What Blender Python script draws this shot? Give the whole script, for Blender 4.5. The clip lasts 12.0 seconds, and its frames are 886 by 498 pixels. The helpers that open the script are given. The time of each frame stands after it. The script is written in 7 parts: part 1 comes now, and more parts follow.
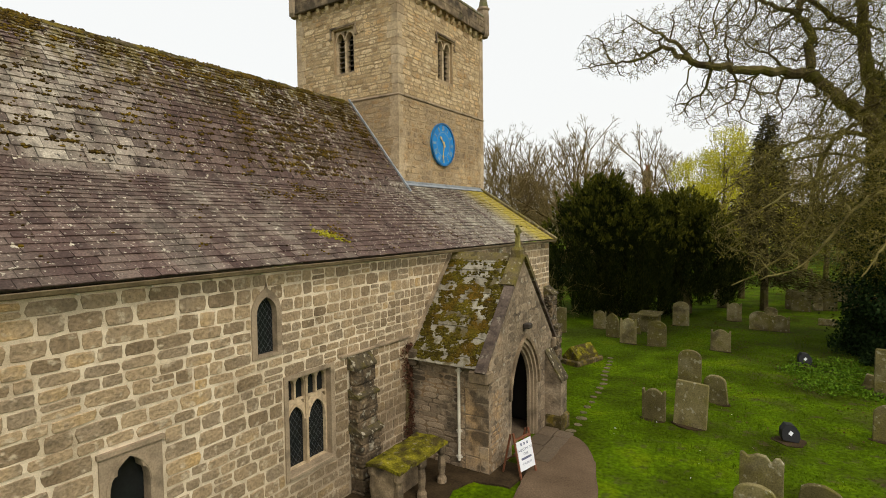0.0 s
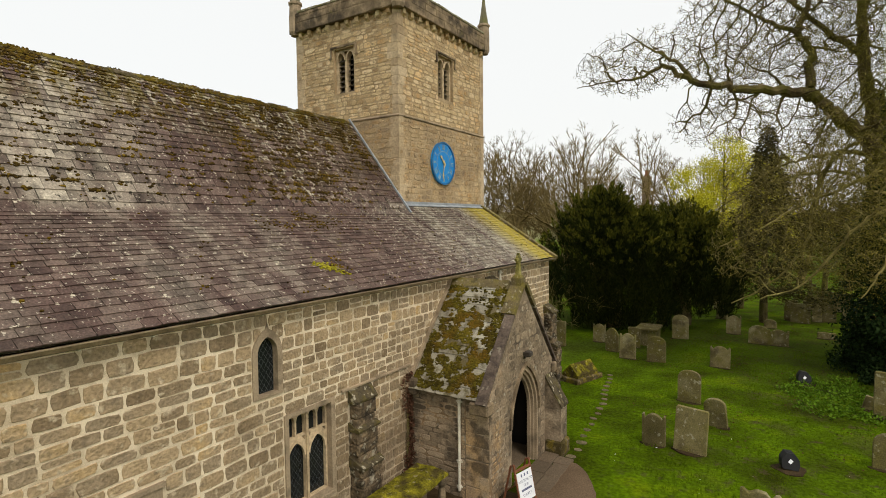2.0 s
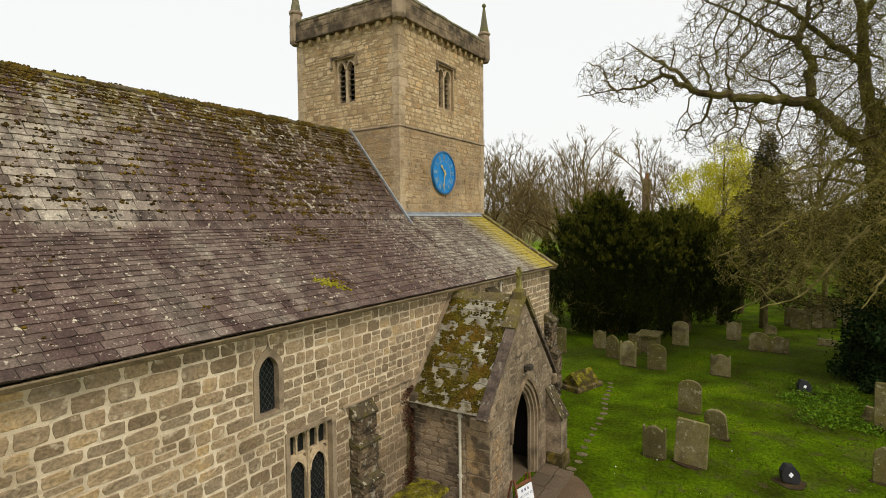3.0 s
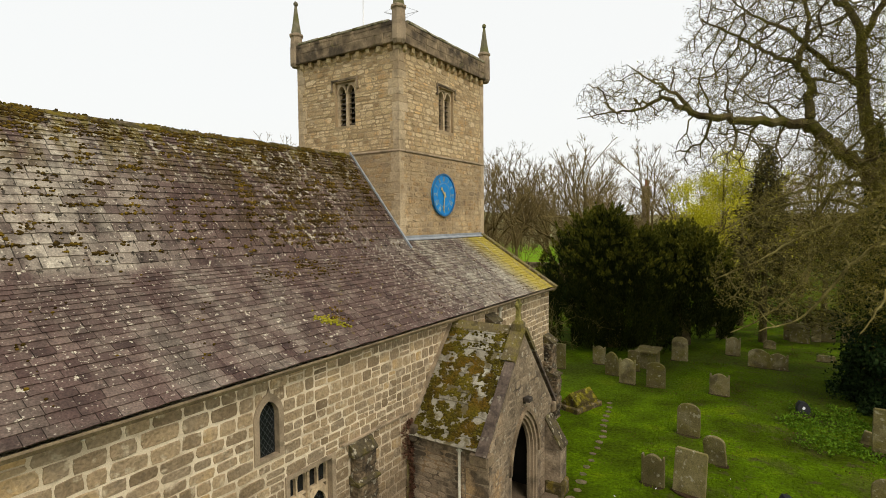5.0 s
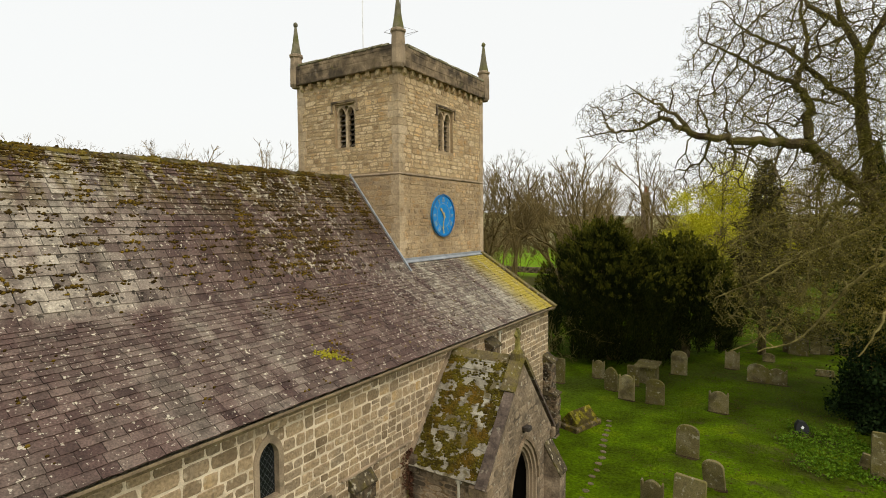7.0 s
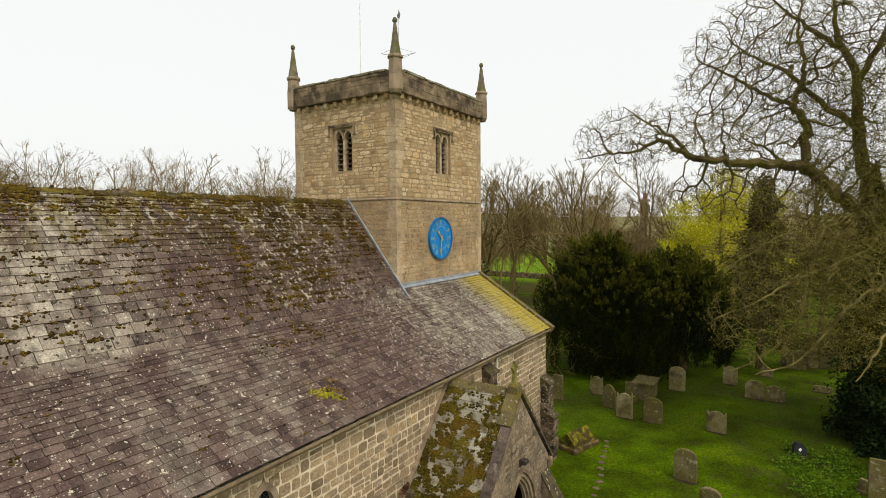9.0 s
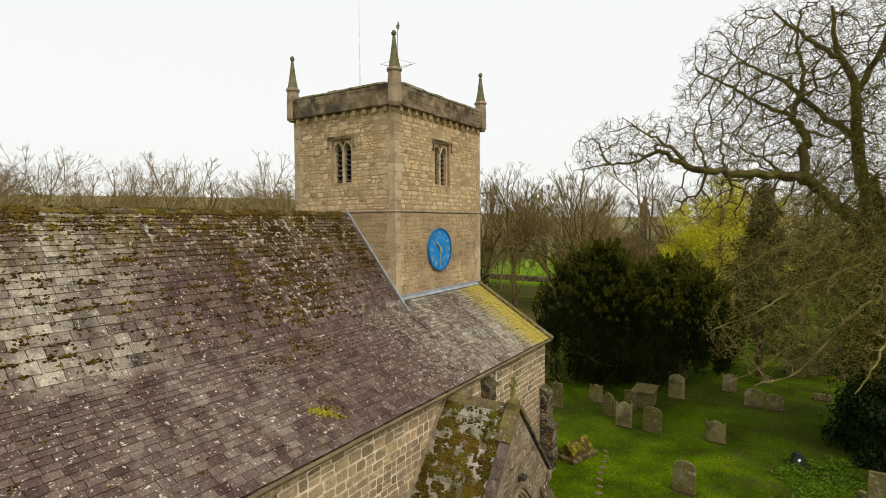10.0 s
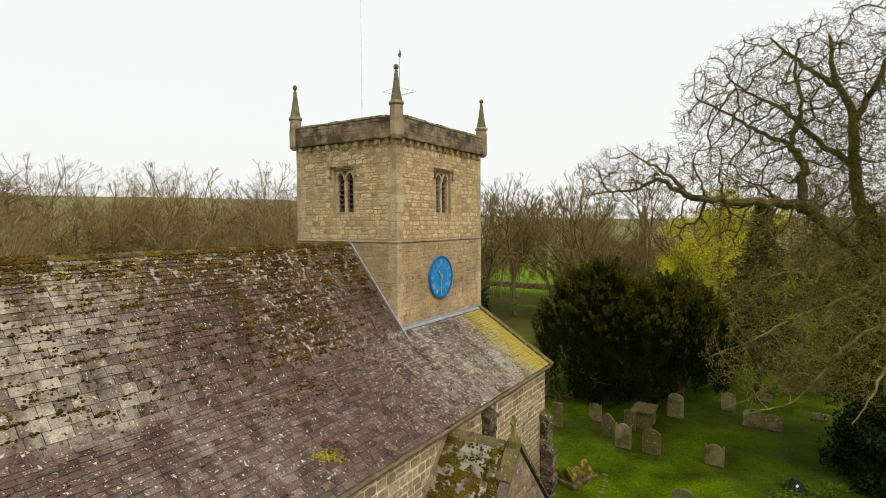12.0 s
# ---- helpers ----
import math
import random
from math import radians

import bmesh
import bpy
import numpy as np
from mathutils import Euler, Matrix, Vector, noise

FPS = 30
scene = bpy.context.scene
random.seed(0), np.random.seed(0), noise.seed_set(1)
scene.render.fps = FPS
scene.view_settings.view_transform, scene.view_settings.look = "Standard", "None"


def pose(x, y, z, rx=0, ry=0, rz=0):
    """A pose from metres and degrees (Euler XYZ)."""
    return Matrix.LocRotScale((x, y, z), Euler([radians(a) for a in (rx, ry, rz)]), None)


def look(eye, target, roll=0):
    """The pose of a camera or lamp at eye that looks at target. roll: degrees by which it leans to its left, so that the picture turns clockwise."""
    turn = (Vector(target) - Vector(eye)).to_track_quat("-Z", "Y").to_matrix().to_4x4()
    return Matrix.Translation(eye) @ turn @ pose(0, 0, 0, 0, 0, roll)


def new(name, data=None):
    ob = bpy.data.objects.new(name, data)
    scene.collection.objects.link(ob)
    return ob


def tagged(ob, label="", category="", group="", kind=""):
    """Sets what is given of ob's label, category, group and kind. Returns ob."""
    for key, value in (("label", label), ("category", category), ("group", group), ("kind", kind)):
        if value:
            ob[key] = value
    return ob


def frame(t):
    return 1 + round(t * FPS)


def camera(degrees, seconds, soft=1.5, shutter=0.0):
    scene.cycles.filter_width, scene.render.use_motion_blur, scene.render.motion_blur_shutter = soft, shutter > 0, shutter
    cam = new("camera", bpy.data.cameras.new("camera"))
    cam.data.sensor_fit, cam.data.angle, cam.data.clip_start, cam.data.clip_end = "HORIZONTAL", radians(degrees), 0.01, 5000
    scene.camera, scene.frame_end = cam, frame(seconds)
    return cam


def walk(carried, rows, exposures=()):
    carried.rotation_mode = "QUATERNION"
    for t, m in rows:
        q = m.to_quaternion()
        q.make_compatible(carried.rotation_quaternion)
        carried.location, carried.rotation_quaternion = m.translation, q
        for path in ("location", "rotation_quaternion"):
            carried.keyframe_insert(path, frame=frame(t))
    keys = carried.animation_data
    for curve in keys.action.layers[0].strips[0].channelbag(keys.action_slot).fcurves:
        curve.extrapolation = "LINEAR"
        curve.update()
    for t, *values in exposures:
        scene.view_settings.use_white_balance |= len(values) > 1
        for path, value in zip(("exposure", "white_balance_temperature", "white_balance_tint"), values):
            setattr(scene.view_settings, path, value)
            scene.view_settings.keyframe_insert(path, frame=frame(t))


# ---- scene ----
cam = camera(80.7, 12.0, soft=0.95)
PATH = [
    (0, (8.406, 0.327, 6.399), (7.324, 2.005, 6.291), -0.6),
    (0.5, (8.372, 0.357, 6.613), (7.29, 2.036, 6.503), -0.5),
    (1, (8.372, 0.36, 6.823), (7.291, 2.039, 6.712), -0.5),
    (1.5, (8.361, 0.362, 7.002), (7.281, 2.041, 6.891), -0.5),
    (2, (8.351, 0.351, 7.191), (7.272, 2.031, 7.081), -0.5),
    (2.5, (8.351, 0.358, 7.386), (7.271, 2.038, 7.275), -0.5),
    (3, (8.332, 0.35, 7.573), (7.253, 2.03, 7.463), -0.5),
    (5, (8.342, 0.351, 8.46), (7.263, 2.032, 8.352), -0.4),
    (5.5, (8.338, 0.348, 8.671), (7.26, 2.029, 8.563), -0.4),
    (6, (8.334, 0.351, 8.869), (7.256, 2.033, 8.762), -0.4),
    (6.5, (8.321, 0.356, 9.064), (7.244, 2.038, 8.958), -0.4),
    (7, (8.35, 0.359, 9.28), (7.272, 2.041, 9.174), -0.4),
    (9, (8.379, 0.454, 10.193), (7.304, 2.137, 10.089), -0.4),
    (9.5, (8.408, 0.474, 10.407), (7.331, 2.156, 10.304), -0.4),
    (10, (8.417, 0.482, 10.627), (7.341, 2.165, 10.525), -0.4),
    (10.5, (8.407, 0.46, 10.855), (7.333, 2.144, 10.754), -0.4),
    (11, (8.422, 0.432, 11.117), (7.347, 2.115, 11.017), -0.4),
    (11.5, (8.43, 0.387, 11.398), (7.355, 2.071, 11.298), -0.4),
    (12, (8.441, 0.346, 11.744), (7.366, 2.03, 11.646), -0.3),
]
walk(cam, [(t, look(eye, target, roll)) for t, eye, target, roll in PATH])

# ---- light ----
SUN_ELEV, SUN_AZ = 48.0, 115.0
world = bpy.data.worlds.new("overcast_sky")
scene.world = world
world.use_nodes = True
wn, wl = world.node_tree.nodes, world.node_tree.links
sky = wn.new("ShaderNodeTexSky")
sky.sky_type, sky.sun_disc = "NISHITA", False
sky.sun_elevation, sky.sun_rotation = radians(SUN_ELEV), radians(SUN_AZ)
sky.air_density, sky.dust_density, sky.ozone_density = 1.0, 6.0, 1.0
cloud = wn.new("ShaderNodeMix")
cloud.data_type = "RGBA"
cloud.inputs["Factor"].default_value = 0.82
cloud.inputs["B"].default_value = (10.95, 11.0, 10.7, 1)
wl.new(sky.outputs[0], cloud.inputs["A"])
wl.new(cloud.outputs["Result"], wn["Background"].inputs["Color"])
wn["Background"].inputs["Strength"].default_value = 0.101

sun_data = bpy.data.lights.new("sun", "SUN")
sun_data.energy, sun_data.angle, sun_data.color = 1.7, radians(25), (1.0, 0.94, 0.84)
sun = new("sun", sun_data)
az, el = radians(SUN_AZ), radians(SUN_ELEV)
sun.matrix_world = look((0, 0, 60), (-60 * math.sin(az) * math.cos(el), -60 * math.cos(az) * math.cos(el), 60 - 60 * math.sin(el)))
scene.view_settings.exposure = 0.0


# ---- materials ----
def surface(name, cols, rand=None, amount=0.5, scale=1.2, grain=30.0, rough=0.9, bump=0.4, depth=0.01, patches=(), stretch=None, contrast=0.35, spec=0.3):
    """cols: colours from dark to light. rand: object or island. patches: (colour, scale, low, high, strength, masks)."""
    m = bpy.data.materials.new(name)
    m.use_nodes = True
    n, l = m.node_tree.nodes, m.node_tree.links
    bsdf = n["Principled BSDF"]
    geo = n.new("ShaderNodeNewGeometry")
    place = geo.outputs["Position"]
    if stretch:
        mp = n.new("ShaderNodeVectorMath")
        mp.operation = "MULTIPLY"
        mp.inputs[1].default_value = stretch
        l.new(place, mp.inputs[0])
        place = mp.outputs[0]

    def tex(s, detail=4.0, p=place):
        t = n.new("ShaderNodeTexNoise")
        t.inputs["Scale"].default_value = s
        t.inputs["Detail"].default_value = detail
        l.new(p, t.inputs["Vector"])
        return t.outputs["Fac"]

    def calc(op, a, b):
        t = n.new("ShaderNodeMath")
        t.operation = op
        for i, v in enumerate((a, b)):
            if isinstance(v, (int, float)):
                t.inputs[i].default_value = v
            else:
                l.new(v, t.inputs[i])
        return t.outputs[0]

    def fit_range(v, a, b, c=0.0, d=1.0):
        t = n.new("ShaderNodeMapRange")
        for i, q in enumerate((a, b, c, d)):
            t.inputs[i + 1].default_value = q
        l.new(v, t.inputs[0])
        return t.outputs[0]

    def mix(kind, fac, a, b):
        t = n.new("ShaderNodeMix")
        t.data_type, t.blend_type = "RGBA", kind
        for key, v in (("Factor", fac), ("A", a), ("B", b)):
            if isinstance(v, (int, float)):
                t.inputs[key].default_value = v
            elif isinstance(v, tuple):
                t.inputs[key].default_value = (*v[:3], 1)
            else:
                l.new(v, t.inputs[key])
        return t.outputs["Result"]

    big = fit_range(tex(scale), 0.3, 0.7)
    if rand:
        if rand == "object":
            r = n.new("ShaderNodeObjectInfo").outputs["Random"]
        else:
            r = geo.outputs["Random Per Island"]
        big = calc("ADD", calc("MULTIPLY", big, 1 - amount), calc("MULTIPLY", r, amount))
    ramp = n.new("ShaderNodeValToRGB")
    while len(ramp.color_ramp.elements) < len(cols):
        ramp.color_ramp.elements.new(0.5)
    for i, c in enumerate(cols):
        e = ramp.color_ramp.elements[i]
        e.position, e.color = i / max(1, len(cols) - 1), (*c, 1)
    l.new(big, ramp.inputs[0])
    fine = tex(grain, 6.0, geo.outputs["Position"])
    col = mix("MULTIPLY", 1.0, ramp.outputs[0], fit_range(fine, 0.25, 0.75, 1 - contrast, 1 + contrast))
    for colour, s, low, high, strength, masks in patches:
        f = fit_range(tex(s, 7.0, place if s < 3 else geo.outputs["Position"]), low, high)
        for axis, a, b in masks:
            sep = n.new("ShaderNodeSeparateXYZ")
            l.new(geo.outputs["Position"], sep.inputs[0])
            f = calc("MULTIPLY", f, fit_range(sep.outputs[axis], a, b))
        f = calc("MULTIPLY", f, strength)
        if rand and s < 2:
            f = calc("MULTIPLY", f, fit_range(r, 0.1, 0.75, 0.3, 1.0))
        col = mix("MIX", f, col, mix("MULTIPLY", 1.0, colour, fit_range(fine, 0.25, 0.75, 0.6, 1.4)))
    l.new(col, bsdf.inputs["Base Color"])
    bsdf.inputs["Roughness"].default_value = rough
    bsdf.inputs["Specular IOR Level"].default_value = spec
    if bump:
        b = n.new("ShaderNodeBump")
        b.inputs["Strength"].default_value, b.inputs["Distance"].default_value = bump, depth
        l.new(calc("ADD", fine, calc("MULTIPLY", tex(grain * 0.25), 1.6)), b.inputs["Height"])
        l.new(b.outputs[0], bsdf.inputs["Normal"])
    return m


def plain(name, colour, rough=0.5, metal=0.0, wear=0.15):
    m = surface(name, [tuple(c * (1 - wear) for c in colour), tuple(min(1, c * (1 + wear)) for c in colour)], rough=rough, bump=0.1, contrast=wear, scale=3)
    m.node_tree.nodes["Principled BSDF"].inputs["Metallic"].default_value = metal
    return m


LICHEN = (0.55, 0.53, 0.42)
NAVE_COLS = [(0.14, 0.097, 0.054), (0.25, 0.178, 0.10), (0.30, 0.226, 0.14), (0.36, 0.258, 0.145), (0.42, 0.308, 0.178), (0.50, 0.325, 0.13)]
NAVE_PATCH = [((0.10, 0.085, 0.065), 1.6, 0.55, 0.75, 0.5, ()), ((0.07, 0.055, 0.038), 9.0, 0.60, 0.68, 0.5, ()), ((0.58, 0.48, 0.33), 5.5, 0.58, 0.65, 0.55, ()), ((0.11, 0.078, 0.046), 0.8, 0.30, 0.52, 0.75, ((2, 3.6, 1.6), (1, 5.5, 8.5)))]
M_NAVE = surface("nave_stone", NAVE_COLS, "object", 0.7, patches=NAVE_PATCH, grain=18, bump=0.8, depth=0.03, contrast=0.32)
M_NAVE_I = surface("nave_stone_rest", NAVE_COLS, "island", 0.7, patches=NAVE_PATCH, grain=18, bump=0.8, depth=0.03, contrast=0.32)
M_MORTAR = surface("lime_mortar", [(0.64, 0.52, 0.35), (0.80, 0.68, 0.49)], scale=0.8, grain=60, contrast=0.16, patches=[((0.26, 0.19, 0.11), 1.3, 0.48, 0.74, 0.65, ()), ((0.36, 0.27, 0.165), 5.0, 0.52, 0.64, 0.4, ()), ((0.24, 0.175, 0.105), 0.8, 0.30, 0.52, 0.85, ((2, 3.6, 1.6), (1, 5.5, 8.5)))])
TOWER_COLS = [(0.27, 0.175, 0.085), (0.43, 0.30, 0.155), (0.53, 0.385, 0.205), (0.58, 0.43, 0.24), (0.65, 0.50, 0.30), (0.66, 0.40, 0.15)]
TOWER_PATCH = [((0.50, 0.29, 0.11), 2.5, 0.55, 0.68, 0.65, ()), ((0.17, 0.13, 0.09), 1.1, 0.55, 0.8, 0.5, ()), ((0.16, 0.12, 0.08), 4.0, 0.6, 0.7, 0.4, ()), ((0.19, 0.132, 0.077), 0.9, 0.3, 0.6, 0.8, ((2, 11.2, 10.9),)), ((0.48, 0.27, 0.10), 3.0, 0.56, 0.66, 0.5, ((2, 11.2, 10.9),)), ((0.06, 0.045, 0.03), 7.0, 0.62, 0.70, 0.6, ())]
M_TOWER = surface("tower_stone", TOWER_COLS, "object", 0.8, patches=TOWER_PATCH, contrast=0.42, bump=0.7, depth=0.02)
M_TOWER_I = surface("tower_stone_rest", TOWER_COLS, "island", 0.8, patches=TOWER_PATCH, contrast=0.42, bump=0.7, depth=0.02)
M_TOWER_MORTAR = surface("tower_mortar", [(0.29, 0.205, 0.11), (0.46, 0.34, 0.195)], scale=1.6, grain=30)
M_QUOIN = surface("smooth_quoin_stone", [(0.34, 0.245, 0.14), (0.48, 0.36, 0.215), (0.57, 0.44, 0.28)], "object", 0.6, scale=1.6, grain=14, contrast=0.3, patches=[((0.16, 0.12, 0.075), 1.8, 0.5, 0.68, 0.6, ())])
M_PARAPET = surface("weathered_parapet_stone", [(0.10, 0.072, 0.042), (0.20, 0.145, 0.085), (0.34, 0.25, 0.15)], scale=2.5, patches=[((0.03, 0.022, 0.015), 1.7, 0.50, 0.62, 0.75, ()), ((0.16, 0.14, 0.03), 3.0, 0.62, 0.75, 0.4, ()), ((0.3, 0.28, 0.22), 5, 0.66, 0.75, 0.4, ())])
M_DRESSED = surface("dressed_sandstone", [(0.20, 0.148, 0.092), (0.31, 0.235, 0.15), (0.38, 0.285, 0.18)], scale=2.0, contrast=0.22, patches=[((0.10, 0.075, 0.045), 2.2, 0.52, 0.66, 0.6, ())])
M_PORCH = surface("porch_stone", [(0.17, 0.125, 0.078), (0.30, 0.225, 0.145), (0.41, 0.31, 0.20)], "object", 0.6, patches=[((0.46, 0.29, 0.13), 2.1, 0.42, 0.58, 0.7, ((0, 1.5, 1.8),)), ((0.055, 0.04, 0.025), 2.2, 0.50, 0.60, 0.75, ())])
M_PORCH_I = surface("porch_stone_rest", [(0.17, 0.125, 0.078), (0.30, 0.225, 0.145), (0.41, 0.31, 0.20)], "island", 0.6, patches=[((0.46, 0.29, 0.13), 2.1, 0.42, 0.58, 0.7, ((0, 1.5, 1.8),)), ((0.055, 0.04, 0.025), 2.2, 0.50, 0.60, 0.75, ())])
M_RENDER = surface("porch_rubble_render", [(0.12, 0.088, 0.055), (0.24, 0.18, 0.115), (0.36, 0.28, 0.185)], scale=2.2, grain=14, bump=0.8, depth=0.03, patches=[((0.06, 0.046, 0.03), 2.0, 0.48, 0.68, 0.75, ()), ((0.36, 0.22, 0.10), 1.2, 0.48, 0.66, 0.6, ((1, 12.6, 12.0),)), (LICHEN, 5.0, 0.62, 0.74, 0.5, ())])
M_GABLE = surface("porch_gable_rubble", [(0.12, 0.087, 0.054), (0.21, 0.156, 0.098), (0.29, 0.22, 0.14), (0.37, 0.28, 0.18)], "object", 0.6, grain=14, bump=0.8, depth=0.03, patches=[((0.055, 0.04, 0.026), 1.4, 0.48, 0.64, 0.7, ()), ((0.44, 0.275, 0.125), 2.1, 0.44, 0.6, 0.6, ((1, 12.7, 12.1), (2, 2.6, 1.8))), (LICHEN, 6.0, 0.6, 0.7, 0.5, ())])
SLATE_COLS = [(0.044, 0.026, 0.022), (0.080, 0.049, 0.040), (0.112, 0.072, 0.058), (0.148, 0.101, 0.080), (0.21, 0.153, 0.118)]
SLATE_PATCH = [
    ((0.45, 0.395, 0.30), 1.1, 0.34, 0.52, 0.85, ((1, 7.6, 5.4), (2, 7.4, 7.6))),
    ((0.27, 0.23, 0.172), 0.7, 0.52, 0.66, 0.28, ((2, 7.7, 7.4),)),
    ((0.34, 0.295, 0.225), 0.9, 0.40, 0.60, 0.55, ((2, 7.7, 7.4), (1, 4.0, 6.0), (1, 9.6, 8.0))),
    ((0.25, 0.205, 0.15), 2.0, 0.56, 0.72, 0.25, ()),
    ((0.035, 0.025, 0.02), 3.1, 0.52, 0.62, 0.45, ()),
    ((0.33, 0.30, 0.225), 1.4, 0.34, 0.56, 0.8, ((1, 13.5, 16.5), (2, 7.95, 7.75))),
    ((0.028, 0.020, 0.015), 0.9, 0.50, 0.68, 0.6, ()),
    ((0.14, 0.108, 0.014), 2.6, 0.42, 0.56, 0.8, ((2, 9.4, 10.9),)),
    ((0.05, 0.03, 0.01), 2.2, 0.44, 0.58, 0.8, ((1, 7.5, 9.5), (1, 15.5, 12.0), (2, 7.7, 8.6))),
    ((0.04, 0.028, 0.009), 1.5, 0.40, 0.56, 0.8, ((1, 13.0, 15.0), (2, 7.9, 9.6))),
    ((0.36, 0.285, 0.035), 2.1, 0.20, 0.48, 0.95, ((1, 19.4, 20.9),)),
    ((0.58, 0.53, 0.42), 9.0, 0.59, 0.63, 0.6, ((1, 11.8, 14.5), (1, 20.4, 19.4), (2, 7.9, 7.7))),
    ((0.52, 0.47, 0.35), 5.0, 0.57, 0.63, 0.6, ((2, 9.2, 10.4),)),
    ((0.50, 0.45, 0.34), 6.5, 0.58, 0.63, 0.75, ((1, 9.6, 10.6), (1, 14.5, 12.8), (2, 7.6, 8.0))),
    ((0.56, 0.50, 0.38), 15.0, 0.64, 0.67, 0.55, ()), ((0.60, 0.54, 0.40), 8.5, 0.655, 0.68, 0.8, ()),
    ((0.018, 0.014, 0.008), 7.0, 0.62, 0.65, 0.85, ((2, 7.4, 7.6),)),
    ((0.14, 0.105, 0.012), 6.0, 0.64, 0.69, 0.7, ((1, 8.0, 10.0),)),
]
MOSS = (0.075, 0.062, 0.008)
M_SLATE = surface("roof_slate", SLATE_COLS, "object", 0.6, rough=0.7, scale=0.9, contrast=0.5, spec=0.12, patches=SLATE_PATCH, stretch=(0.4, 1.5, 0.4))
M_SLATE_I = surface("roof_slate_rest", SLATE_COLS, "island", 0.6, rough=0.7, scale=0.9, contrast=0.5, spec=0.12, patches=SLATE_PATCH, stretch=(0.4, 1.5, 0.4))
PSLATE_COLS = [(0.13, 0.11, 0.075), (0.26, 0.232, 0.17), (0.42, 0.39, 0.30)]
M_PSLATE = surface("porch_stone_slate", PSLATE_COLS, "object", 0.5, rough=0.8, scale=1.5, patches=[((0.08, 0.058, 0.01), 2.6, 0.52, 0.60, 0.8, ()), ((0.07, 0.055, 0.03), 4.0, 0.56, 0.68, 0.6, ())])
M_MOSS = surface("dry_moss", [(0.016, 0.010, 0.004), (0.055, 0.034, 0.007), (0.20, 0.125, 0.012)], "island", 0.6, scale=1.0, grain=60, bump=0.6, depth=0.02, spec=0.04)
M_PMOSS = surface("olive_moss", [(0.02, 0.014, 0.004), (0.05, 0.038, 0.006), (0.10, 0.08, 0.010), (0.16, 0.115, 0.012)], "island", 0.45, scale=1.4, grain=60, bump=0.6, depth=0.02, spec=0.04, patches=[((0.13, 0.068, 0.01), 1.3, 0.50, 0.62, 0.8, ())])
M_BRIGHTMOSS = surface("yellow_green_moss", [(0.10, 0.085, 0.01), (0.22, 0.20, 0.015), (0.33, 0.29, 0.025)], "island", 0.6, scale=1.0, grain=60, bump=0.6, depth=0.02, spec=0.04)
M_SLABMOSS = surface("bright_moss", [(0.05, 0.04, 0.009), (0.15, 0.132, 0.012), (0.29, 0.25, 0.02)], scale=4.0, grain=25, contrast=0.5, spec=0.05, bump=0.9, depth=0.04, patches=[((0.055, 0.04, 0.018), 2.6, 0.50, 0.60, 0.85, ()), ((0.3, 0.26, 0.18), 7.0, 0.62, 0.68, 0.5, ())])
M_LABEL = plain("grey_blue_lettering", (0.12, 0.13, 0.2), 0.6)
M_LEAD = plain("lead_flashing", (0.29, 0.31, 0.325), 0.6, 0.1, 0.25)
M_RIDGE = surface("mossy_ridge_stone", [(0.09, 0.07, 0.045), (0.24, 0.19, 0.125)], scale=4, spec=0.1, patches=[((0.05, 0.038, 0.008), 5, 0.36, 0.5, 0.85, ()), ((0.17, 0.125, 0.015), 4.0, 0.52, 0.62, 0.7, ())])
M_GRASS = surface("churchyard_grass", [(0.028, 0.036, 0.002), (0.044, 0.07, 0.0015), (0.068, 0.117, 0.0015), (0.105, 0.145, 0.002)], scale=0.5, grain=9.0, bump=0.6, depth=0.05, contrast=0.5, spec=0.03, patches=[((0.075, 0.062, 0.02), 0.12, 0.25, 0.5, 0.85, ((1, 42.0, 54.0), (1, 86.0, 80.0), (0, -2.0, -8.0))), ((0.15, 0.26, 0.006), 0.02, 0.1, 0.2, 0.92, ((1, 80.0, 86.0), (1, 185.0, 165.0), (0, -6.0, -16.0))), ((0.2, 0.185, 0.085), 0.02, 0.2, 0.4, 0.85, ((1, 150.0, 190.0),)), ((0.2, 0.185, 0.085), 0.02, 0.2, 0.4, 0.85, ((0, -85.0, -140.0),)), ((0.055, 0.044, 0.016), 0.6, 0.52, 0.68, 0.5, ((0, 4.0, 7.5),)), ((0.06, 0.045, 0.02), 2.4, 0.58, 0.68, 0.7, ((0, 3.8, 6.0),)), ((0.028, 0.03, 0.008), 0.25, 0.4, 0.6, 0.75, ((1, 24.0, 30.0), (1, 42.0, 36.0)))])
M_BLADE = surface("grass_blades", [(0.038, 0.055, 0.002), (0.064, 0.105, 0.003), (0.105, 0.145, 0.006)], "island", 0.6, scale=0.5, spec=0.02, bump=0)
M_COVER = surface("leafy_ground_plants", [(0.04, 0.07, 0.005), (0.075, 0.145, 0.009), (0.12, 0.20, 0.014)], "island", 0.7, spec=0.02, bump=0, rough=0.5)
M_IVY = surface("ivy_leaves", [(0.006, 0.012, 0.004), (0.014, 0.028, 0.008), (0.035, 0.055, 0.015)], "island", 0.7, spec=0.02, bump=0, rough=0.5)
M_CONIFER = surface("conifer_needles", [(0.022, 0.020, 0.007), (0.05, 0.044, 0.014), (0.10, 0.085, 0.026)], "island", 0.7, spec=0.06, bump=0)
# Yellow-green needles, lightened so the colour also holds the light from above.
M_YEWTIP = surface("yew_lit_tips", [(0.02, 0.027, 0.005), (0.075, 0.08, 0.009), (0.20, 0.18, 0.02)], "island", 0.7, spec=0.06, bump=0)
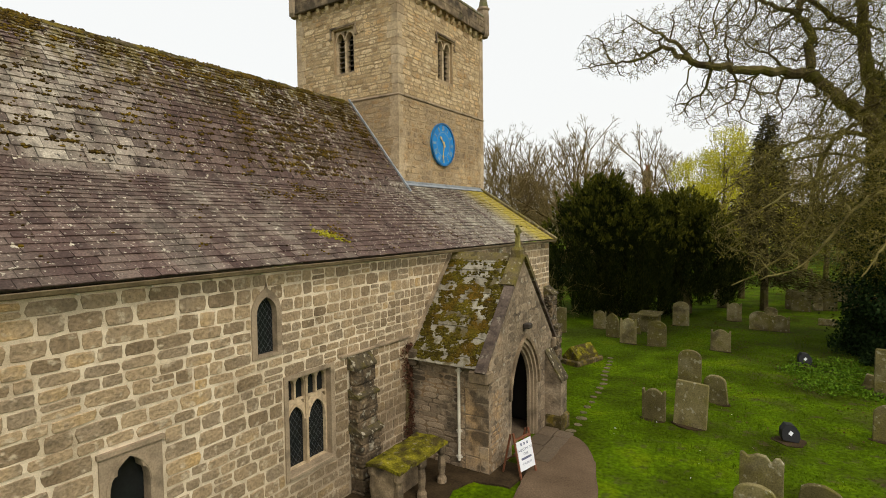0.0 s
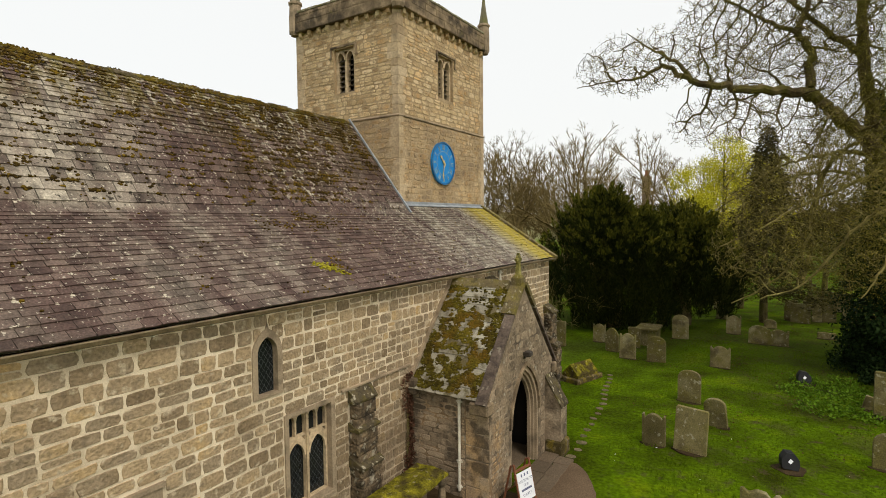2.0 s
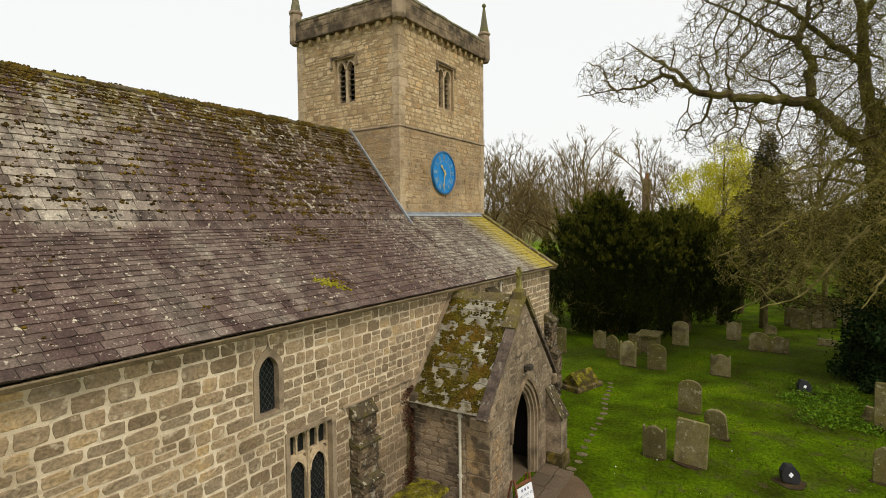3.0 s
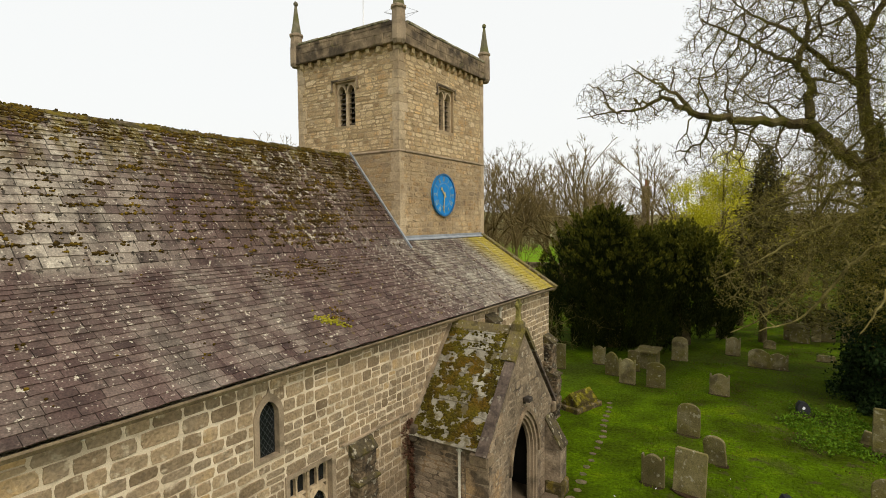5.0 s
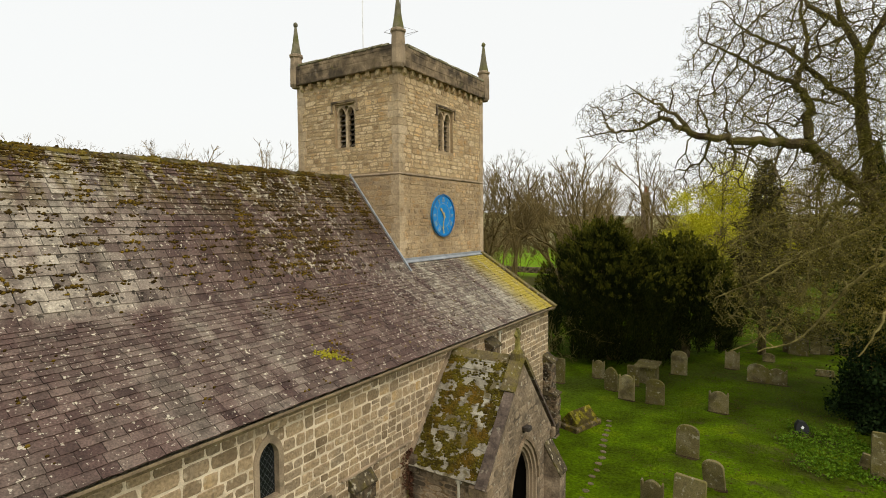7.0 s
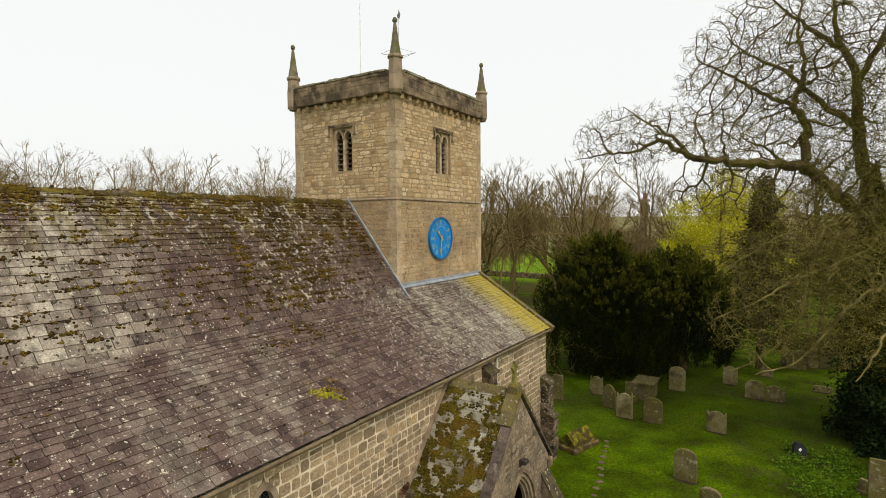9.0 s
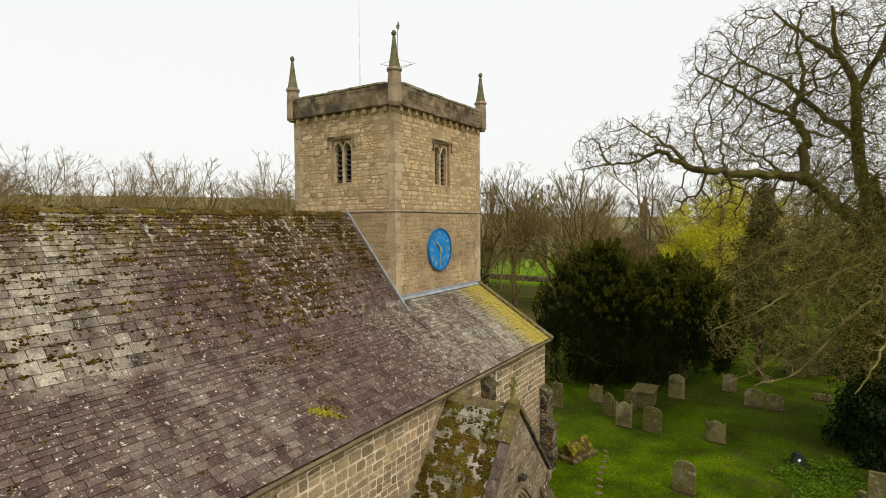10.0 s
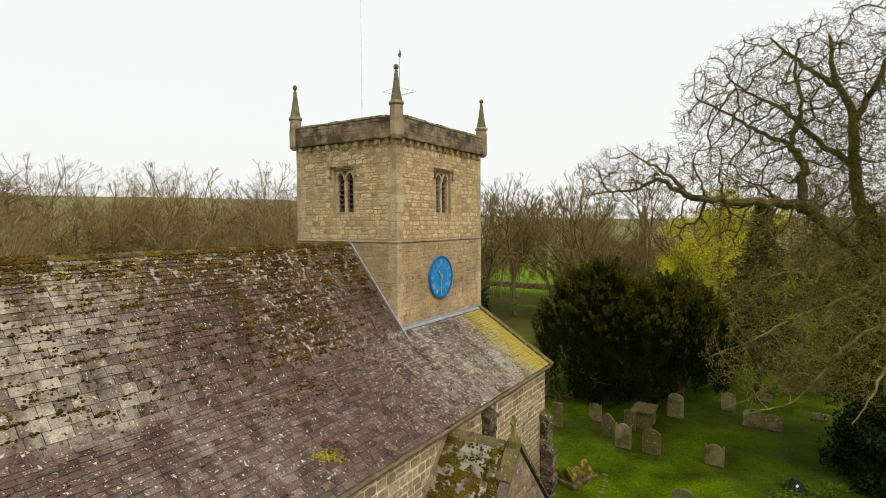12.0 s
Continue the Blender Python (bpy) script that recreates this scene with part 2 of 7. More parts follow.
M_DEADLEAF = surface("dead_leaves", [(0.05, 0.03, 0.012), (0.12, 0.075, 0.03)], "island", 0.8, spec=0.06, bump=0)
M_THICKET = surface("thicket_twigs", [(0.13, 0.092, 0.036), (0.215, 0.16, 0.064), (0.28, 0.215, 0.095)], "island", 0.8, scale=0.2, spec=0.06, bump=0)
M_PALEBARK = surface("pale_lichened_bark", [(0.07, 0.058, 0.018), (0.16, 0.132, 0.042), (0.27, 0.225, 0.08)], scale=1.5, grain=15, spec=0.08)
M_PATH = surface("brown_path", [(0.085, 0.056, 0.032), (0.155, 0.106, 0.064)], scale=0.8, grain=25, spec=0.1)
M_FLAG = surface("flagstone", [(0.08, 0.057, 0.034), (0.15, 0.108, 0.067)], "object", 0.6, scale=1.5)
M_GLASS = plain("leaded_glass", (0.012, 0.014, 0.014), 0.15)
# Timber of the inner door; also sheets that stand in for inner shade.
M_DARK = plain("dark_timber_and_shade", (0.02, 0.017, 0.014), 0.7)
M_CREAM = plain("cream_painted_iron", (0.62, 0.57, 0.45), 0.5)
M_GUTTER = plain("dark_painted_gutter", (0.05, 0.04, 0.03), 0.6)
M_BLUE = surface("blue_clock_paint", [(0.004, 0.19, 0.52), (0.008, 0.25, 0.64)], scale=3, rough=0.45, bump=0.05, contrast=0.1)
M_GOLD = plain("gilding", (0.75, 0.55, 0.22), 0.35, 0.6)
M_NUMERAL = plain("worn_pale_numerals", (0.30, 0.40, 0.40), 0.5)
M_GRAVE = surface("gravestone", [(0.075, 0.06, 0.022), (0.15, 0.125, 0.05), (0.26, 0.215, 0.10)], "object", 0.7, spec=0.1, scale=2.5, patches=[((0.36, 0.32, 0.19), 1.3, 0.54, 0.68, 0.6, ()), ((0.13, 0.115, 0.02), 2.0, 0.48, 0.64, 0.65, ()), ((0.4, 0.37, 0.26), 7, 0.6, 0.68, 0.6, ()), ((0.045, 0.035, 0.018), 1.6, 0.5, 0.66, 0.65, ())])
M_BLACK = plain("black_painted_metal", (0.011, 0.011, 0.011), 0.6)
M_WHITE = plain("white_board", (0.75, 0.76, 0.78), 0.5, wear=0.04)
M_WOOD = surface("red_brown_wood", [(0.13, 0.045, 0.02), (0.2, 0.075, 0.035)], scale=4, rough=0.6)
M_BARK = surface("bark", [(0.045, 0.032, 0.015), (0.105, 0.08, 0.036), (0.185, 0.143, 0.068)], scale=2.0, grain=20, spec=0.08, patches=[((0.10, 0.095, 0.012), 1.2, 0.45, 0.62, 0.75, ())])
M_FARBARK = surface("far_bark", [(0.13, 0.09, 0.036), (0.215, 0.155, 0.062), (0.29, 0.218, 0.092)], "island", 0.7, scale=0.3, spec=0.06, bump=0)
M_OLIVE = surface("olive_leaves", [(0.09, 0.077, 0.014), (0.17, 0.148, 0.025), (0.26, 0.225, 0.036)], "island", 0.7, spec=0.06, bump=0)
M_MIDBARK = surface("twiggy_bark", [(0.09, 0.064, 0.024), (0.165, 0.122, 0.046), (0.245, 0.185, 0.072)], "island", 0.7, scale=0.3, spec=0.06, bump=0)
M_YEW = surface("yew_foliage", [(0.007, 0.011, 0.003), (0.02, 0.026, 0.005), (0.055, 0.06, 0.009)], "island", 0.6, scale=0.8, spec=0.02, bump=0)
M_BUD = surface("opening_buds", [(0.17, 0.14, 0.03), (0.27, 0.222, 0.044), (0.38, 0.315, 0.062)], "island", 0.7, scale=0.6, spec=0.06, bump=0)
M_LIME = surface("fresh_lime_leaves", [(0.30, 0.30, 0.012), (0.55, 0.52, 0.02), (0.74, 0.68, 0.04)], "island", 0.7, scale=0.6, spec=0.06, bump=0)


# ---- mesh helpers ----
def thing(name, label, category, group="", kind="", at=(0, 0, 0)):
    ob = new(name)
    ob.empty_display_size = 0.2
    ob.location = at
    return tagged(ob, label, category, group, kind)


def put(name, bm, material, parent=None, label="", smooth=False):
    me = bpy.data.meshes.new(name)
    bm.to_mesh(me)
    bm.free()
    me.materials.append(material)
    if smooth:
        for p in me.polygons:
            p.use_smooth = True
    ob = new(name, me)
    if parent:
        ob.parent = parent
    if label:
        tagged(ob, label)
    return ob


def arrays(name, verts, faces, material, parent=None, label=""):
    me = bpy.data.meshes.new(name)
    me.from_pydata(verts, [], faces)
    me.materials.append(material)
    me.update()
    ob = new(name, me)
    if parent:
        ob.parent = parent
    if label:
        tagged(ob, label)
    return ob


def quads(name, verts, material, parent=None, label="", corners=4):
    """Loose polygons from an array of corners."""
    verts = np.asarray(verts, dtype=np.float32).reshape(-1, 3)
    count = len(verts) // corners
    me = bpy.data.meshes.new(name)
    me.vertices.add(len(verts))
    me.vertices.foreach_set("co", verts.ravel())
    me.loops.add(len(verts))
    me.loops.foreach_set("vertex_index", np.arange(len(verts), dtype=np.int32))
    me.polygons.add(count)
    me.polygons.foreach_set("loop_start", np.arange(0, len(verts), corners, dtype=np.int32))
    me.materials.append(material)
    me.update(calc_edges=True)
    me.validate()
    ob = new(name, me)
    if parent:
        ob.parent = parent
    if label:
        tagged(ob, label)
    return ob


def box(bm, x0, x1, y0, y1, z0, z1, bevel=0.0):
    r = bmesh.ops.create_cube(bm, size=1, matrix=Matrix.Translation(((x0 + x1) / 2, (y0 + y1) / 2, (z0 + z1) / 2)) @ Matrix.Diagonal((abs(x1 - x0), abs(y1 - y0), abs(z1 - z0), 1)))
    if bevel:
        edges = list({e for v in r["verts"] for e in v.link_edges})
        bmesh.ops.bevel(bm, geom=edges, offset=bevel, segments=1, affect="EDGES")
    return bm


def boxed(name, dims, material, parent=None, label="", bevel=0.0):
    return put(name, box(bmesh.new(), *dims, bevel), material, parent, label)


def prism(bm, outline, a, b, place):
    """Extrude the outline [(u, v)] from depth a to b; place(u, v, d) gives the point."""
    va = [bm.verts.new(place(u, v, a)) for u, v in outline]
    vb = [bm.verts.new(place(u, v, b)) for u, v in outline]
    k = len(outline)
    bm.faces.new(va[::-1])
    bm.faces.new(vb)
    for i in range(k):
        bm.faces.new((va[i], va[(i + 1) % k], vb[(i + 1) % k], vb[i]))
    bmesh.ops.recalc_face_normals(bm, faces=bm.faces[:])
    return bm


def ring(bm, inner, outer, a, b, place):
    """A frame between two outlines with the same number of points (open at both ends)."""
    k = len(inner)
    rows = [[bm.verts.new(place(u, v, d)) for u, v in o] for o, d in ((inner, a), (inner, b), (outer, b), (outer, a))]
    for r in range(4):
        p, q = rows[r], rows[(r + 1) % 4]
        for i in range(k - 1):
            bm.faces.new((p[i], p[i + 1], q[i + 1], q[i]))
    bm.faces.new([rows[r][0] for r in range(4)])
    bm.faces.new([rows[r][-1] for r in range(3, -1, -1)])
    bmesh.ops.recalc_face_normals(bm, faces=bm.faces[:])
    return bm


def arch(c, half, spring, rise, steps=6):
    """A pointed arch from the left springing over the apex to the right one."""
    left = []
    r = (half * half + rise * rise) / (2 * half)
    top = math.atan2(rise, r - half) if rise > half else math.pi / 2
    for i in range(steps):
        a = i / steps * top
        if rise > half:
            left.append((c - half + r - r * math.cos(a), spring + r * math.sin(a)))
        else:
            left.append((c - half * math.cos(a) ** 0.8, spring + rise * math.sin(a) ** 0.9))
    return left + [(c, spring + rise)] + [(2 * c - u, v) for u, v in left[::-1]]


def lathe(bm, profile, centre, sides=12):
    """profile: (radius, z) from the bottom up."""
    rows = []
    for r, z in profile:
        rows.append([bm.verts.new((centre[0] + r * math.cos(2 * math.pi * i / sides + math.pi / sides), centre[1] + r * math.sin(2 * math.pi * i / sides + math.pi / sides), centre[2] + z)) for i in range(sides)])
    for p, q in zip(rows, rows[1:]):
        for i in range(sides):
            bm.faces.new((p[i], p[(i + 1) % sides], q[(i + 1) % sides], q[i]))
    bm.faces.new(rows[0][::-1])
    bm.faces.new(rows[-1])
    return bm


def tube(bm, pts, r, sides=8):
    last = None
    for i, p in enumerate(pts):
        d = (Vector(pts[min(i + 1, len(pts) - 1)]) - Vector(pts[max(i - 1, 0)])).normalized()
        a = d.orthogonal().normalized()
        b = d.cross(a)
        rr = r[i] if isinstance(r, (list, tuple)) else r
        now = [bm.verts.new(Vector(p) + rr * (math.cos(2 * math.pi * k / sides) * a + math.sin(2 * math.pi * k / sides) * b)) for k in range(sides)]
        if last:
            for k in range(sides):
                bm.faces.new((last[k], last[(k + 1) % sides], now[(k + 1) % sides], now[k]))
        else:
            bm.faces.new(now[::-1])
        last = now
    bm.faces.new(last)
    bmesh.ops.recalc_face_normals(bm, faces=bm.faces[:])
    return bm


# ---- stonework: pieces laid in courses ----
def stone_shapes(seed, count=10, rough=0.05, chamfer=0.12):
    """Rough rectangular stones in a unit box, with knocked corners, wavering edges and a dressed face."""
    rng = random.Random(seed)
    shapes = []
    for _ in range(count):
        c = [rng.uniform(0.3, 1.0) * chamfer for _ in range(4)]
        slope = [rng.uniform(-0.5, 0.5) * rough for _ in range(4)]
        outer = []
        for k in range(4):
            a, b = -0.5 + c[k], 0.5 - c[(k + 1) % 4]
            for i in range(4):
                f = i / 3
                p, q = a + (b - a) * f, -0.5 + (rng.uniform(0.5, 1.0) if i in (0, 3) else rng.uniform(0, 0.4)) * rough + slope[k] * (f - 0.5)
                outer.append(((p, q), (-q, p), (-p, -q), (q, -p))[k])
        sides = len(outer)
        verts = [(u, v, 0.0) for u, v in outer]
        verts += [(u * 0.955, v * 0.93, 1.0 + rng.uniform(-0.35, 0.1)) for u, v in outer]
        faces = [(i, (i + 1) % sides, sides + (i + 1) % sides, sides + i) for i in range(sides)]
        faces.append(tuple(range(sides, 2 * sides)))
        shapes.append((verts, faces))
    return shapes


def cut_out(spans, a, b):
    out = []
    for p, q in spans:
        if b <= p or a >= q:
            out.append((p, q))
            continue
        if a > p:
            out.append((p, a))
        if b < q:
            out.append((b, q))
    return out


def lay(rng, u0, u1, v0, v1, heights, widths, holes=(), bounds=None, gap=0.03, split=0.12, grade=None, shrink=1.0):
    """Courses of stones: rows of (u, v, width, height). holes: (u0, u1, v0, v1). bounds(v): span at that height."""
    stones = []
    v = v0
    while v < v1 - 0.05:
        h = min(rng.uniform(*heights) * (1 + (shrink - 1) * (v - v0) / (v1 - v0)), v1 - v)
        if v1 - v - h < heights[0] * 0.5 * min(1, shrink):
            h = v1 - v
        spans = [(u0, u1)]
        if bounds:
            a, b = bounds(v + h)
            spans = [(max(u0, a), min(u1, b))]
        for a, b, c, d in holes:
            if min(d, v + h) - max(c, v) > 0.3 * h:
                spans = cut_out(spans, a, b)
        for a, b in spans:
            u = a
            while u < b - 0.06:
                chance, wide = grade(u) if grade else (split, 1.0)
                w = min(rng.uniform(*widths) * wide * (0.8 + 0.5 * h / heights[1]), b - u)
                if b - u - w < widths[0] * 0.5:
                    w = b - u
                if rng.random() < chance and h > 0.76 * heights[1]:
                    k = h * rng.uniform(0.4, 0.6)
                    stones.append((u + w / 2, v + k / 2, w - gap, k - gap))
                    stones.append((u + w / 2, v + (h + k) / 2, w - gap, h - k - gap))
                else:
                    dv = rng.uniform(-0.015, 0.015) * (split > 0 or grade is not None)
                    stones.append((u + w / 2, v + h / 2 + dv, w - gap * rng.uniform(0.6, 1.5), h - gap * rng.uniform(0.7, 1.5) * (split > 0 or grade is not None)))
                u += w
        v += h
    return stones


def build_stones(name, stones, place, axes, near, parent, m_one, m_rest, shapes, rng, proud=(0.012, 0.03), wild=True):
    """Stones with near(u, v) true become objects, up to 300; the rest are joined. axes: world directions of u, v and outward."""
    meshes = []
    for verts, faces in shapes:
        me = bpy.data.meshes.new(name)
        me.from_pydata(verts, [], faces)
        me.materials.append(m_one)
        me.update()
        meshes.append(me)
    basis = Matrix((Vector(axes[0]), Vector(axes[1]), Vector(axes[2]))).transposed().to_4x4()
    flip = basis.determinant() < 0
    used, vs, fs = 0, [], []
    for u, v, w, h in stones:
        if w < 0.03 or h < 0.03:
            continue
        d = rng.uniform(*proud)
        k = rng.randrange(len(shapes))
        turn = rng.choice((1, -1)) if wild else 1
        tilt = rng.gauss(0, 0.03) if wild else 0.0
        ct, st = math.cos(tilt), math.sin(tilt)
        if near(u, v) and used < 300:
            ob = new(name, meshes[k])
            ob.parent = parent
            ob.matrix_basis = Matrix.Translation(place(u, v, 0)) @ basis @ Matrix.Rotation(tilt, 4, "Z") @ Matrix.Diagonal((w * turn, h * turn, d, 1))
            used += 1
        else:
            base = len(vs)
            for a, b, c in shapes[k][0]:
                a, b = a * w * turn, b * h * turn
                vs.append(place(u + a * ct - b * st, v + a * st + b * ct, c * d))
            for f in shapes[k][1]:
                fs.append(tuple(base + i for i in (f[::-1] if flip else f)))
    if vs:
        rest = arrays(name + "_rest", vs, fs, m_rest, parent)
        tagged(rest, kind="stuff")


def plate(bm, outer, holes, a, b, place):
    """A slab between depths a and b with the given outline and holes."""
    loops = []
    edges = []
    for o in [outer, *holes]:
        vs = [bm.verts.new(place(u, v, a)) for u, v in o]
        loops.append(vs)
        edges += [bm.edges.new((vs[i], vs[(i + 1) % len(vs)])) for i in range(len(vs))]
    bmesh.ops.triangle_fill(bm, use_beauty=True, use_dissolve=False, edges=edges)
    front = bm.faces[:]
    twin = {}
    for vs, o in zip(loops, [outer, *holes]):
        for v, (p, q) in zip(vs, o):
            twin[v] = bm.verts.new(place(p, q, b))
    for f in front:
        bm.faces.new([twin[v] for v in f.verts][::-1])
    for vs in loops:
        for i in range(len(vs)):
            p, q = vs[i], vs[(i + 1) % len(vs)]
            bm.faces.new((p, q, twin[q], twin[p]))
    bmesh.ops.recalc_face_normals(bm, faces=bm.faces[:])
    return bm


def rect(a, b, c, d):
    return [(a, c), (b, c), (b, d), (a, d)]


def light(c, half, sill, spring, rise):
    """The outline of a pointed opening."""
    return [(c - half, sill)] + arch(c, half, spring, rise) + [(c + half, sill)]


def on_nave(u, v, d):
    return Vector((d, u, v))


def on_east(u, v, d):
    return Vector((u, TE - d, v))


def on_south(u, v, d):
    return Vector((TS + d, u, v))


# ---- plan ----
EAVE_X, EAVE_Z, SLOPE = 0.22, 5.55, 0.62
BREAK_X = -2.90
BREAK_Z = EAVE_Z + SLOPE * (EAVE_X - BREAK_X)
RIDGE_X, RIDGE_Z = -5.72, 11.02
TE, TW, TS, TN = 15.68, 22.15, -3.36, -8.64
STRING_Z, CORBEL_Z, PARAPET_Z = 11.05, 14.62, 15.68
NAVE_E, NAVE_W = -3.0, 21.87
GABLE_X, PORCH_E, PORCH_W, PORCH_C = 2.42, 11.66, 15.90, 13.78
PR_Z, PR_SLOPE = 5.38, 1.16


def ground_z(x, y):
    d = math.hypot(x, y - 15)
    z = 0.0
    if d < 60:
        k = max(0.0, min(1.0, (x - 3.4) / 1.4)) * max(0.0, min(1.0, (y - 12.5) / 3)) * max(0.0, min(1.0, (60 - d) / 25))
        z += 0.13 * k - 0.03
        z += 0.05 * noise.noise(Vector((x * 0.35, y * 0.35, 0))) * max(0.0, min(1.0, (x - 3.0) / 1.0))
    if d > 170:
        z += (d - 170) * 0.052 * (0.25 + 0.8 * max(0.0, min(1.0, (-x / max(abs(y), 1.0) - 0.6) / 0.45)))
    return z


# ---- ground ----
def build_ground():
    steps = [0, 1, 2, 3, 4, 5, 6, 7, 8, 9, 10, 11, 12, 13, 14, 15, 16, 17, 18, 20, 22, 24, 26, 28, 31, 34, 38, 42, 48, 56, 66, 80, 100, 130, 170, 220, 300, 420, 600, 900, 1400, 2200]
    line = [-s for s in steps[:0:-1]] + steps
    vs, fs = [], []
    n = len(line)
    for j in line:
        for i in line:
            x, y = i + 4.0, j + 18.0
            vs.append((x, y, ground_z(x, y)))
    for j in range(n - 1):
        for i in range(n - 1):
            a = j * n + i
            fs.append((a, a + 1, a + n + 1, a + n))
    g = arrays("ground", vs, fs, M_GRASS)
    tagged(g, "green churchyard grass with worn patches, reaching distant fields", "ground", kind="structure")
    for p in g.data.polygons:
        p.use_smooth = True


build_ground()

# ---- church ----
WIN = (8.02, 0.60, 1.18, 3.16)
LANCET = (6.95, 0.235, 3.82, 4.62, 0.33)
OGEE = (4.31, 0.30, 1.3, 2.42, 0.42)
nave_wall = put("wall_south", plate(bmesh.new(), rect(NAVE_E, NAVE_W, -0.3, 5.42), [rect(WIN[0] - WIN[1] - 0.07, WIN[0] + WIN[1] + 0.07, WIN[2] - 0.1, WIN[3] + 0.07), light(LANCET[0], 0.29, LANCET[2] - 0.04, LANCET[3], LANCET[4] + 0.06), rect(OGEE[0] - 0.44, OGEE[0] + 0.5, OGEE[2] - 0.1, 2.92)], 0.0, -0.75, on_nave), M_MORTAR)
tagged(nave_wall, "nave wall of coursed brown stones in wide cream mortar", "wall", kind="structure")
tagged(boxed("wall_west", (-3.0, -0.75, NAVE_W - 0.7, NAVE_W, -0.3, 5.4), M_MORTAR), "plain church wall in cream mortar", "wall", kind="structure")
tagged(boxed("wall_north", (-11.3, -10.6, NAVE_E, 15.6, -0.3, 5.4), M_MORTAR), "plain church wall in cream mortar", "wall", kind="structure")
tagged(put("wall_east", prism(bmesh.new(), [(-10.6, -0.3), (-0.76, -0.3), (-0.76, 5.7), (BREAK_X, BREAK_Z - 0.3), (RIDGE_X, RIDGE_Z - 0.4), (-8.5, 7.0), (-10.6, 5.7)], NAVE_E + 0.01, NAVE_E + 0.7, lambda u, v, d: Vector((u, d, v))), M_MORTAR), "plain church wall in cream mortar", "wall", kind="structure")

# roof boards under the slates
UP_LEN = math.hypot(RIDGE_X - BREAK_X, RIDGE_Z - BREAK_Z)
LOW_LEN = math.hypot(EAVE_X - BREAK_X, BREAK_Z - EAVE_Z)
LOW_U = Vector((BREAK_X - EAVE_X, 0, BREAK_Z - EAVE_Z)).normalized()
LOW_N = Vector((-LOW_U.z, 0, LOW_U.x)) * -1
UP_U = Vector((RIDGE_X - BREAK_X, 0, RIDGE_Z - BREAK_Z)).normalized()
UP_N = Vector((-UP_U.z, 0, UP_U.x)) * -1


def on_low(u, v, d):
    return Vector((EAVE_X, u, EAVE_Z)) + LOW_U * v + LOW_N * d


def on_up(u, v, d):
    return Vector((BREAK_X, u, BREAK_Z)) + UP_U * v + UP_N * d


LOW_TOWER = (EAVE_X - TS) / (EAVE_X - BREAK_X) * LOW_LEN
roof = thing("roof", "steep nave roof and shallower aisle roof in dark slate", "roof", kind="structure")
put("roof_deck", prism(bmesh.new(), rect(NAVE_E, 21.95, 0.08, LOW_LEN), -0.06, -0.01, on_low), M_GUTTER, roof)
put("roof_deck", prism(bmesh.new(), rect(TE, 21.95, LOW_LEN, LOW_TOWER), -0.14, -0.01, on_low), M_GUTTER, roof)
put("roof_deck", prism(bmesh.new(), rect(NAVE_E, TE - 0.02, 0.0, UP_LEN), -0.14, -0.01, on_up), M_GUTTER, roof)
put("roof_north", prism(bmesh.new(), [(RIDGE_X, RIDGE_Z), (-8.54, 7.5), (-11.6, 5.5), (-11.6, 5.4), (-8.54, 7.36), (RIDGE_X, RIDGE_Z - 0.16)], NAVE_E, TE - 0.02, lambda u, v, d: Vector((u, d, v))), M_SLATE_I, roof)

# tower
tower = thing("tower", "square sandstone bell tower with parapet and four pinnacles", "tower", kind="structure")
up = 0.02
boxed("lower_stage", (TN, TS, TE, TW, -0.3, STRING_Z), M_TOWER_MORTAR, tower)
EWIN = (-6.02, 0.52, 12.2, 13.9)
SWIN = (18.93, 0.56, 12.18, 13.9)
put("east_wall", plate(bmesh.new(), rect(TN + up, TS - up, STRING_Z, PARAPET_Z - 0.3), [rect(EWIN[0] - EWIN[1], EWIN[0] + EWIN[1], EWIN[2], EWIN[3])], -up, -0.7, on_east), M_TOWER_MORTAR, tower)
put("south_wall", plate(bmesh.new(), rect(TE + 0.7, TW - up, STRING_Z, PARAPET_Z - 0.3), [rect(SWIN[0] - SWIN[1], SWIN[0] + SWIN[1], SWIN[2], SWIN[3])], -up, -0.7, on_south), M_TOWER_MORTAR, tower)
boxed("north_wall", (TN + up, TN + 0.7, TE + 0.7, TW - up, STRING_Z, PARAPET_Z - 0.3), M_TOWER_MORTAR, tower)
boxed("west_wall", (TN + 0.7, TS - 0.7, TW - 0.7, TW - up, STRING_Z, PARAPET_Z - 0.3), M_TOWER_MORTAR, tower)
boxed("tower_roof", (TN + 0.7, TS - 0.7, TE + 0.7, TW - 0.7, PARAPET_Z - 0.6, PARAPET_Z - 0.5), M_LEAD, tower)


def string_course(name, out, z0, z1):
    bm = bmesh.new()
    box(bm, TN - out, TS + out, TE - out, TE + 0.3, z0, z1, 0.03)
    box(bm, TS - 0.3, TS + out, TE + 0.3, TW + out, z0, z1, 0.03)
    box(bm, TN - out, TS - 0.3, TW - 0.3, TW + out, z0, z1, 0.03)
    box(bm, TN - out, TN + 0.3, TE + 0.3, TW - 0.3, z0, z1, 0.03)
    return put(name, bm, M_DRESSED, tower)


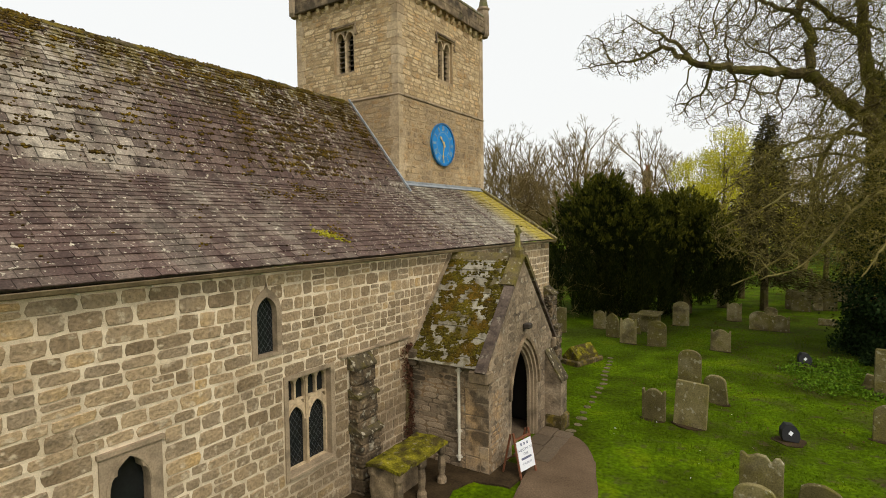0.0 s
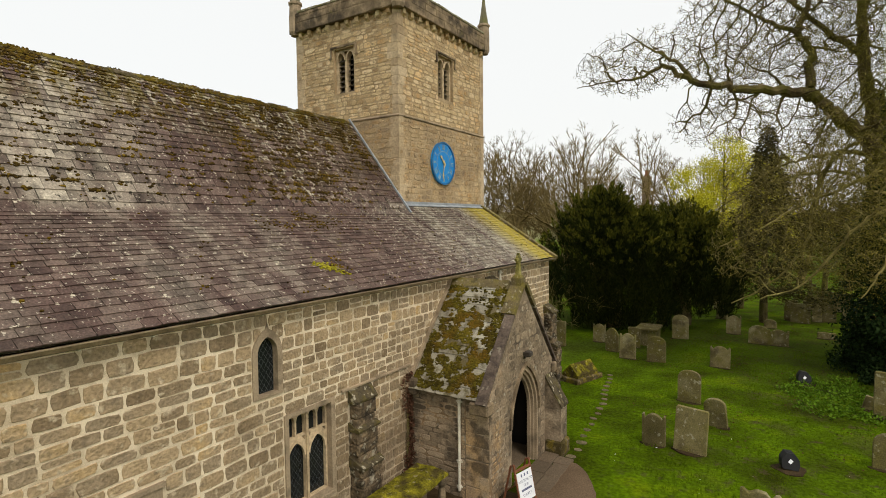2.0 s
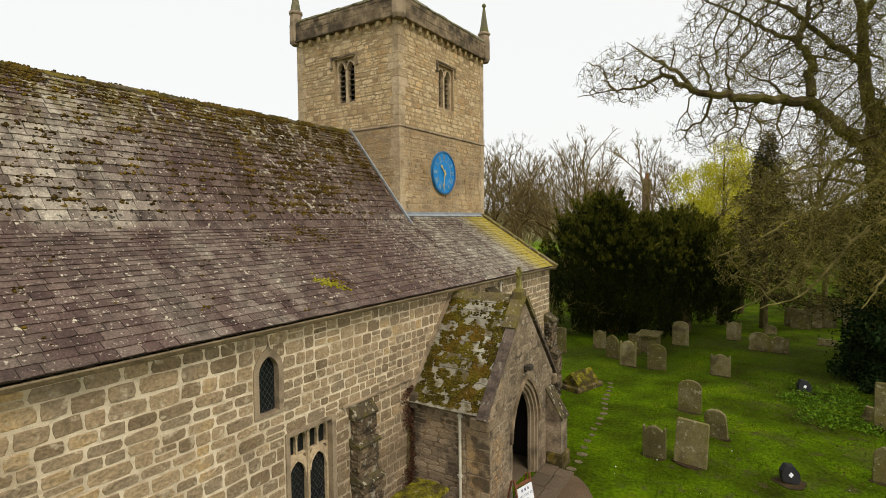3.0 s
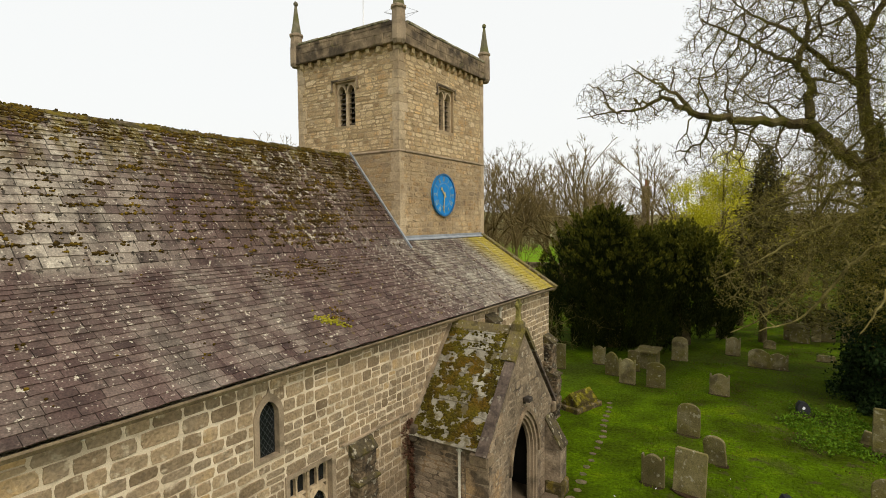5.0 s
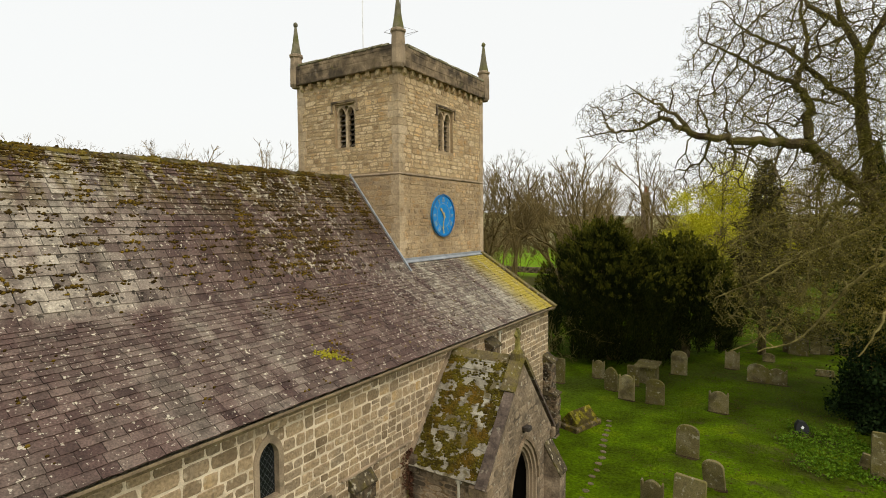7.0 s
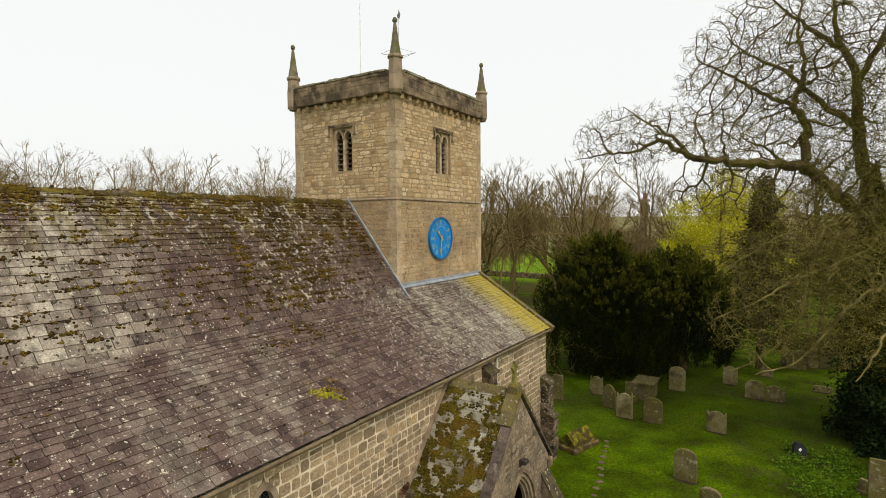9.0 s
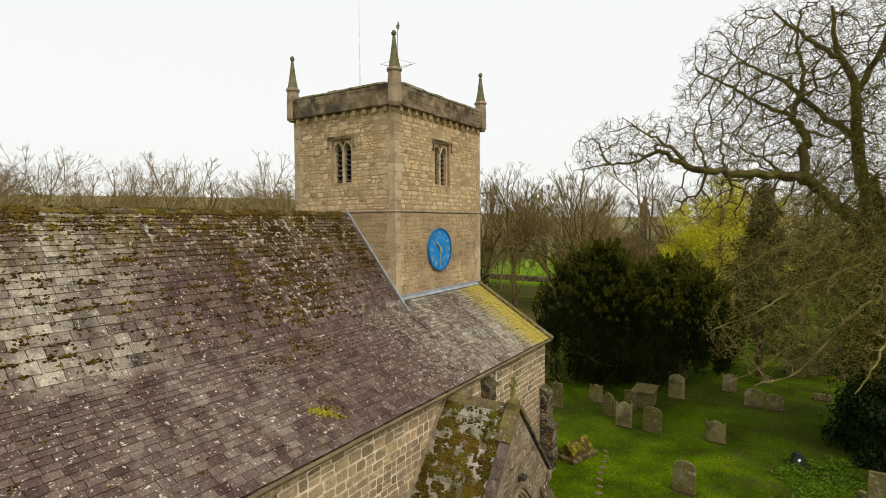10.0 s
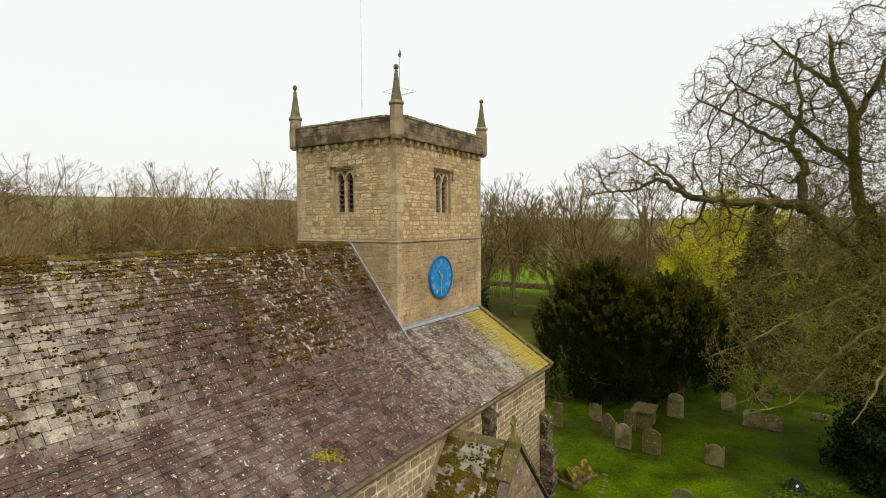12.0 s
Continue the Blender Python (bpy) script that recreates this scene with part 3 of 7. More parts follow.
string_course("string_course", 0.045, STRING_Z - 0.04, STRING_Z + 0.05)
PO = 0.2
bm = bmesh.new()
box(bm, TN - PO, TS + PO, TE - PO, TE + 0.15, CORBEL_Z + 0.28, PARAPET_Z, 0.02)
put("parapet_east", bm, M_PARAPET, tower)
boxed("parapet_south", (TS - 0.15, TS + PO, TE + 0.15, TW + PO, CORBEL_Z + 0.28, PARAPET_Z), M_PARAPET, tower, bevel=0.02)
boxed("parapet_west", (TN - PO, TS - 0.15, TW - 0.15, TW + PO, CORBEL_Z + 0.28, PARAPET_Z), M_PARAPET, tower, bevel=0.02)
boxed("parapet_north", (TN - PO, TN + 0.15, TE + 0.15, TW - 0.15, CORBEL_Z + 0.28, PARAPET_Z), M_PARAPET, tower, bevel=0.02)

# porch
porch = thing("porch", "gabled stone porch with mossy stone-slate roof", "porch", kind="structure")
GZ = PR_Z - 0.12
front = [(PORCH_E, -0.2), (PORCH_W, -0.2), (PORCH_W, GZ - PR_SLOPE * (PORCH_W - PORCH_C)), (PORCH_C, GZ), (PORCH_E, GZ - PR_SLOPE * (PORCH_C - PORCH_E))]
DOOR = (13.86, 0.95, 1.55, 1.52)
put("gable_wall", plate(bmesh.new(), front, [light(DOOR[0], DOOR[1], -0.1, DOOR[2], DOOR[3])], GABLE_X, GABLE_X - 0.30, on_nave), M_RENDER, porch)
boxed("side_wall", (0.0, GABLE_X - 0.3, PORCH_E, PORCH_E + 0.5, -0.2, 2.75), M_RENDER, porch)
boxed("side_wall", (0.0, GABLE_X - 0.3, PORCH_W - 0.5, PORCH_W, -0.2, 2.75), M_RENDER, porch)
boxed("porch_floor", (0.0, GABLE_X - 0.3, PORCH_E + 0.5, PORCH_W - 0.5, -0.2, 0.04), M_FLAG, porch)
P_U = Vector((0, 1, PR_SLOPE)).normalized()
P_N = Vector((0, -P_U.z, P_U.y))
PE_Y = PORCH_E - 0.18
P_LEN = (PORCH_C - PE_Y) * math.hypot(1, PR_SLOPE)


def on_porch(u, v, d):
    return Vector((u, PE_Y, PR_Z - PR_SLOPE * (PORCH_C - PE_Y))) + P_U * v + P_N * d


put("roof_deck", prism(bmesh.new(), rect(0.0, GABLE_X - 0.28, 0.05, P_LEN), -0.1, -0.01, on_porch), M_GUTTER, porch)
put("roof_west", prism(bmesh.new(), rect(0.0, GABLE_X - 0.35, 0.0, P_LEN), -0.1, 0.0, lambda u, v, d: Vector((on_porch(u, v, d).x, 2 * PORCH_C - on_porch(u, v, d).y, on_porch(u, v, d).z))), M_SLATE_I, porch)


# ---- wall openings ----
def lattice(a, b, c, d, step, place, depth, keep):
    """Diagonal leads over a pane."""
    bm = bmesh.new()
    w = 0.0035
    for sgn in (1, -1):
        k = -(d - c)
        while k < (b - a) + (d - c):
            pts = []
            for i in range(41):
                v = c + (d - c) * i / 40
                u = a + k + (v - c) * 0.7 * sgn + (0 if sgn > 0 else (d - c) * 0.7)
                if a < u < b and keep(u, v):
                    pts.append((u, v))
            if len(pts) > 2:
                (u0, v0), (u1, v1) = pts[0], pts[-1]
                vs = [bm.verts.new(place(*q)) for q in ((u0 - w, v0, depth), (u0 + w, v0, depth), (u1 + w, v1, depth), (u1 - w, v1, depth))]
                bm.faces.new(vs)
            k += step
    return bm


M_CAME = plain("dull_lead_cames", (0.09, 0.095, 0.1), 0.5, 0.3)


def build_tracery_window():
    w = thing("window_1", "two-light traceried stone window with dark leaded glass", "window", kind="structure")
    c, half, sill, top = WIN
    put("window_frame", plate(bmesh.new(), rect(c - half - 0.10, c + half + 0.12, sill - 0.14, top + 0.09), [rect(c - half, c + half, sill, top)], 0.036, -0.4, on_nave), M_DRESSED, w)
    holes = []
    for k in (-1, 1):
        holes.append(light(c + k * 0.30, 0.262, sill + 0.03, 2.19, 0.38))
        for j in (-1, 1):
            holes.append(light(c + k * 0.30 + j * 0.138, 0.116, 2.65, 2.95, 0.165))
            e = c + k * 0.30
            holes.append([(e + j * 0.255, 2.50), (e + j * 0.255, 2.61), (e + j * 0.16, 2.61)][::j])
    put("tracery", plate(bmesh.new(), rect(c - half, c + half, sill, top), holes, -0.12, -0.26, on_nave), M_QUOIN, w)
    put("mullion", prism(bmesh.new(), [(c - 0.032, sill), (c + 0.032, sill), (c + 0.032, 3.14), (c - 0.032, 3.14)], -0.085, -0.119, on_nave), M_QUOIN, w)
    for k in (-1, 1):
        m = c + k * 0.30
        hood = arch(m, 0.263, 2.19, 0.385)
        put("cusped_head", ring(bmesh.new(), arch(m, 0.222, 2.17, 0.34), hood, -0.16, -0.10, on_nave), M_QUOIN, w)
        pane = put("pane", prism(bmesh.new(), rect(m - 0.26, m + 0.26, sill + 0.02, top - 0.05), -0.215, -0.205, on_nave), M_GLASS, w)
        put("lead_lattice", lattice(m - 0.23, m + 0.23, sill + 0.04, 2.46, 0.12, on_nave, -0.2, lambda u, v: True), M_CAME, pane)
    put("window_sill", prism(bmesh.new(), [(-0.2, sill + 0.03), (-0.2, sill - 0.12), (0.06, sill - 0.12), (0.06, sill - 0.06)], c - half - 0.02, c + half + 0.02, lambda u, v, d: Vector((u, d, v))), M_DRESSED, w)


def build_lancet():
    w = thing("window_2", "small ogee-headed lancet window with leaded glass", "window", kind="structure")
    c, half, sill, spring, rise = LANCET
    put("window_frame", plate(bmesh.new(), light(c, half + 0.12, sill - 0.06, spring, rise + 0.17), [light(c, half, sill, spring, rise)], 0.03, -0.35, on_nave), M_DRESSED, w)
    pane = put("pane", prism(bmesh.new(), rect(c - half - 0.03, c + half + 0.03, sill, spring + rise), -0.13, -0.12, on_nave), M_GLASS, w)
    put("lead_lattice", lattice(c - half, c + half, sill + 0.01, 4.9, 0.11, on_nave, -0.116, lambda u, v: True), M_CAME, pane)
    put("hood_tip", prism(bmesh.new(), [(c - 0.06, 5.06), (c + 0.06, 5.06), (c + 0.02, 5.14), (c, 5.24), (c - 0.02, 5.14)], 0.0, 0.034, on_nave), M_DRESSED, w)


def build_ogee():
    w = thing("window_3", "low cusped window with stone label mould over it", "window", kind="structure")
    c, half, sill, spring, rise = OGEE
    curve = arch(c, half, 2.32, 0.50, 12)
    inner = [(c - half, sill)] + [(c + (u - c) * (0.86 if i in (6, 18) else (0.94 if i in (5, 7, 17, 19) else 1)), v - (0.035 if i in (6, 18) else 0)) for i, (u, v) in enumerate(curve)] + [(c + half, sill)]
    put("window_frame", plate(bmesh.new(), rect(c - half - 0.14, c + half + 0.2, sill - 0.1, 2.92), [inner], 0.036, -0.3, on_nave), M_DRESSED, w)
    put("pane", prism(bmesh.new(), rect(c - half - 0.02, c + half + 0.02, sill, 2.85), -0.2, -0.19, on_nave), M_GLASS, w)
    put("label_mould", prism(bmesh.new(), rect(c - 0.47, c + 0.54, 2.92, 2.99), 0.0, 0.075, on_nave), M_DRESSED, w)
    put("arch_moulding", ring(bmesh.new(), arch(c, half + 0.01, 2.32, 0.51), arch(c, half + 0.06, 2.32, 0.56), 0.037, 0.055, on_nave), M_DRESSED, w)


build_tracery_window()
build_lancet()
build_ogee()


# ---- buttresses, gutter, pipes ----
def buttress(name, y0, y1, stages, label, material=None):
    """stages from the top down: (z top at wall, z top outside, projection, z bottom)."""
    b = thing(name, label, "buttress", group="buttresses", kind="structure")
    rng = random.Random(int(y0 * 10))
    side = lambda u, v, d: Vector((u, d, v))
    for zt, zo, out, zb in stages:
        z = zb
        while z < zo - 0.05:
            h = min(rng.uniform(0.2, 0.32), zo - z)
            if zo - z - h < 0.1:
                h = zo - z
            boxed("block", (0.0, out + rng.uniform(-0.04, 0.02), y0 + rng.uniform(-0.02, 0.05), y1 + rng.uniform(-0.05, 0.02), z, z + h - 0.008), M_BUTT, b, bevel=0.03)
            z += h
        put("weathering", prism(bmesh.new(), [(0.0, zo), (out + 0.04, zo - 0.005), (out + 0.05, zo + 0.05), (0.0, zt + 0.06)], y0 - 0.02, y1 + 0.02, side), M_BUTTCAP, b)
    return b


M_BUTT = surface("buttress_stone", [(0.03, 0.021, 0.012), (0.12, 0.085, 0.048), (0.27, 0.193, 0.112)], "object", 0.4, scale=5.0, grain=14, bump=1.0, depth=0.05, contrast=0.5, patches=[((0.02, 0.015, 0.009), 3.0, 0.50, 0.60, 0.8, ()), ((0.46, 0.41, 0.30), 6.0, 0.58, 0.64, 0.55, ())])
M_BUTTCAP = surface("buttress_cap_stone", [(0.04, 0.03, 0.016), (0.10, 0.077, 0.04)], scale=4, grain=14, bump=0.9, depth=0.03, patches=[((0.46, 0.41, 0.30), 7.0, 0.58, 0.64, 0.6, ()), ((0.1, 0.08, 0.012), 5.0, 0.5, 0.6, 0.6, ())])
buttress("nave_buttress", 9.2, 9.93, [(3.25, 2.95, 0.22, 2.32), (2.42, 2.28, 0.30, 1.45), (1.62, 1.42, 0.42, -0.2)], "stepped wall buttress with weathered mossy offsets", M_BUTT)
buttress("nave_buttress", 15.98, 16.6, [(5.2, 4.95, 0.32, 3.9), (4.0, 3.8, 0.45, -0.2)], "tall wall buttress with rounded mossy top", M_BUTT)
buttress("nave_buttress", 21.25, 21.86, [(3.5, 3.2, 0.4, 1.9), (2.0, 1.8, 0.6, -0.2)], "dark corner buttress with sloping offsets", M_BUTT)
tagged(boxed("wall_ledge", (0.0, 0.07, 8.95, 11.6, 3.26, 3.33), M_DRESSED, bevel=0.015), "thin stone ledge along the nave wall", "ledge", kind="structure")

gutter = thing("gutter", "long brown gutter under the slate eaves", "gutter", kind="structure")
put("trough", prism(bmesh.new(), [(0.20, 5.53), (0.22, 5.47), (0.265, 5.45), (0.31, 5.47), (0.33, 5.53), (0.31, 5.53), (0.265, 5.48), (0.22, 5.53)], NAVE_E, 21.95, lambda u, v, d: Vector((u, d, v))), surface("ochre_gutter_paint", [(0.10, 0.07, 0.036), (0.22, 0.165, 0.085)], scale=3, rough=0.6), gutter)
for k in range(24):
    boxed("bracket", (0.0, 0.24, NAVE_E + 0.5 + k * 1.02, NAVE_E + 0.53 + k * 1.02, 5.42, 5.455), M_CREAM, gutter)


def downpipe(x, y, z0, z1, r, label):
    d = thing("downpipe", label, "drainpipe", group="downpipes", kind="structure")
    put("pipe", tube(bmesh.new(), [(x, y, z1), (x, y, z0 + 0.12), (x, y, z0)], r, 10), M_CREAM, d)
    for z in (z0 + 0.1, (z0 + z1) / 2 - 0.45, z1 - 0.1):
        put("collar", lathe(bmesh.new(), [(r * 1.45, z - 0.035), (r * 1.45, z + 0.035)], (x, y, 0), 10), M_CREAM, d)
        boxed("pipe_clip", (x - r * 2.2, x + r * 2.2, y - 0.01, y + 0.012, z - 0.02, z + 0.02), M_CREAM, d)
    return d


downpipe(1.58, PORCH_E - 0.07, 0.22, 2.66, 0.04, "slim cream iron downpipe on the porch side wall")
downpipe(0.08, 16.97, 0.3, 5.42, 0.045, "cream iron downpipe on the nave wall")

# ---- roof edges ----
M_CROSSMOSS = surface("yellow_mossed_cross_stone", [(0.10, 0.09, 0.025), (0.20, 0.17, 0.04), (0.30, 0.26, 0.08)], scale=5, grain=30, bump=0.7, depth=0.02)
M_COPDARK = surface("dark_coping_stone", [(0.045, 0.032, 0.024), (0.10, 0.073, 0.054), (0.16, 0.12, 0.09)], scale=3, grain=16, bump=0.7, depth=0.02, patches=[((0.30, 0.26, 0.19), 7.0, 0.60, 0.66, 0.5, ())])
M_COPING = surface("mossy_coping", [(0.09, 0.068, 0.034), (0.2, 0.155, 0.065)], scale=2.0, patches=[((0.15, 0.12, 0.014), 2.5, 0.44, 0.6, 0.85, ()), ((0.04, 0.03, 0.014), 4.0, 0.54, 0.62, 0.7, ()), ((0.45, 0.41, 0.3), 8.0, 0.6, 0.66, 0.6, ())])
put("lead_flashing", prism(bmesh.new(), rect(TE - 0.08, TE - 0.002, -0.05, UP_LEN + 0.1), 0.035, 0.09, on_up), M_LEAD, roof)
put("lead_flashing", prism(bmesh.new(), rect(TE - 0.05, 21.9, LOW_TOWER - 0.14, LOW_TOWER + 0.0), 0.03, 0.06, on_low), M_LEAD, roof)
boxed("lead_upstand", (TS + 0.005, TS + 0.03, TE, 21.9, EAVE_Z + SLOPE * (EAVE_X - TS), EAVE_Z + SLOPE * (EAVE_X - TS) + 0.14), M_LEAD, roof)
put("verge_coping", prism(bmesh.new(), rect(21.82, 22.08, -0.08, LOW_TOWER), -0.16, 0.11, on_low), M_COPING, roof)
rr = random.Random(8)
y = NAVE_E
while y < TE - 0.3:
    n = rr.uniform(0.42, 0.5)
    dz = rr.uniform(-0.012, 0.012)
    put("ridge_stone", prism(bmesh.new(), [(RIDGE_X - 0.12, RIDGE_Z - 0.10 + dz), (RIDGE_X - 0.03, RIDGE_Z + 0.02 + dz), (RIDGE_X + 0.03, RIDGE_Z + 0.02 + dz), (RIDGE_X + 0.12, RIDGE_Z - 0.10 + dz), (RIDGE_X + 0.08, RIDGE_Z - 0.10 + dz), (RIDGE_X, RIDGE_Z + dz), (RIDGE_X - 0.08, RIDGE_Z - 0.10 + dz)], y, min(y + n, TE) - 0.012, lambda u, v, d: Vector((u, d, v))), M_RIDGE, roof)
    y += n

# ---- tower details ----
M_LOUVRE = surface("weathered_louvre_boards", [(0.06, 0.045, 0.03), (0.15, 0.12, 0.085)], scale=3, grain=30)


def belfry(name, place, win, label):
    w = thing(name, label, "window", group="belfry windows", kind="structure")
    c, half, sill, top = win
    holes = [light(c + k * half * 0.47, half * 0.36, sill + 0.02, top - 0.42, 0.30) for k in (-1, 1)]
    holes.append([(c, top - 0.33), (c + 0.11, top - 0.09), (c, top - 0.06), (c - 0.11, top - 0.09)])
    put("tracery", plate(bmesh.new(), rect(c - half, c + half, sill, top), holes, -0.14, -0.34, place), M_QUOIN, w)
    for k in (-1, 1):
        m = c + k * half * 0.47
        put("arch_moulding", ring(bmesh.new(), arch(m, half * 0.36, top - 0.42, 0.30), arch(m, half * 0.46, top - 0.40, 0.34), -0.1, -0.141, place), M_QUOIN, w)
        for i in range(7):
            z = sill + 0.08 + i * 0.2
            put("louvre", prism(bmesh.new(), [(-0.46, z + 0.15), (-0.44, z + 0.15), (-0.22, z), (-0.24, z - 0.015)], m - half * 0.36, m + half * 0.36, lambda u, v, d: place(d, v, u)), M_LOUVRE, w)
        # Dark sheet behind the louvres: the belfry's inner shade put in as colour.
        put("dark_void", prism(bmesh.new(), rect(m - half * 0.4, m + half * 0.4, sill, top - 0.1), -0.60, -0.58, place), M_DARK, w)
    put("window_sill", prism(bmesh.new(), [(-0.3, sill + 0.05), (-0.3, sill - 0.1), (0.0, sill - 0.1), (0.0, sill - 0.02)], c - half, c + half, lambda u, v, d: place(d, v, u - 0.04)), M_RIDGE, w)
    lab = [(c - half - 0.17, top - 0.30), (c - half - 0.17, top + 0.12), (c + half + 0.17, top + 0.12), (c + half + 0.17, top - 0.30)]
    inn = [(c - half - 0.10, top - 0.30), (c - half - 0.10, top + 0.05), (c + half + 0.10, top + 0.05), (c + half + 0.10, top - 0.30)]
    put("label_mould", ring(bmesh.new(), inn, lab, -0.08, 0.03, place), M_PARAPET, w)
    for k in (-1, 1):
        put("label_stop", prism(bmesh.new(), rect(c + k * (half + 0.16) - 0.07, c + k * (half + 0.16) + 0.07, top - 0.34, top - 0.28), -0.08, 0.04, place), M_PARAPET, w)


belfry("window_4", on_east, EWIN, "two-light belfry window with dark wooden louvres")
belfry("window_5", on_south, SWIN, "two-light belfry window facing the churchyard, with louvres")

for k in range(10):
    x = TN + 0.35 + k * (TS - TN - 0.7) / 9
    put("corbel", prism(bmesh.new(), [(0.0, 0.0), (0.08, 0.02), (0.17, 0.1), (0.19, 0.26), (-0.02, 0.26), (-0.02, 0.0)], x - 0.085, x + 0.085, lambda u, v, d: Vector((d, TE + 0.07 - u, CORBEL_Z + 0.02 + v))), M_TOWER, tower)
for k in range(13):
    y = TE + 0.3 + k * (TW - TE - 0.6) / 12
    put("corbel", prism(bmesh.new(), [(0.0, 0.0), (0.08, 0.02), (0.17, 0.1), (0.19, 0.26), (-0.02, 0.26), (-0.02, 0.0)], y - 0.085, y + 0.085, lambda u, v, d: Vector((TS - 0.07 + u, d, CORBEL_Z + 0.02 + v))), M_TOWER, tower)
M_CAPPING = surface("lichened_parapet_coping", [(0.16, 0.14, 0.08), (0.27, 0.24, 0.15), (0.36, 0.33, 0.24)], scale=3, patches=[((0.13, 0.115, 0.02), 2.5, 0.5, 0.65, 0.8, ()), ((0.05, 0.037, 0.02), 3.5, 0.5, 0.62, 0.75, ())])
rr = random.Random(3)
for a, b, along in ((TN, TS, 0), (TE, TW, 1)):
    u = a + 0.3
    while u < b - 0.3:
        n = rr.uniform(0.5, 0.8)
        e = min(u + n, b - 0.25)
        h = PARAPET_Z + rr.uniform(0.045, 0.08)
        if along:
            boxed("coping_stone", (TS - 0.18, TS + PO + 0.03, u, e - 0.015, PARAPET_Z - 0.03, h), M_CAPPING, tower, bevel=0.015)
        else:
            boxed("coping_stone", (u, e - 0.015, TE - PO - 0.03, TE + 0.18, PARAPET_Z - 0.03, h), M_CAPPING, tower, bevel=0.015)
        u += n
M_SPIRE = surface("mossy_pinnacle_stone", [(0.09, 0.08, 0.045), (0.15, 0.135, 0.08), (0.22, 0.19, 0.12)], scale=3, patches=[((0.12, 0.12, 0.02), 2.0, 0.45, 0.65, 0.6, ())])
for px, py in ((TS + 0.05, TE - 0.03), (TN + 0.02, TE - 0.03), (TS + 0.05, TW + 0.0), (TN + 0.02, TW + 0.0)):
    pin = put("pinnacle", lathe(bmesh.new(), [(0.2, 14.84), (0.265, 14.98), (0.26, 15.7), (0.24, 16.05), (0.29, 16.10), (0.29, 16.17), (0.21, 16.22)], (px, py, 0), 8), M_DRESSED, tower)
    put("spirelet", lathe(bmesh.new(), [(0.225, 16.2), (0.15, 16.6), (0.05, 17.34)], (px, py, 0), 8), M_SPIRE, pin)
    put("finial", lathe(bmesh.new(), [(0.03, 17.32), (0.09, 17.38), (0.10, 17.44), (0.06, 17.51), (0.01, 17.54)], (px, py, 0), 8), M_SPIRE, pin)

rq = random.Random(14)
for cx, cy, sx, sy in ((TS, TE, -1, 1), (TN, TE, 1, 1), (TS, TW, -1, -1)):
    z = 7.4
    while z < CORBEL_Z + 0.2:
        h = min(rq.uniform(0.26, 0.42), CORBEL_Z + 0.27 - z)
        if z < STRING_Z < z + h:
            h = STRING_Z - z
        out = 0.016 if z < STRING_Z - 0.01 else 0.006
        a, b = (rq.uniform(0.26, 0.34), rq.uniform(0.36, 0.55)) if rq.random() < 0.5 else (rq.uniform(0.36, 0.5), rq.uniform(0.26, 0.34))
        x0, x1 = sorted((cx - sx * out, cx + sx * a))
        y0, y1 = sorted((cy - sy * out, cy + sy * b))
        if h > 0.05:
            boxed("quoin", (x0, x1, y0, y1, z, z + h - 0.008), M_QUOIN, tower, bevel=0.008)
        z += h

M_VANE = plain("weathered_iron", (0.2, 0.19, 0.17), 0.6)
vane = thing("weathervane", "thin iron weathervane standing on the tower roof", "weathervane", at=(-5.63, 18.9, PARAPET_Z - 0.5))
put("pole", tube(bmesh.new(), [(0, 0, 0), (0, 0, 4.0)], 0.013, 6), M_VANE, vane)
bm = bmesh.new()
for a in range(4):
    p = (0.75 * math.cos(a * math.pi / 2 + 0.5), 0.75 * math.sin(a * math.pi / 2 + 0.5), 2.35)
    tube(bm, [(0, 0, 2.2), p], 0.009, 4)
    q = (0.75 * math.cos((a + 1) * math.pi / 2 + 0.5), 0.75 * math.sin((a + 1) * math.pi / 2 + 0.5), 2.35)
    tube(bm, [p, q], 0.006, 4)
put("cardinal_arms", bm, M_VANE, vane)
put("arrow", prism(bmesh.new(), [(-0.03, 3.86), (0.07, 3.8), (0.12, 3.97), (0.04, 4.2), (0.0, 4.02), (-0.07, 4.0)], -0.006, 0.006, lambda u, v, d: Vector((u, d, v))), M_VANE, vane)
pole = thing("flagpole", "very thin pale flagpole on the tower roof", "flagpole", at=(-7.8, 18.9, PARAPET_Z - 0.5))
put("mast", tube(bmesh.new(), [(0, 0, 0), (0, 0, 4.2), (0, 0, 7.2)], [0.03, 0.02, 0.01], 6), plain("pale_mast", (0.85, 0.85, 0.83)), pole)

# ---- clock ----
clock = thing("clock", "round bright blue clock face with gilded numerals", "clock", at=(TS + 0.02, 18.55, 9.52))


def on_clock(u, v, d):
    return Vector((d, u, v))


CR = 0.86


def circle(r, n=48):
    return [(r * math.cos(a * 2 * math.pi / n), r * math.sin(a * 2 * math.pi / n)) for a in range(n)]


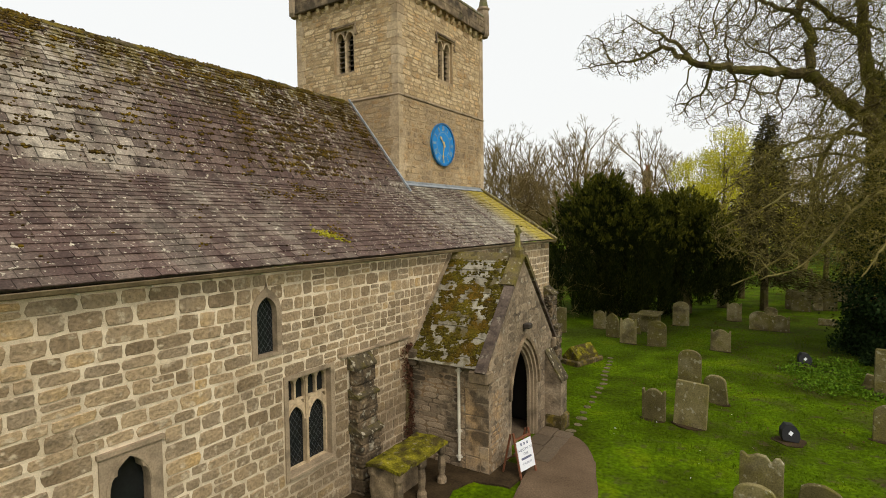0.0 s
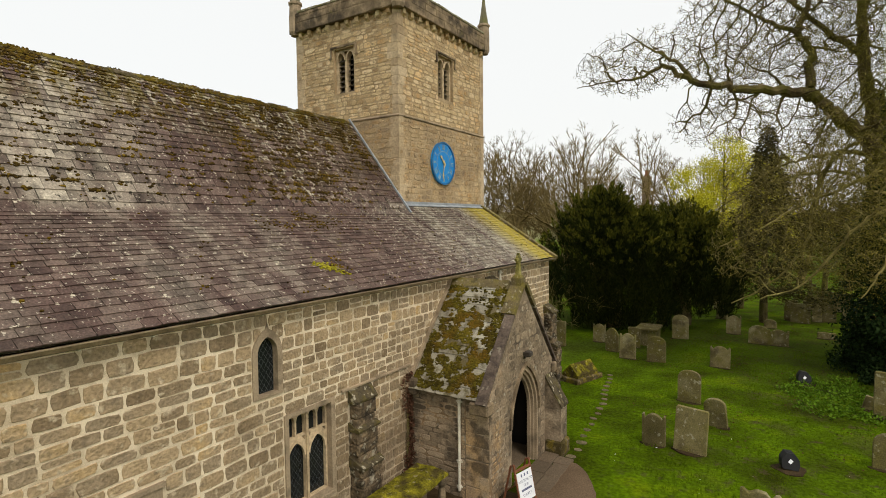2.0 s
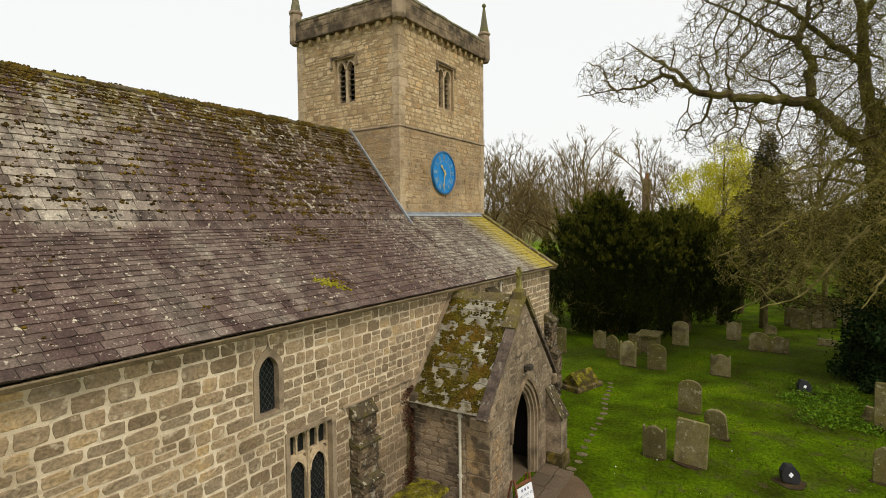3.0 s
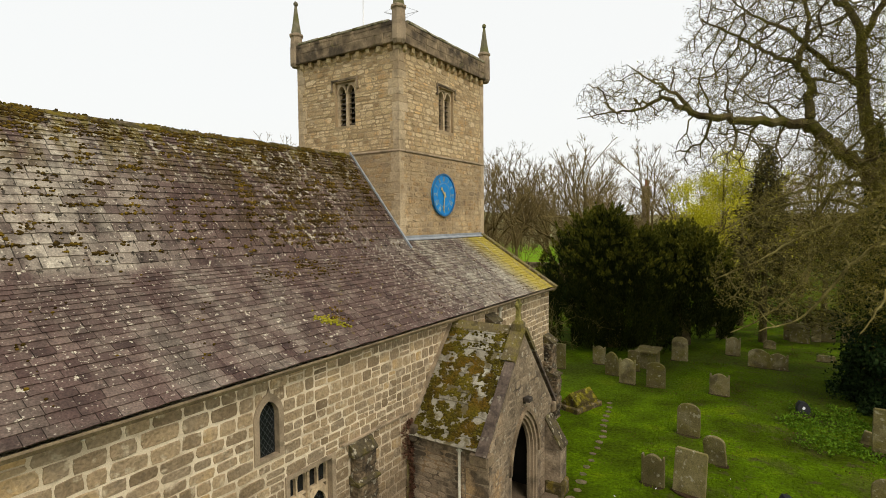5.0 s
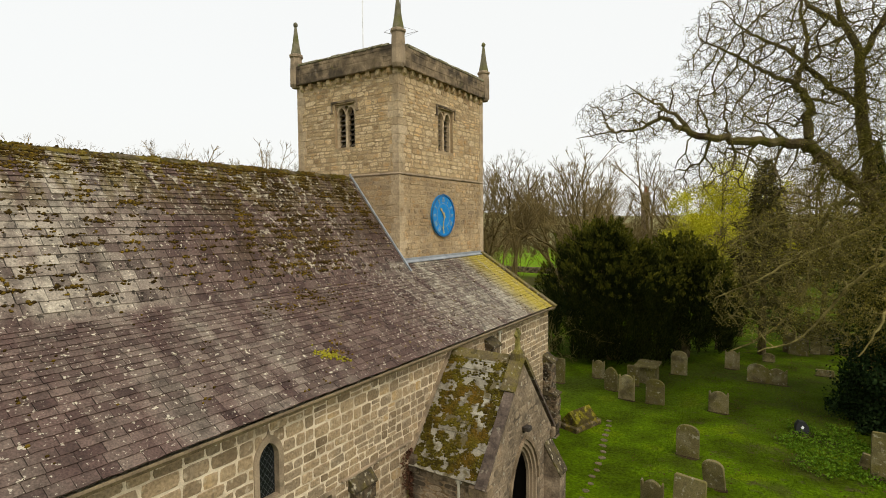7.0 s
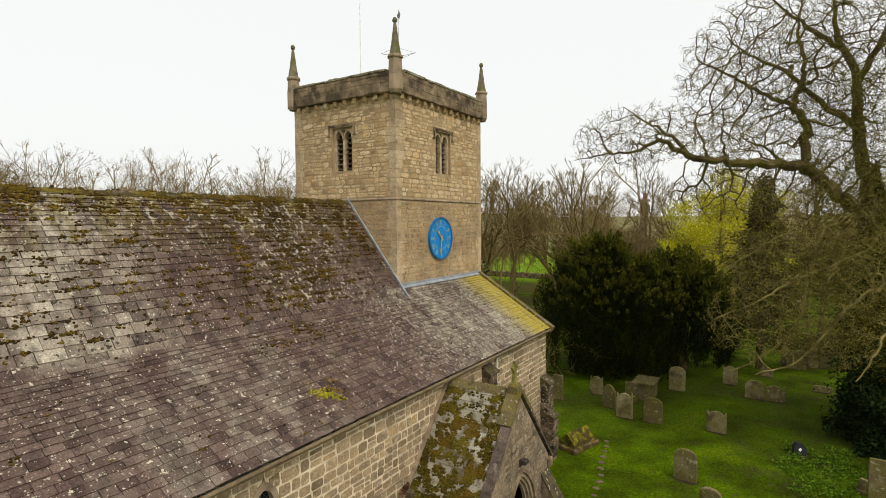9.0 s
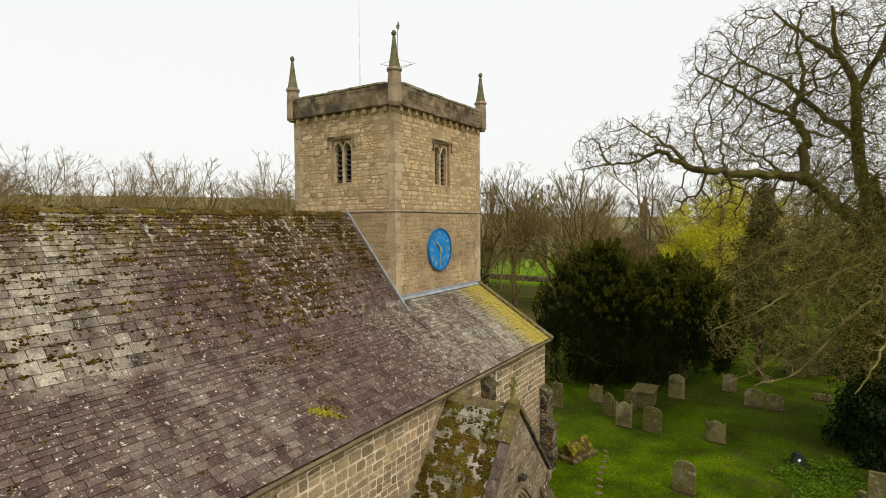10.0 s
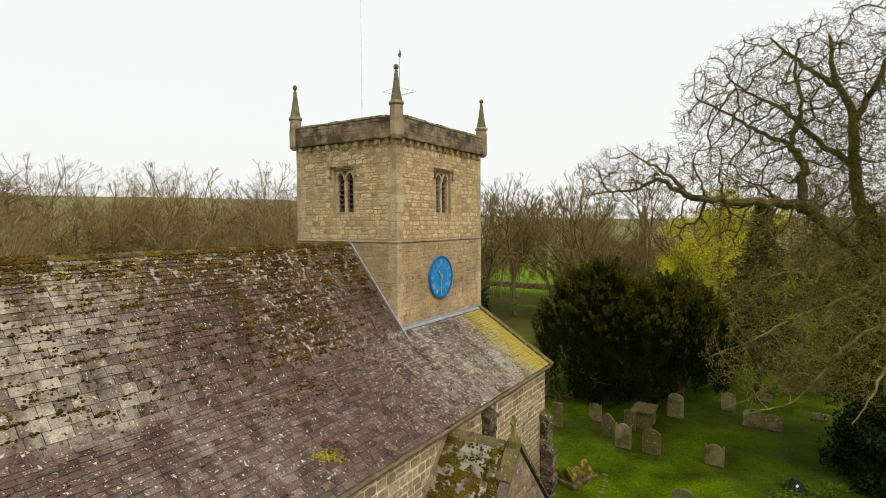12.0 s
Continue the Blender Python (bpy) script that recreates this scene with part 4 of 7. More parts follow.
put("dial", prism(bmesh.new(), circle(CR), 0.0, 0.07, on_clock), M_BLUE, clock)
# Raised ring; its darker blue paints in the thin shadow round the dial.
put("rim", plate(bmesh.new(), circle(CR + 0.015), [circle(CR - 0.05)], 0.065, 0.10, on_clock), plain("shadowed_blue_rim", (0.02, 0.13, 0.3), 0.5), clock)
put("inner_ring", plate(bmesh.new(), circle(0.50), [circle(0.485)], 0.068, 0.076, on_clock), M_NUMERAL, clock)
NUMERALS = ["XII", "I", "II", "III", "IIII", "V", "VI", "VII", "VIII", "IX", "X", "XI"]
for h, text in enumerate(NUMERALS):
    bm = bmesh.new()
    w = 0.055
    u = -w * len(text) / 2 + w / 2
    a = h * math.pi / 6

    def spin(p, q, d, a=a):
        q = q + 0.65
        return on_clock(p * math.cos(a) + q * math.sin(a), q * math.cos(a) - p * math.sin(a), d)

    def stroke(u0, u1):
        prism(bm, [(u0 - 0.01, -0.095), (u0 + 0.01, -0.095), (u1 + 0.01, 0.095), (u1 - 0.01, 0.095)], 0.071, 0.08, spin)

    for ch in text:
        if ch == "I":
            stroke(u, u)
        elif ch == "V":
            stroke(u, u - 0.024)
            stroke(u, u + 0.024)
        else:
            stroke(u - 0.024, u + 0.024)
            stroke(u + 0.024, u - 0.024)
        u += w
    put("numeral", bm, M_NUMERAL, clock)
for name, ang, ln, wid in (("hour_pointer", 10.6 / 12 * 2 * math.pi, 0.42, 0.045), ("minute_pointer", 31.5 / 60 * 2 * math.pi, 0.66, 0.028)):
    def turn(p, q, d, ang=ang):
        return on_clock(p * math.cos(ang) + q * math.sin(ang), q * math.cos(ang) - p * math.sin(ang), d)
    put(name, prism(bmesh.new(), [(-wid, -0.12), (wid, -0.12), (wid * 0.6, ln * 0.6), (wid * 1.5, ln * 0.78), (0, ln), (-wid * 1.5, ln * 0.78), (-wid * 0.6, ln * 0.6)], 0.10, 0.115, turn), M_GOLD, clock)
put("boss", prism(bmesh.new(), circle(0.05, 12), 0.09, 0.13, on_clock), M_GOLD, clock)

# ---- porch details ----
for hw, a, b in ((0.95, 0.05, 0.0), (0.87, -0.02, -0.1), (0.81, -0.1, -0.19), (0.75, -0.19, -0.28)):
    c, spring, rise = DOOR[0], DOOR[2], DOOR[3] * hw / 0.95
    outer = light(c, hw + 0.12, -0.1, spring, rise + 0.12)
    inner = light(c, hw, -0.1, spring, rise)
    if a > 0:
        outer, inner = outer[1:-1], inner[1:-1]
    put("hood_mould" if a > 0 else "arch_order", ring(bmesh.new(), inner, outer, GABLE_X + a, GABLE_X + b, on_nave), M_DRESSED if a <= 0 else M_PARAPET, porch)
# Thin dark sheets added inside the porch; its shade is put into their colour.
put("porch_lining", prism(bmesh.new(), rect(PORCH_E + 0.5, PORCH_W - 0.5, 0.04, 3.6), 0.002, 0.005, on_nave), M_DARK, porch, "dark sheet added for the shade inside the porch")
for yy in (PORCH_E + 0.502, PORCH_W - 0.507):
    boxed("side_lining", (0.01, GABLE_X - 0.31, yy, yy + 0.005, 0.04, 2.7), M_DARK, porch)
put("inner_door", prism(bmesh.new(), light(DOOR[0], 0.7, 0.0, 1.5, 0.9), 0.006, 0.06, on_nave), M_DARK, porch)
for sgn, nm in ((1, "gable_coping"), (-1, "gable_coping")):
    def cop(u, v, d, sgn=sgn):
        p = on_porch(u, v, d)
        return p if sgn > 0 else Vector((p.x, 2 * PORCH_C - p.y, p.z))
    put(nm, prism(bmesh.new(), rect(GABLE_X - 0.24, GABLE_X + 0.05, -0.12, P_LEN * 0.70), 0.015, 0.09, cop), M_COPDARK, porch, "dark weathered coping slab")
    put(nm, prism(bmesh.new(), rect(GABLE_X - 0.36, GABLE_X + 0.05, P_LEN * 0.705, P_LEN - 0.02), 0.015, 0.12, cop), M_COPING, porch, "mossy coping slab")
    put("wall_fillet", prism(bmesh.new(), rect(0.0, 0.09, -0.05, P_LEN), 0.02, 0.1, cop), M_DRESSED, porch)
put("porch_ridge", prism(bmesh.new(), [(PORCH_C - 0.17, PR_Z - 0.13), (PORCH_C, PR_Z + 0.09), (PORCH_C + 0.17, PR_Z - 0.13)], 0.0, GABLE_X - 0.42, lambda u, v, d: Vector((d, u, v))), M_COPING, porch)
boxed("kneeler", (GABLE_X - 0.45, GABLE_X + 0.08, PORCH_E - 0.28, PORCH_E + 0.1, 2.36, 2.66), M_PARAPET, porch, bevel=0.03)
boxed("kneeler", (GABLE_X - 0.45, GABLE_X + 0.08, PORCH_W - 0.1, PORCH_W + 0.25, 2.36, 2.66), M_PARAPET, porch, bevel=0.03)
boxed("kneeler", (0.0, 0.3, PORCH_E - 0.2, PORCH_E + 0.05, 2.5, 2.95), M_PARAPET, porch, bevel=0.05)
cross = thing("stone_cross", "small mossy stone cross on the porch gable", "cross", at=(GABLE_X - 0.17, PORCH_C - 0.03, PR_Z + 0.02))
put("cross_base", lathe(bmesh.new(), [(0.21, -0.14), (0.21, 0.16), (0.13, 0.24)], (0, 0, 0), 4), M_COPING, cross)
bm = bmesh.new()
lathe(bm, [(0.10, 0.22), (0.065, 0.58), (0.05, 0.86)], (0, 0, 0), 4)
box(bm, -0.045, 0.045, -0.17, 0.17, 0.63, 0.72, 0.014)
prism(bm, circle(0.135, 12), -0.03, 0.03, lambda u, v, d: Vector((d, u, v + 0.675)))
put("cross_head", bm, M_CROSSMOSS, cross)
lamp = thing("wall_lantern", "small dark lantern fixed above the porch arch", "lamp", at=(GABLE_X, 13.74, 3.42))
boxed("lantern_body", (0.04, 0.24, -0.11, 0.11, -0.05, 0.1), M_GUTTER, lamp, bevel=0.03)
boxed("lantern_arm", (0.0, 0.05, -0.04, 0.04, -0.12, 0.06), M_GUTTER, lamp)
pb = thing("porch_buttress", "angled porch buttress with sloping top beside the doorway", "buttress", group="buttresses", kind="structure")
put("stage", prism(bmesh.new(), [(GABLE_X, -0.2), (GABLE_X + 0.5, -0.2), (GABLE_X + 0.5, 1.5), (GABLE_X, 2.3)], 15.35, 15.88, lambda u, v, d: Vector((u, d, v))), M_RENDER, pb)
put("weathering", prism(bmesh.new(), [(GABLE_X, 2.31), (GABLE_X + 0.54, 1.44), (GABLE_X + 0.54, 1.52), (GABLE_X, 2.4)], 15.32, 15.91, lambda u, v, d: Vector((u, d, v))), M_BUTTCAP, pb)
boxed("plinth", (GABLE_X + 0.002, GABLE_X + 0.6, 15.3, 15.93, -0.2, 0.42), M_RIDGE, pb, bevel=0.06)

# ---- A-board ----
board = thing("sign_board", "white notice board on a red-brown wooden A-frame stand", "sign", at=(2.98, 12.23, ground_z(2.98, 12.23)))
bw = 0.3
face_dir = Vector((0.97, -0.24, 0)).normalized()
side_dir = Vector((0.24, 0.97, 0)).normalized()


def on_board(u, v, d, lean=0.2):
    return side_dir * u + Vector((0, 0, v)) + face_dir * (d + 0.3 - lean * v / 1.1 * 1.3)


def on_back(u, v, d):
    return side_dir * u + Vector((0, 0, v)) - face_dir * (d + 0.3 - 0.26 * v / 1.1)


for s in (-1, 1):
    put("leg", prism(bmesh.new(), rect(s * bw - 0.025, s * bw + 0.025, 0.0, 1.12), -0.02, 0.02, on_board), M_WOOD, board)
    put("leg", prism(bmesh.new(), rect(s * bw - 0.02, s * bw + 0.02, 0.0, 1.08), -0.02, 0.02, on_back), M_WOOD, board)
put("rail", prism(bmesh.new(), rect(-bw + 0.025, bw - 0.025, 0.93, 0.98), -0.015, 0.015, on_board), M_WOOD, board)
put("rail", prism(bmesh.new(), rect(-bw + 0.02, bw - 0.02, 0.35, 0.39), -0.012, 0.012, on_back), M_WOOD, board)
panel = put("notice_panel", prism(bmesh.new(), rect(-bw + 0.01, bw - 0.01, 0.22, 0.9), 0.021, 0.035, on_board), M_WHITE, board)


def words(text, size, v):
    cu = bpy.data.curves.new("lettering", "FONT")
    cu.body, cu.size, cu.align_x = text, size, "CENTER"
    tmp = bpy.data.objects.new("lettering", cu)
    me = bpy.data.meshes.new_from_object(tmp)
    bpy.data.objects.remove(tmp)
    for q in me.vertices:
        q.co = on_board(q.co.x, v + q.co.y, 0.037)
    me.materials.append(M_LABEL)
    ob = new("lettering", me)
    ob.parent = panel


words("WELCOME TO", 0.085, 0.66)
words("OUR", 0.085, 0.555)
words("CHURCH", 0.085, 0.335)
put("lettering", prism(bmesh.new(), rect(-0.2, 0.2, 0.455, 0.505), 0.0352, 0.037, on_board), M_LABEL, panel)
for u in (-0.12, 0.0, 0.12):
    put("emblem", prism(bmesh.new(), rect(u - 0.025, u + 0.025, 0.785, 0.85), 0.0352, 0.037, on_board), M_LABEL, panel)

# ---- table tomb ----
tomb = thing("table_tomb", "mossy stone table tomb on carved legs against the wall", "tomb", at=(1.22, 9.9, 0))
bm = bmesh.new()
r = bmesh.ops.create_grid(bm, x_segments=8, y_segments=16, size=0.5)
bmesh.ops.scale(bm, vec=(0.95, 1.95, 1), verts=bm.verts)
for v in bm.verts:
    v.co.z = 1.02 + 0.03 * noise.noise(v.co * 3) + (0.05 * (1 - abs(v.co.x) / 0.475))
    v.co.x += 0.03 * noise.noise(v.co * 4 + Vector((3, 0, 0)))
geom = bmesh.ops.extrude_face_region(bm, geom=bm.faces[:])
for v in [g for g in geom["geom"] if isinstance(g, bmesh.types.BMVert)]:
    v.co.z -= 0.075
bmesh.ops.recalc_face_normals(bm, faces=bm.faces[:])
put("slab", bm, M_SLABMOSS, tomb, "slab covered in yellow-green moss")
for lx, ly in ((0.36, -0.85), (0.36, 0.0), (0.36, 0.85), (-0.36, 0.85), (-0.36, -0.85)):
    put("leg", lathe(bmesh.new(), [(0.12, -0.1), (0.12, 0.12), (0.07, 0.2), (0.1, 0.45), (0.08, 0.7), (0.12, 0.78), (0.12, 0.95)], (lx, ly, 0), 8), M_PARAPET, tomb)
boxed("end_panel", (-0.3, 0.28, -0.92, -0.82, -0.1, 0.94), M_PARAPET, tomb, bevel=0.02)
boxed("core", (-0.4, -0.1, -0.8, 0.8, -0.1, 0.9), M_PARAPET, tomb, bevel=0.03)

# ---- path and paving ----
left = [(3.1, 13.0), (3.15, 12.3), (3.3, 11.4), (3.7, 9.5), (4.2, 6.5), (4.6, 2.0), (4.8, -8.0)]
right = [(6.6, -8.0), (6.2, 2.0), (5.75, 7.0), (5.35, 10.5), (5.0, 12.2), (4.5, 13.6), (4.05, 14.5), (3.55, 15.0), (3.1, 15.1)]
edge = left + right
def ragged(line, w=0.07, cuts=5):
    """The outline with a worn, uneven edge."""
    rim = []
    for i, (x, y) in enumerate(line):
        nx, ny = line[(i + 1) % len(line)]
        for k in range(cuts):
            px, py = x + (nx - x) * k / cuts, y + (ny - y) * k / cuts
            rim.append((px + w * noise.noise(Vector((px * 3, py * 3, 1))), py + w * noise.noise(Vector((px * 3, py * 3, 5)))))
    return rim


bm = bmesh.new()
rim = ragged(edge)
plate(bm, rim, [], 0.035, -0.12, lambda u, v, d: Vector((u, v, d)))
path = put("path", bm, M_PATH)
tagged(path, "worn brown tarmac path leading to the porch", "path", kind="structure")
earth = bmesh.new()
plate(earth, ragged([(0.05, 8.6), (2.2, 8.6), (2.3, 9.4), (2.0, 10.6), (2.25, 11.2), (3.1, 11.4), (3.2, 12.6), (2.45, 12.6), (2.4, 11.7), (0.05, 11.7)]), [], 0.012, -0.12, lambda u, v, d: Vector((u, v, d)))
tagged(put("bare_earth", earth, surface("bare_earth", [(0.024, 0.016, 0.008), (0.062, 0.041, 0.02)], scale=2, grain=18, spec=0.08)), "bare dark soil strip at the wall foot", "soil", kind="structure")
paving = tagged(new("paving"), "large worn flagstones before the porch door", "paving", kind="structure")
for x0, x1, y0, y1 in ((2.44, 3.0, 13.0, 13.9), (3.01, 3.45, 13.0, 13.85), (2.44, 2.95, 13.91, 14.6), (2.96, 3.42, 13.86, 14.7), (2.44, 2.9, 14.61, 15.3), (2.91, 3.4, 14.71, 15.2)):
    boxed("flagstone", (x0, x1 - 0.012, y0, y1 - 0.012, -0.1, 0.05 + rr.uniform(-0.006, 0.006)), M_FLAG, paving, bevel=0.012)
M_STEP = surface("worn_stepping_stone", [(0.11, 0.08, 0.042), (0.19, 0.145, 0.085)], "object", 0.6, scale=3, patches=[((0.05, 0.07, 0.006), 5.0, 0.5, 0.62, 0.7, ())])
rr = random.Random(21)
for k in range(17):
    f = k / 16
    y = 15.45 + f * 9.0
    x = 3.25 - 0.9 * f - 1.0 * max(0, f - 0.55) ** 1.2 + rr.uniform(-0.05, 0.05)
    s = rr.uniform(0.09, 0.16)
    o = [((s * 1.2) * math.cos(a + rr.uniform(-0.2, 0.2)) * rr.uniform(0.85, 1.1), s * math.sin(a) * rr.uniform(0.85, 1.1)) for a in [j * math.pi / 4 for j in range(8)]]
    st = put("stepping_stone", prism(bmesh.new(), o, -0.08, 0.018, lambda u, v, d: Vector((u, v, d))), M_STEP)
    st.location = (x, y, ground_z(x, y) + 0.01)
    tagged(st, "flat worn stepping stone set in the grass", "stepping stone", group="stepping stones")

# ---- gravestones ----
def slab_outline(w, h, top):
    k = w / 2
    if top == "round":
        return [(-k, -0.25), (k, -0.25), (k, h - k * 0.7)] + [(k * math.cos(a), h - k * 0.7 + k * 0.7 * math.sin(a)) for a in [i * math.pi / 10 for i in range(1, 10)]] + [(-k, h - k * 0.7)]
    if top == "shoulder":
        return [(-k, -0.25), (k, -0.25), (k, h - 0.02), (k * 0.86, h), (k * 0.74, h - 0.14), (k * 0.5, h - 0.05), (k * 0.25, h), (0, h + 0.02), (-k * 0.25, h), (-k * 0.5, h - 0.05), (-k * 0.74, h - 0.14), (-k * 0.86, h), (-k, h - 0.02)]
    if top == "wavy":
        return [(-k, -0.25), (k, -0.25), (k, h - 0.12), (k * 0.8, h - 0.02), (k * 0.62, h - 0.04), (k * 0.45, h - 0.15), (k * 0.2, h - 0.02), (-k * 0.2, h), (-k * 0.45, h - 0.05), (-k * 0.62, h - 0.08), (-k * 0.85, h), (-k, h - 0.03)]
    if top == "point":
        return [(-k, -0.25), (k, -0.25), (k, h * 0.7), (k * 0.7, h * 0.88), (k * 0.3, h * 0.97), (0, h), (-k * 0.3, h * 0.97), (-k * 0.7, h * 0.88), (-k, h * 0.7)]
    return [(-k, -0.25), (k, -0.25), (k * 0.98, h - 0.05), (k * 0.9, h), (-k * 0.9, h + 0.01), (-k * 0.98, h - 0.04)]


def gravestone(x, y, w, h, top="flat", turn=-20, lean=0, tilt=0, label="", material=None):
    label = label or {"round": "round-topped old gravestone of lichened grey stone", "shoulder": "shouldered sandstone gravestone with weathered face", "wavy": "tall carved gravestone with scrolled top", "point": "pointed sandstone gravestone with green algae", "flat": "plain upright slab gravestone with flat top"}[top]
    g = thing("gravestone", label, "gravestone", group="gravestones")
    g.matrix_basis = pose(x, y, ground_z(x, y), lean, tilt, turn * 0.4 + 4)
    bm = prism(bmesh.new(), slab_outline(w, h, top), -0.07, 0.07, lambda u, v, d: Vector((u, -d, v)))
    bmesh.ops.bevel(bm, geom=[e for e in bm.edges if abs(e.calc_face_angle(0)) > 1.0], offset=0.015, segments=1, affect="EDGES")
    put("slab", bm, material or M_GRAVE, g)
    mound = bmesh.new()
    o = [((w * 0.56) * math.cos(a) * (1 + 0.12 * math.sin(3 * a + x)), (0.2 + 0.06 * math.sin(2 * a + y)) * math.sin(a) - 0.06) for a in [j * math.pi / 8 for j in range(16)]]
    prism(mound, o, -0.1, 0.014, lambda u, v, d: Vector((u, v, d)))
    put("bare_soil", mound, bpy.data.materials["bare_earth"], g)
    return g


gravestone(5.22, 17.4, 0.69, 0.98, "shoulder", -18, 3)
gravestone(6.25, 17.36, 0.93, 1.34, "flat", -24, -4, 2, "large plain sandstone gravestone leaning slightly")
gravestone(6.76, 19.98, 0.68, 1.0, "round", -30, 6, -5, "dark leaning gravestone with rounded shoulders")
gravestone(5.61, 22.16, 0.82, 1.24, "round", -15)
gravestone(6.19, 27.92, 0.85, 1.0, "shoulder", -15)
gravestone(-0.36, 30.89, 0.73, 1.04, "shoulder", -10)
gravestone(0.88, 29.04, 0.73, 1.3, "point", -30, 4, 0, "pointed reddish sandstone gravestone")
gravestone(1.95, 27.93, 0.81, 1.28, "shoulder", -15)
gravestone(3.35, 27.91, 0.9, 1.3, "round", -20)
gravestone(1.69, 30.54, 0.66, 1.12, "flat", -15)
gravestone(7.57, 34.34, 0.97, 1.03, "round", -12)
gravestone(8.51, 34.31, 1.0, 0.88, "shoulder", -12)
gravestone(11.75, 23.73, 0.85, 1.65, "flat", -10, 0, 0, "tall slab gravestone with ochre lichen")
gravestone(11.2, 19.04, 0.9, 1.05, "round", -12, 0, 0, "dark-stained gravestone with pale top")
gravestone(-1.98, 28.89, 0.58, 1.4, "flat", -10)
gravestone(8.19, 13.24, 0.82, 1.33, "wavy", -8, 0, 0, "tall carved gravestone with draped scroll top")
gravestone(8.1, 12.55, 0.78, 0.98, "round", -8, 0, 0, "round-topped carved gravestone with lichened rim")
gravestone(9.25, 13.87, 0.8, 0.62, "point", -20, 0, 9, "low tilted gravestone with mossy edge")
gravestone(1.66, 39.0, 0.7, 1.39, "flat", -5)
gravestone(3.58, 33.94, 0.9, 1.45, "round", -15)
gravestone(9.27, 44.07, 0.76, 1.31, "flat", -5)
gravestone(10.71, 43.56, 0.55, 1.27, "point", -5)
gravestone(11.35, 43.92, 0.92, 1.6, "flat", -8)
gravestone(12.51, 48.76, 1.1, 1.35, "flat", -8)
gravestone(13.33, 46.34, 0.75, 1.18, "round", -8)
for x, y, w, h, top in ((9.18, 43.3, 0.66, 1.35, "point"), (9.75, 42.6, 1.15, 1.3, "flat"), (11.6, 48.7, 1.3, 1.5, "shoulder"), (12.6, 44.2, 0.95, 1.45, "round"), (14.0, 47.8, 0.85, 1.3, "round"), (6.2, 36.6, 0.8, 1.1, "shoulder"), (5.2, 41.5, 0.75, 1.2, "round")):
    gravestone(x, y, w, h, top, -8)
gravestone(8.08, 39.67, 0.7, 0.55, "round", -8)
gravestone(10.88, 37.55, 0.9, 0.36, "flat", -8)
gravestone(11.3, 24.6, 0.4, 0.5, "flat", -8, 5, 12, "small broken gravestone stump")
gravestone(4.6, 46.0, 0.8, 1.5, "round", -8)
gravestone(3.2, 47.5, 0.8, 1.6, "round", -8)

table = thing("chest_tomb", "flat-topped stone chest tomb among the graves", "tomb", at=(2.2, 31.9, 0.05))
boxed("chest", (-0.5, 0.5, -0.75, 0.75, -0.2, 0.8), M_GRAVE, table, bevel=0.02)
boxed("lid", (-0.62, 0.62, -0.88, 0.88, 0.8, 0.92), M_GRAVE, table, bevel=0.02)
coped = thing("coped_tomb", "low mossy coped tomb with ridged top on a plinth", "tomb", at=(0.95, 23.3, 0.0))
coped.rotation_euler = (0, 0, radians(-18))
boxed("plinth", (-0.55, 0.55, -0.95, 0.95, -0.2, 0.18), M_RIDGE, coped, bevel=0.03)
put("coped_lid", prism(bmesh.new(), [(-0.42, 0.18), (0.42, 0.18), (0.40, 0.32), (0.0, 0.75), (-0.40, 0.32)], -0.75, 0.75, lambda u, v, d: Vector((u, d, v))), M_SLABMOSS, coped)
mon = thing("cross_monument", "tall stone cross monument on stepped base", "monument", at=(10.55, 49.3, 0))
for k, (w, z0, z1) in enumerate(((0.6, -0.1, 0.35), (0.42, 0.35, 0.7), (0.28, 0.7, 1.0))):
    boxed("step", (-w, w, -w, w, z0, z1), M_GRAVE, mon, bevel=0.02)
bm = bmesh.new()
box(bm, -0.1, 0.1, -0.1, 0.1, 1.0, 2.4, 0.02)
box(bm, -0.38, 0.38, -0.08, 0.08, 1.85, 2.05, 0.02)
put("cross_head", bm, M_GRAVE, mon)


def floodlight(x, y, s, turn):
    f = thing("floodlight", "black ground floodlight with small white lens", "floodlight", group="floodlights")
    f.matrix_basis = pose(x, y, ground_z(x, y), 0, 0, turn)
    put("housing", prism(bmesh.new(), [(-0.27 * s, 0.08), (0.24 * s, 0.03), (0.31 * s, 0.2 * s), (0.3 * s, 0.42 * s), (0.15 * s, 0.63 * s), (-0.12 * s, 0.66 * s), (-0.28 * s, 0.45 * s), (-0.3 * s, 0.25 * s)], -0.16, 0.1, lambda u, v, d: Vector((u, -d + 0.25 * v, v))), M_BLACK, f)
    put("lens", prism(bmesh.new(), [(-0.09 * s, 0.34 * s), (0.0, 0.27 * s), (0.085 * s, 0.38 * s), (0.0, 0.46 * s)], 0.102, 0.11, lambda u, v, d: Vector((u, -d + 0.25 * v, v))), M_WHITE, f)
    mound = bmesh.new()
    prism(mound, [(0.55 * s * math.cos(a) * (1 + 0.2 * math.sin(3 * a)), 0.38 * math.sin(a)) for a in [k * math.pi / 8 for k in range(16)]], -0.1, 0.025, lambda u, v, d: Vector((u, v, d)))
    put("bare_soil", mound, bpy.data.materials["bare_earth"], f)


floodlight(8.79, 17.6, 0.74, 18)
floodlight(9.45, 27.0, 0.8, 18)

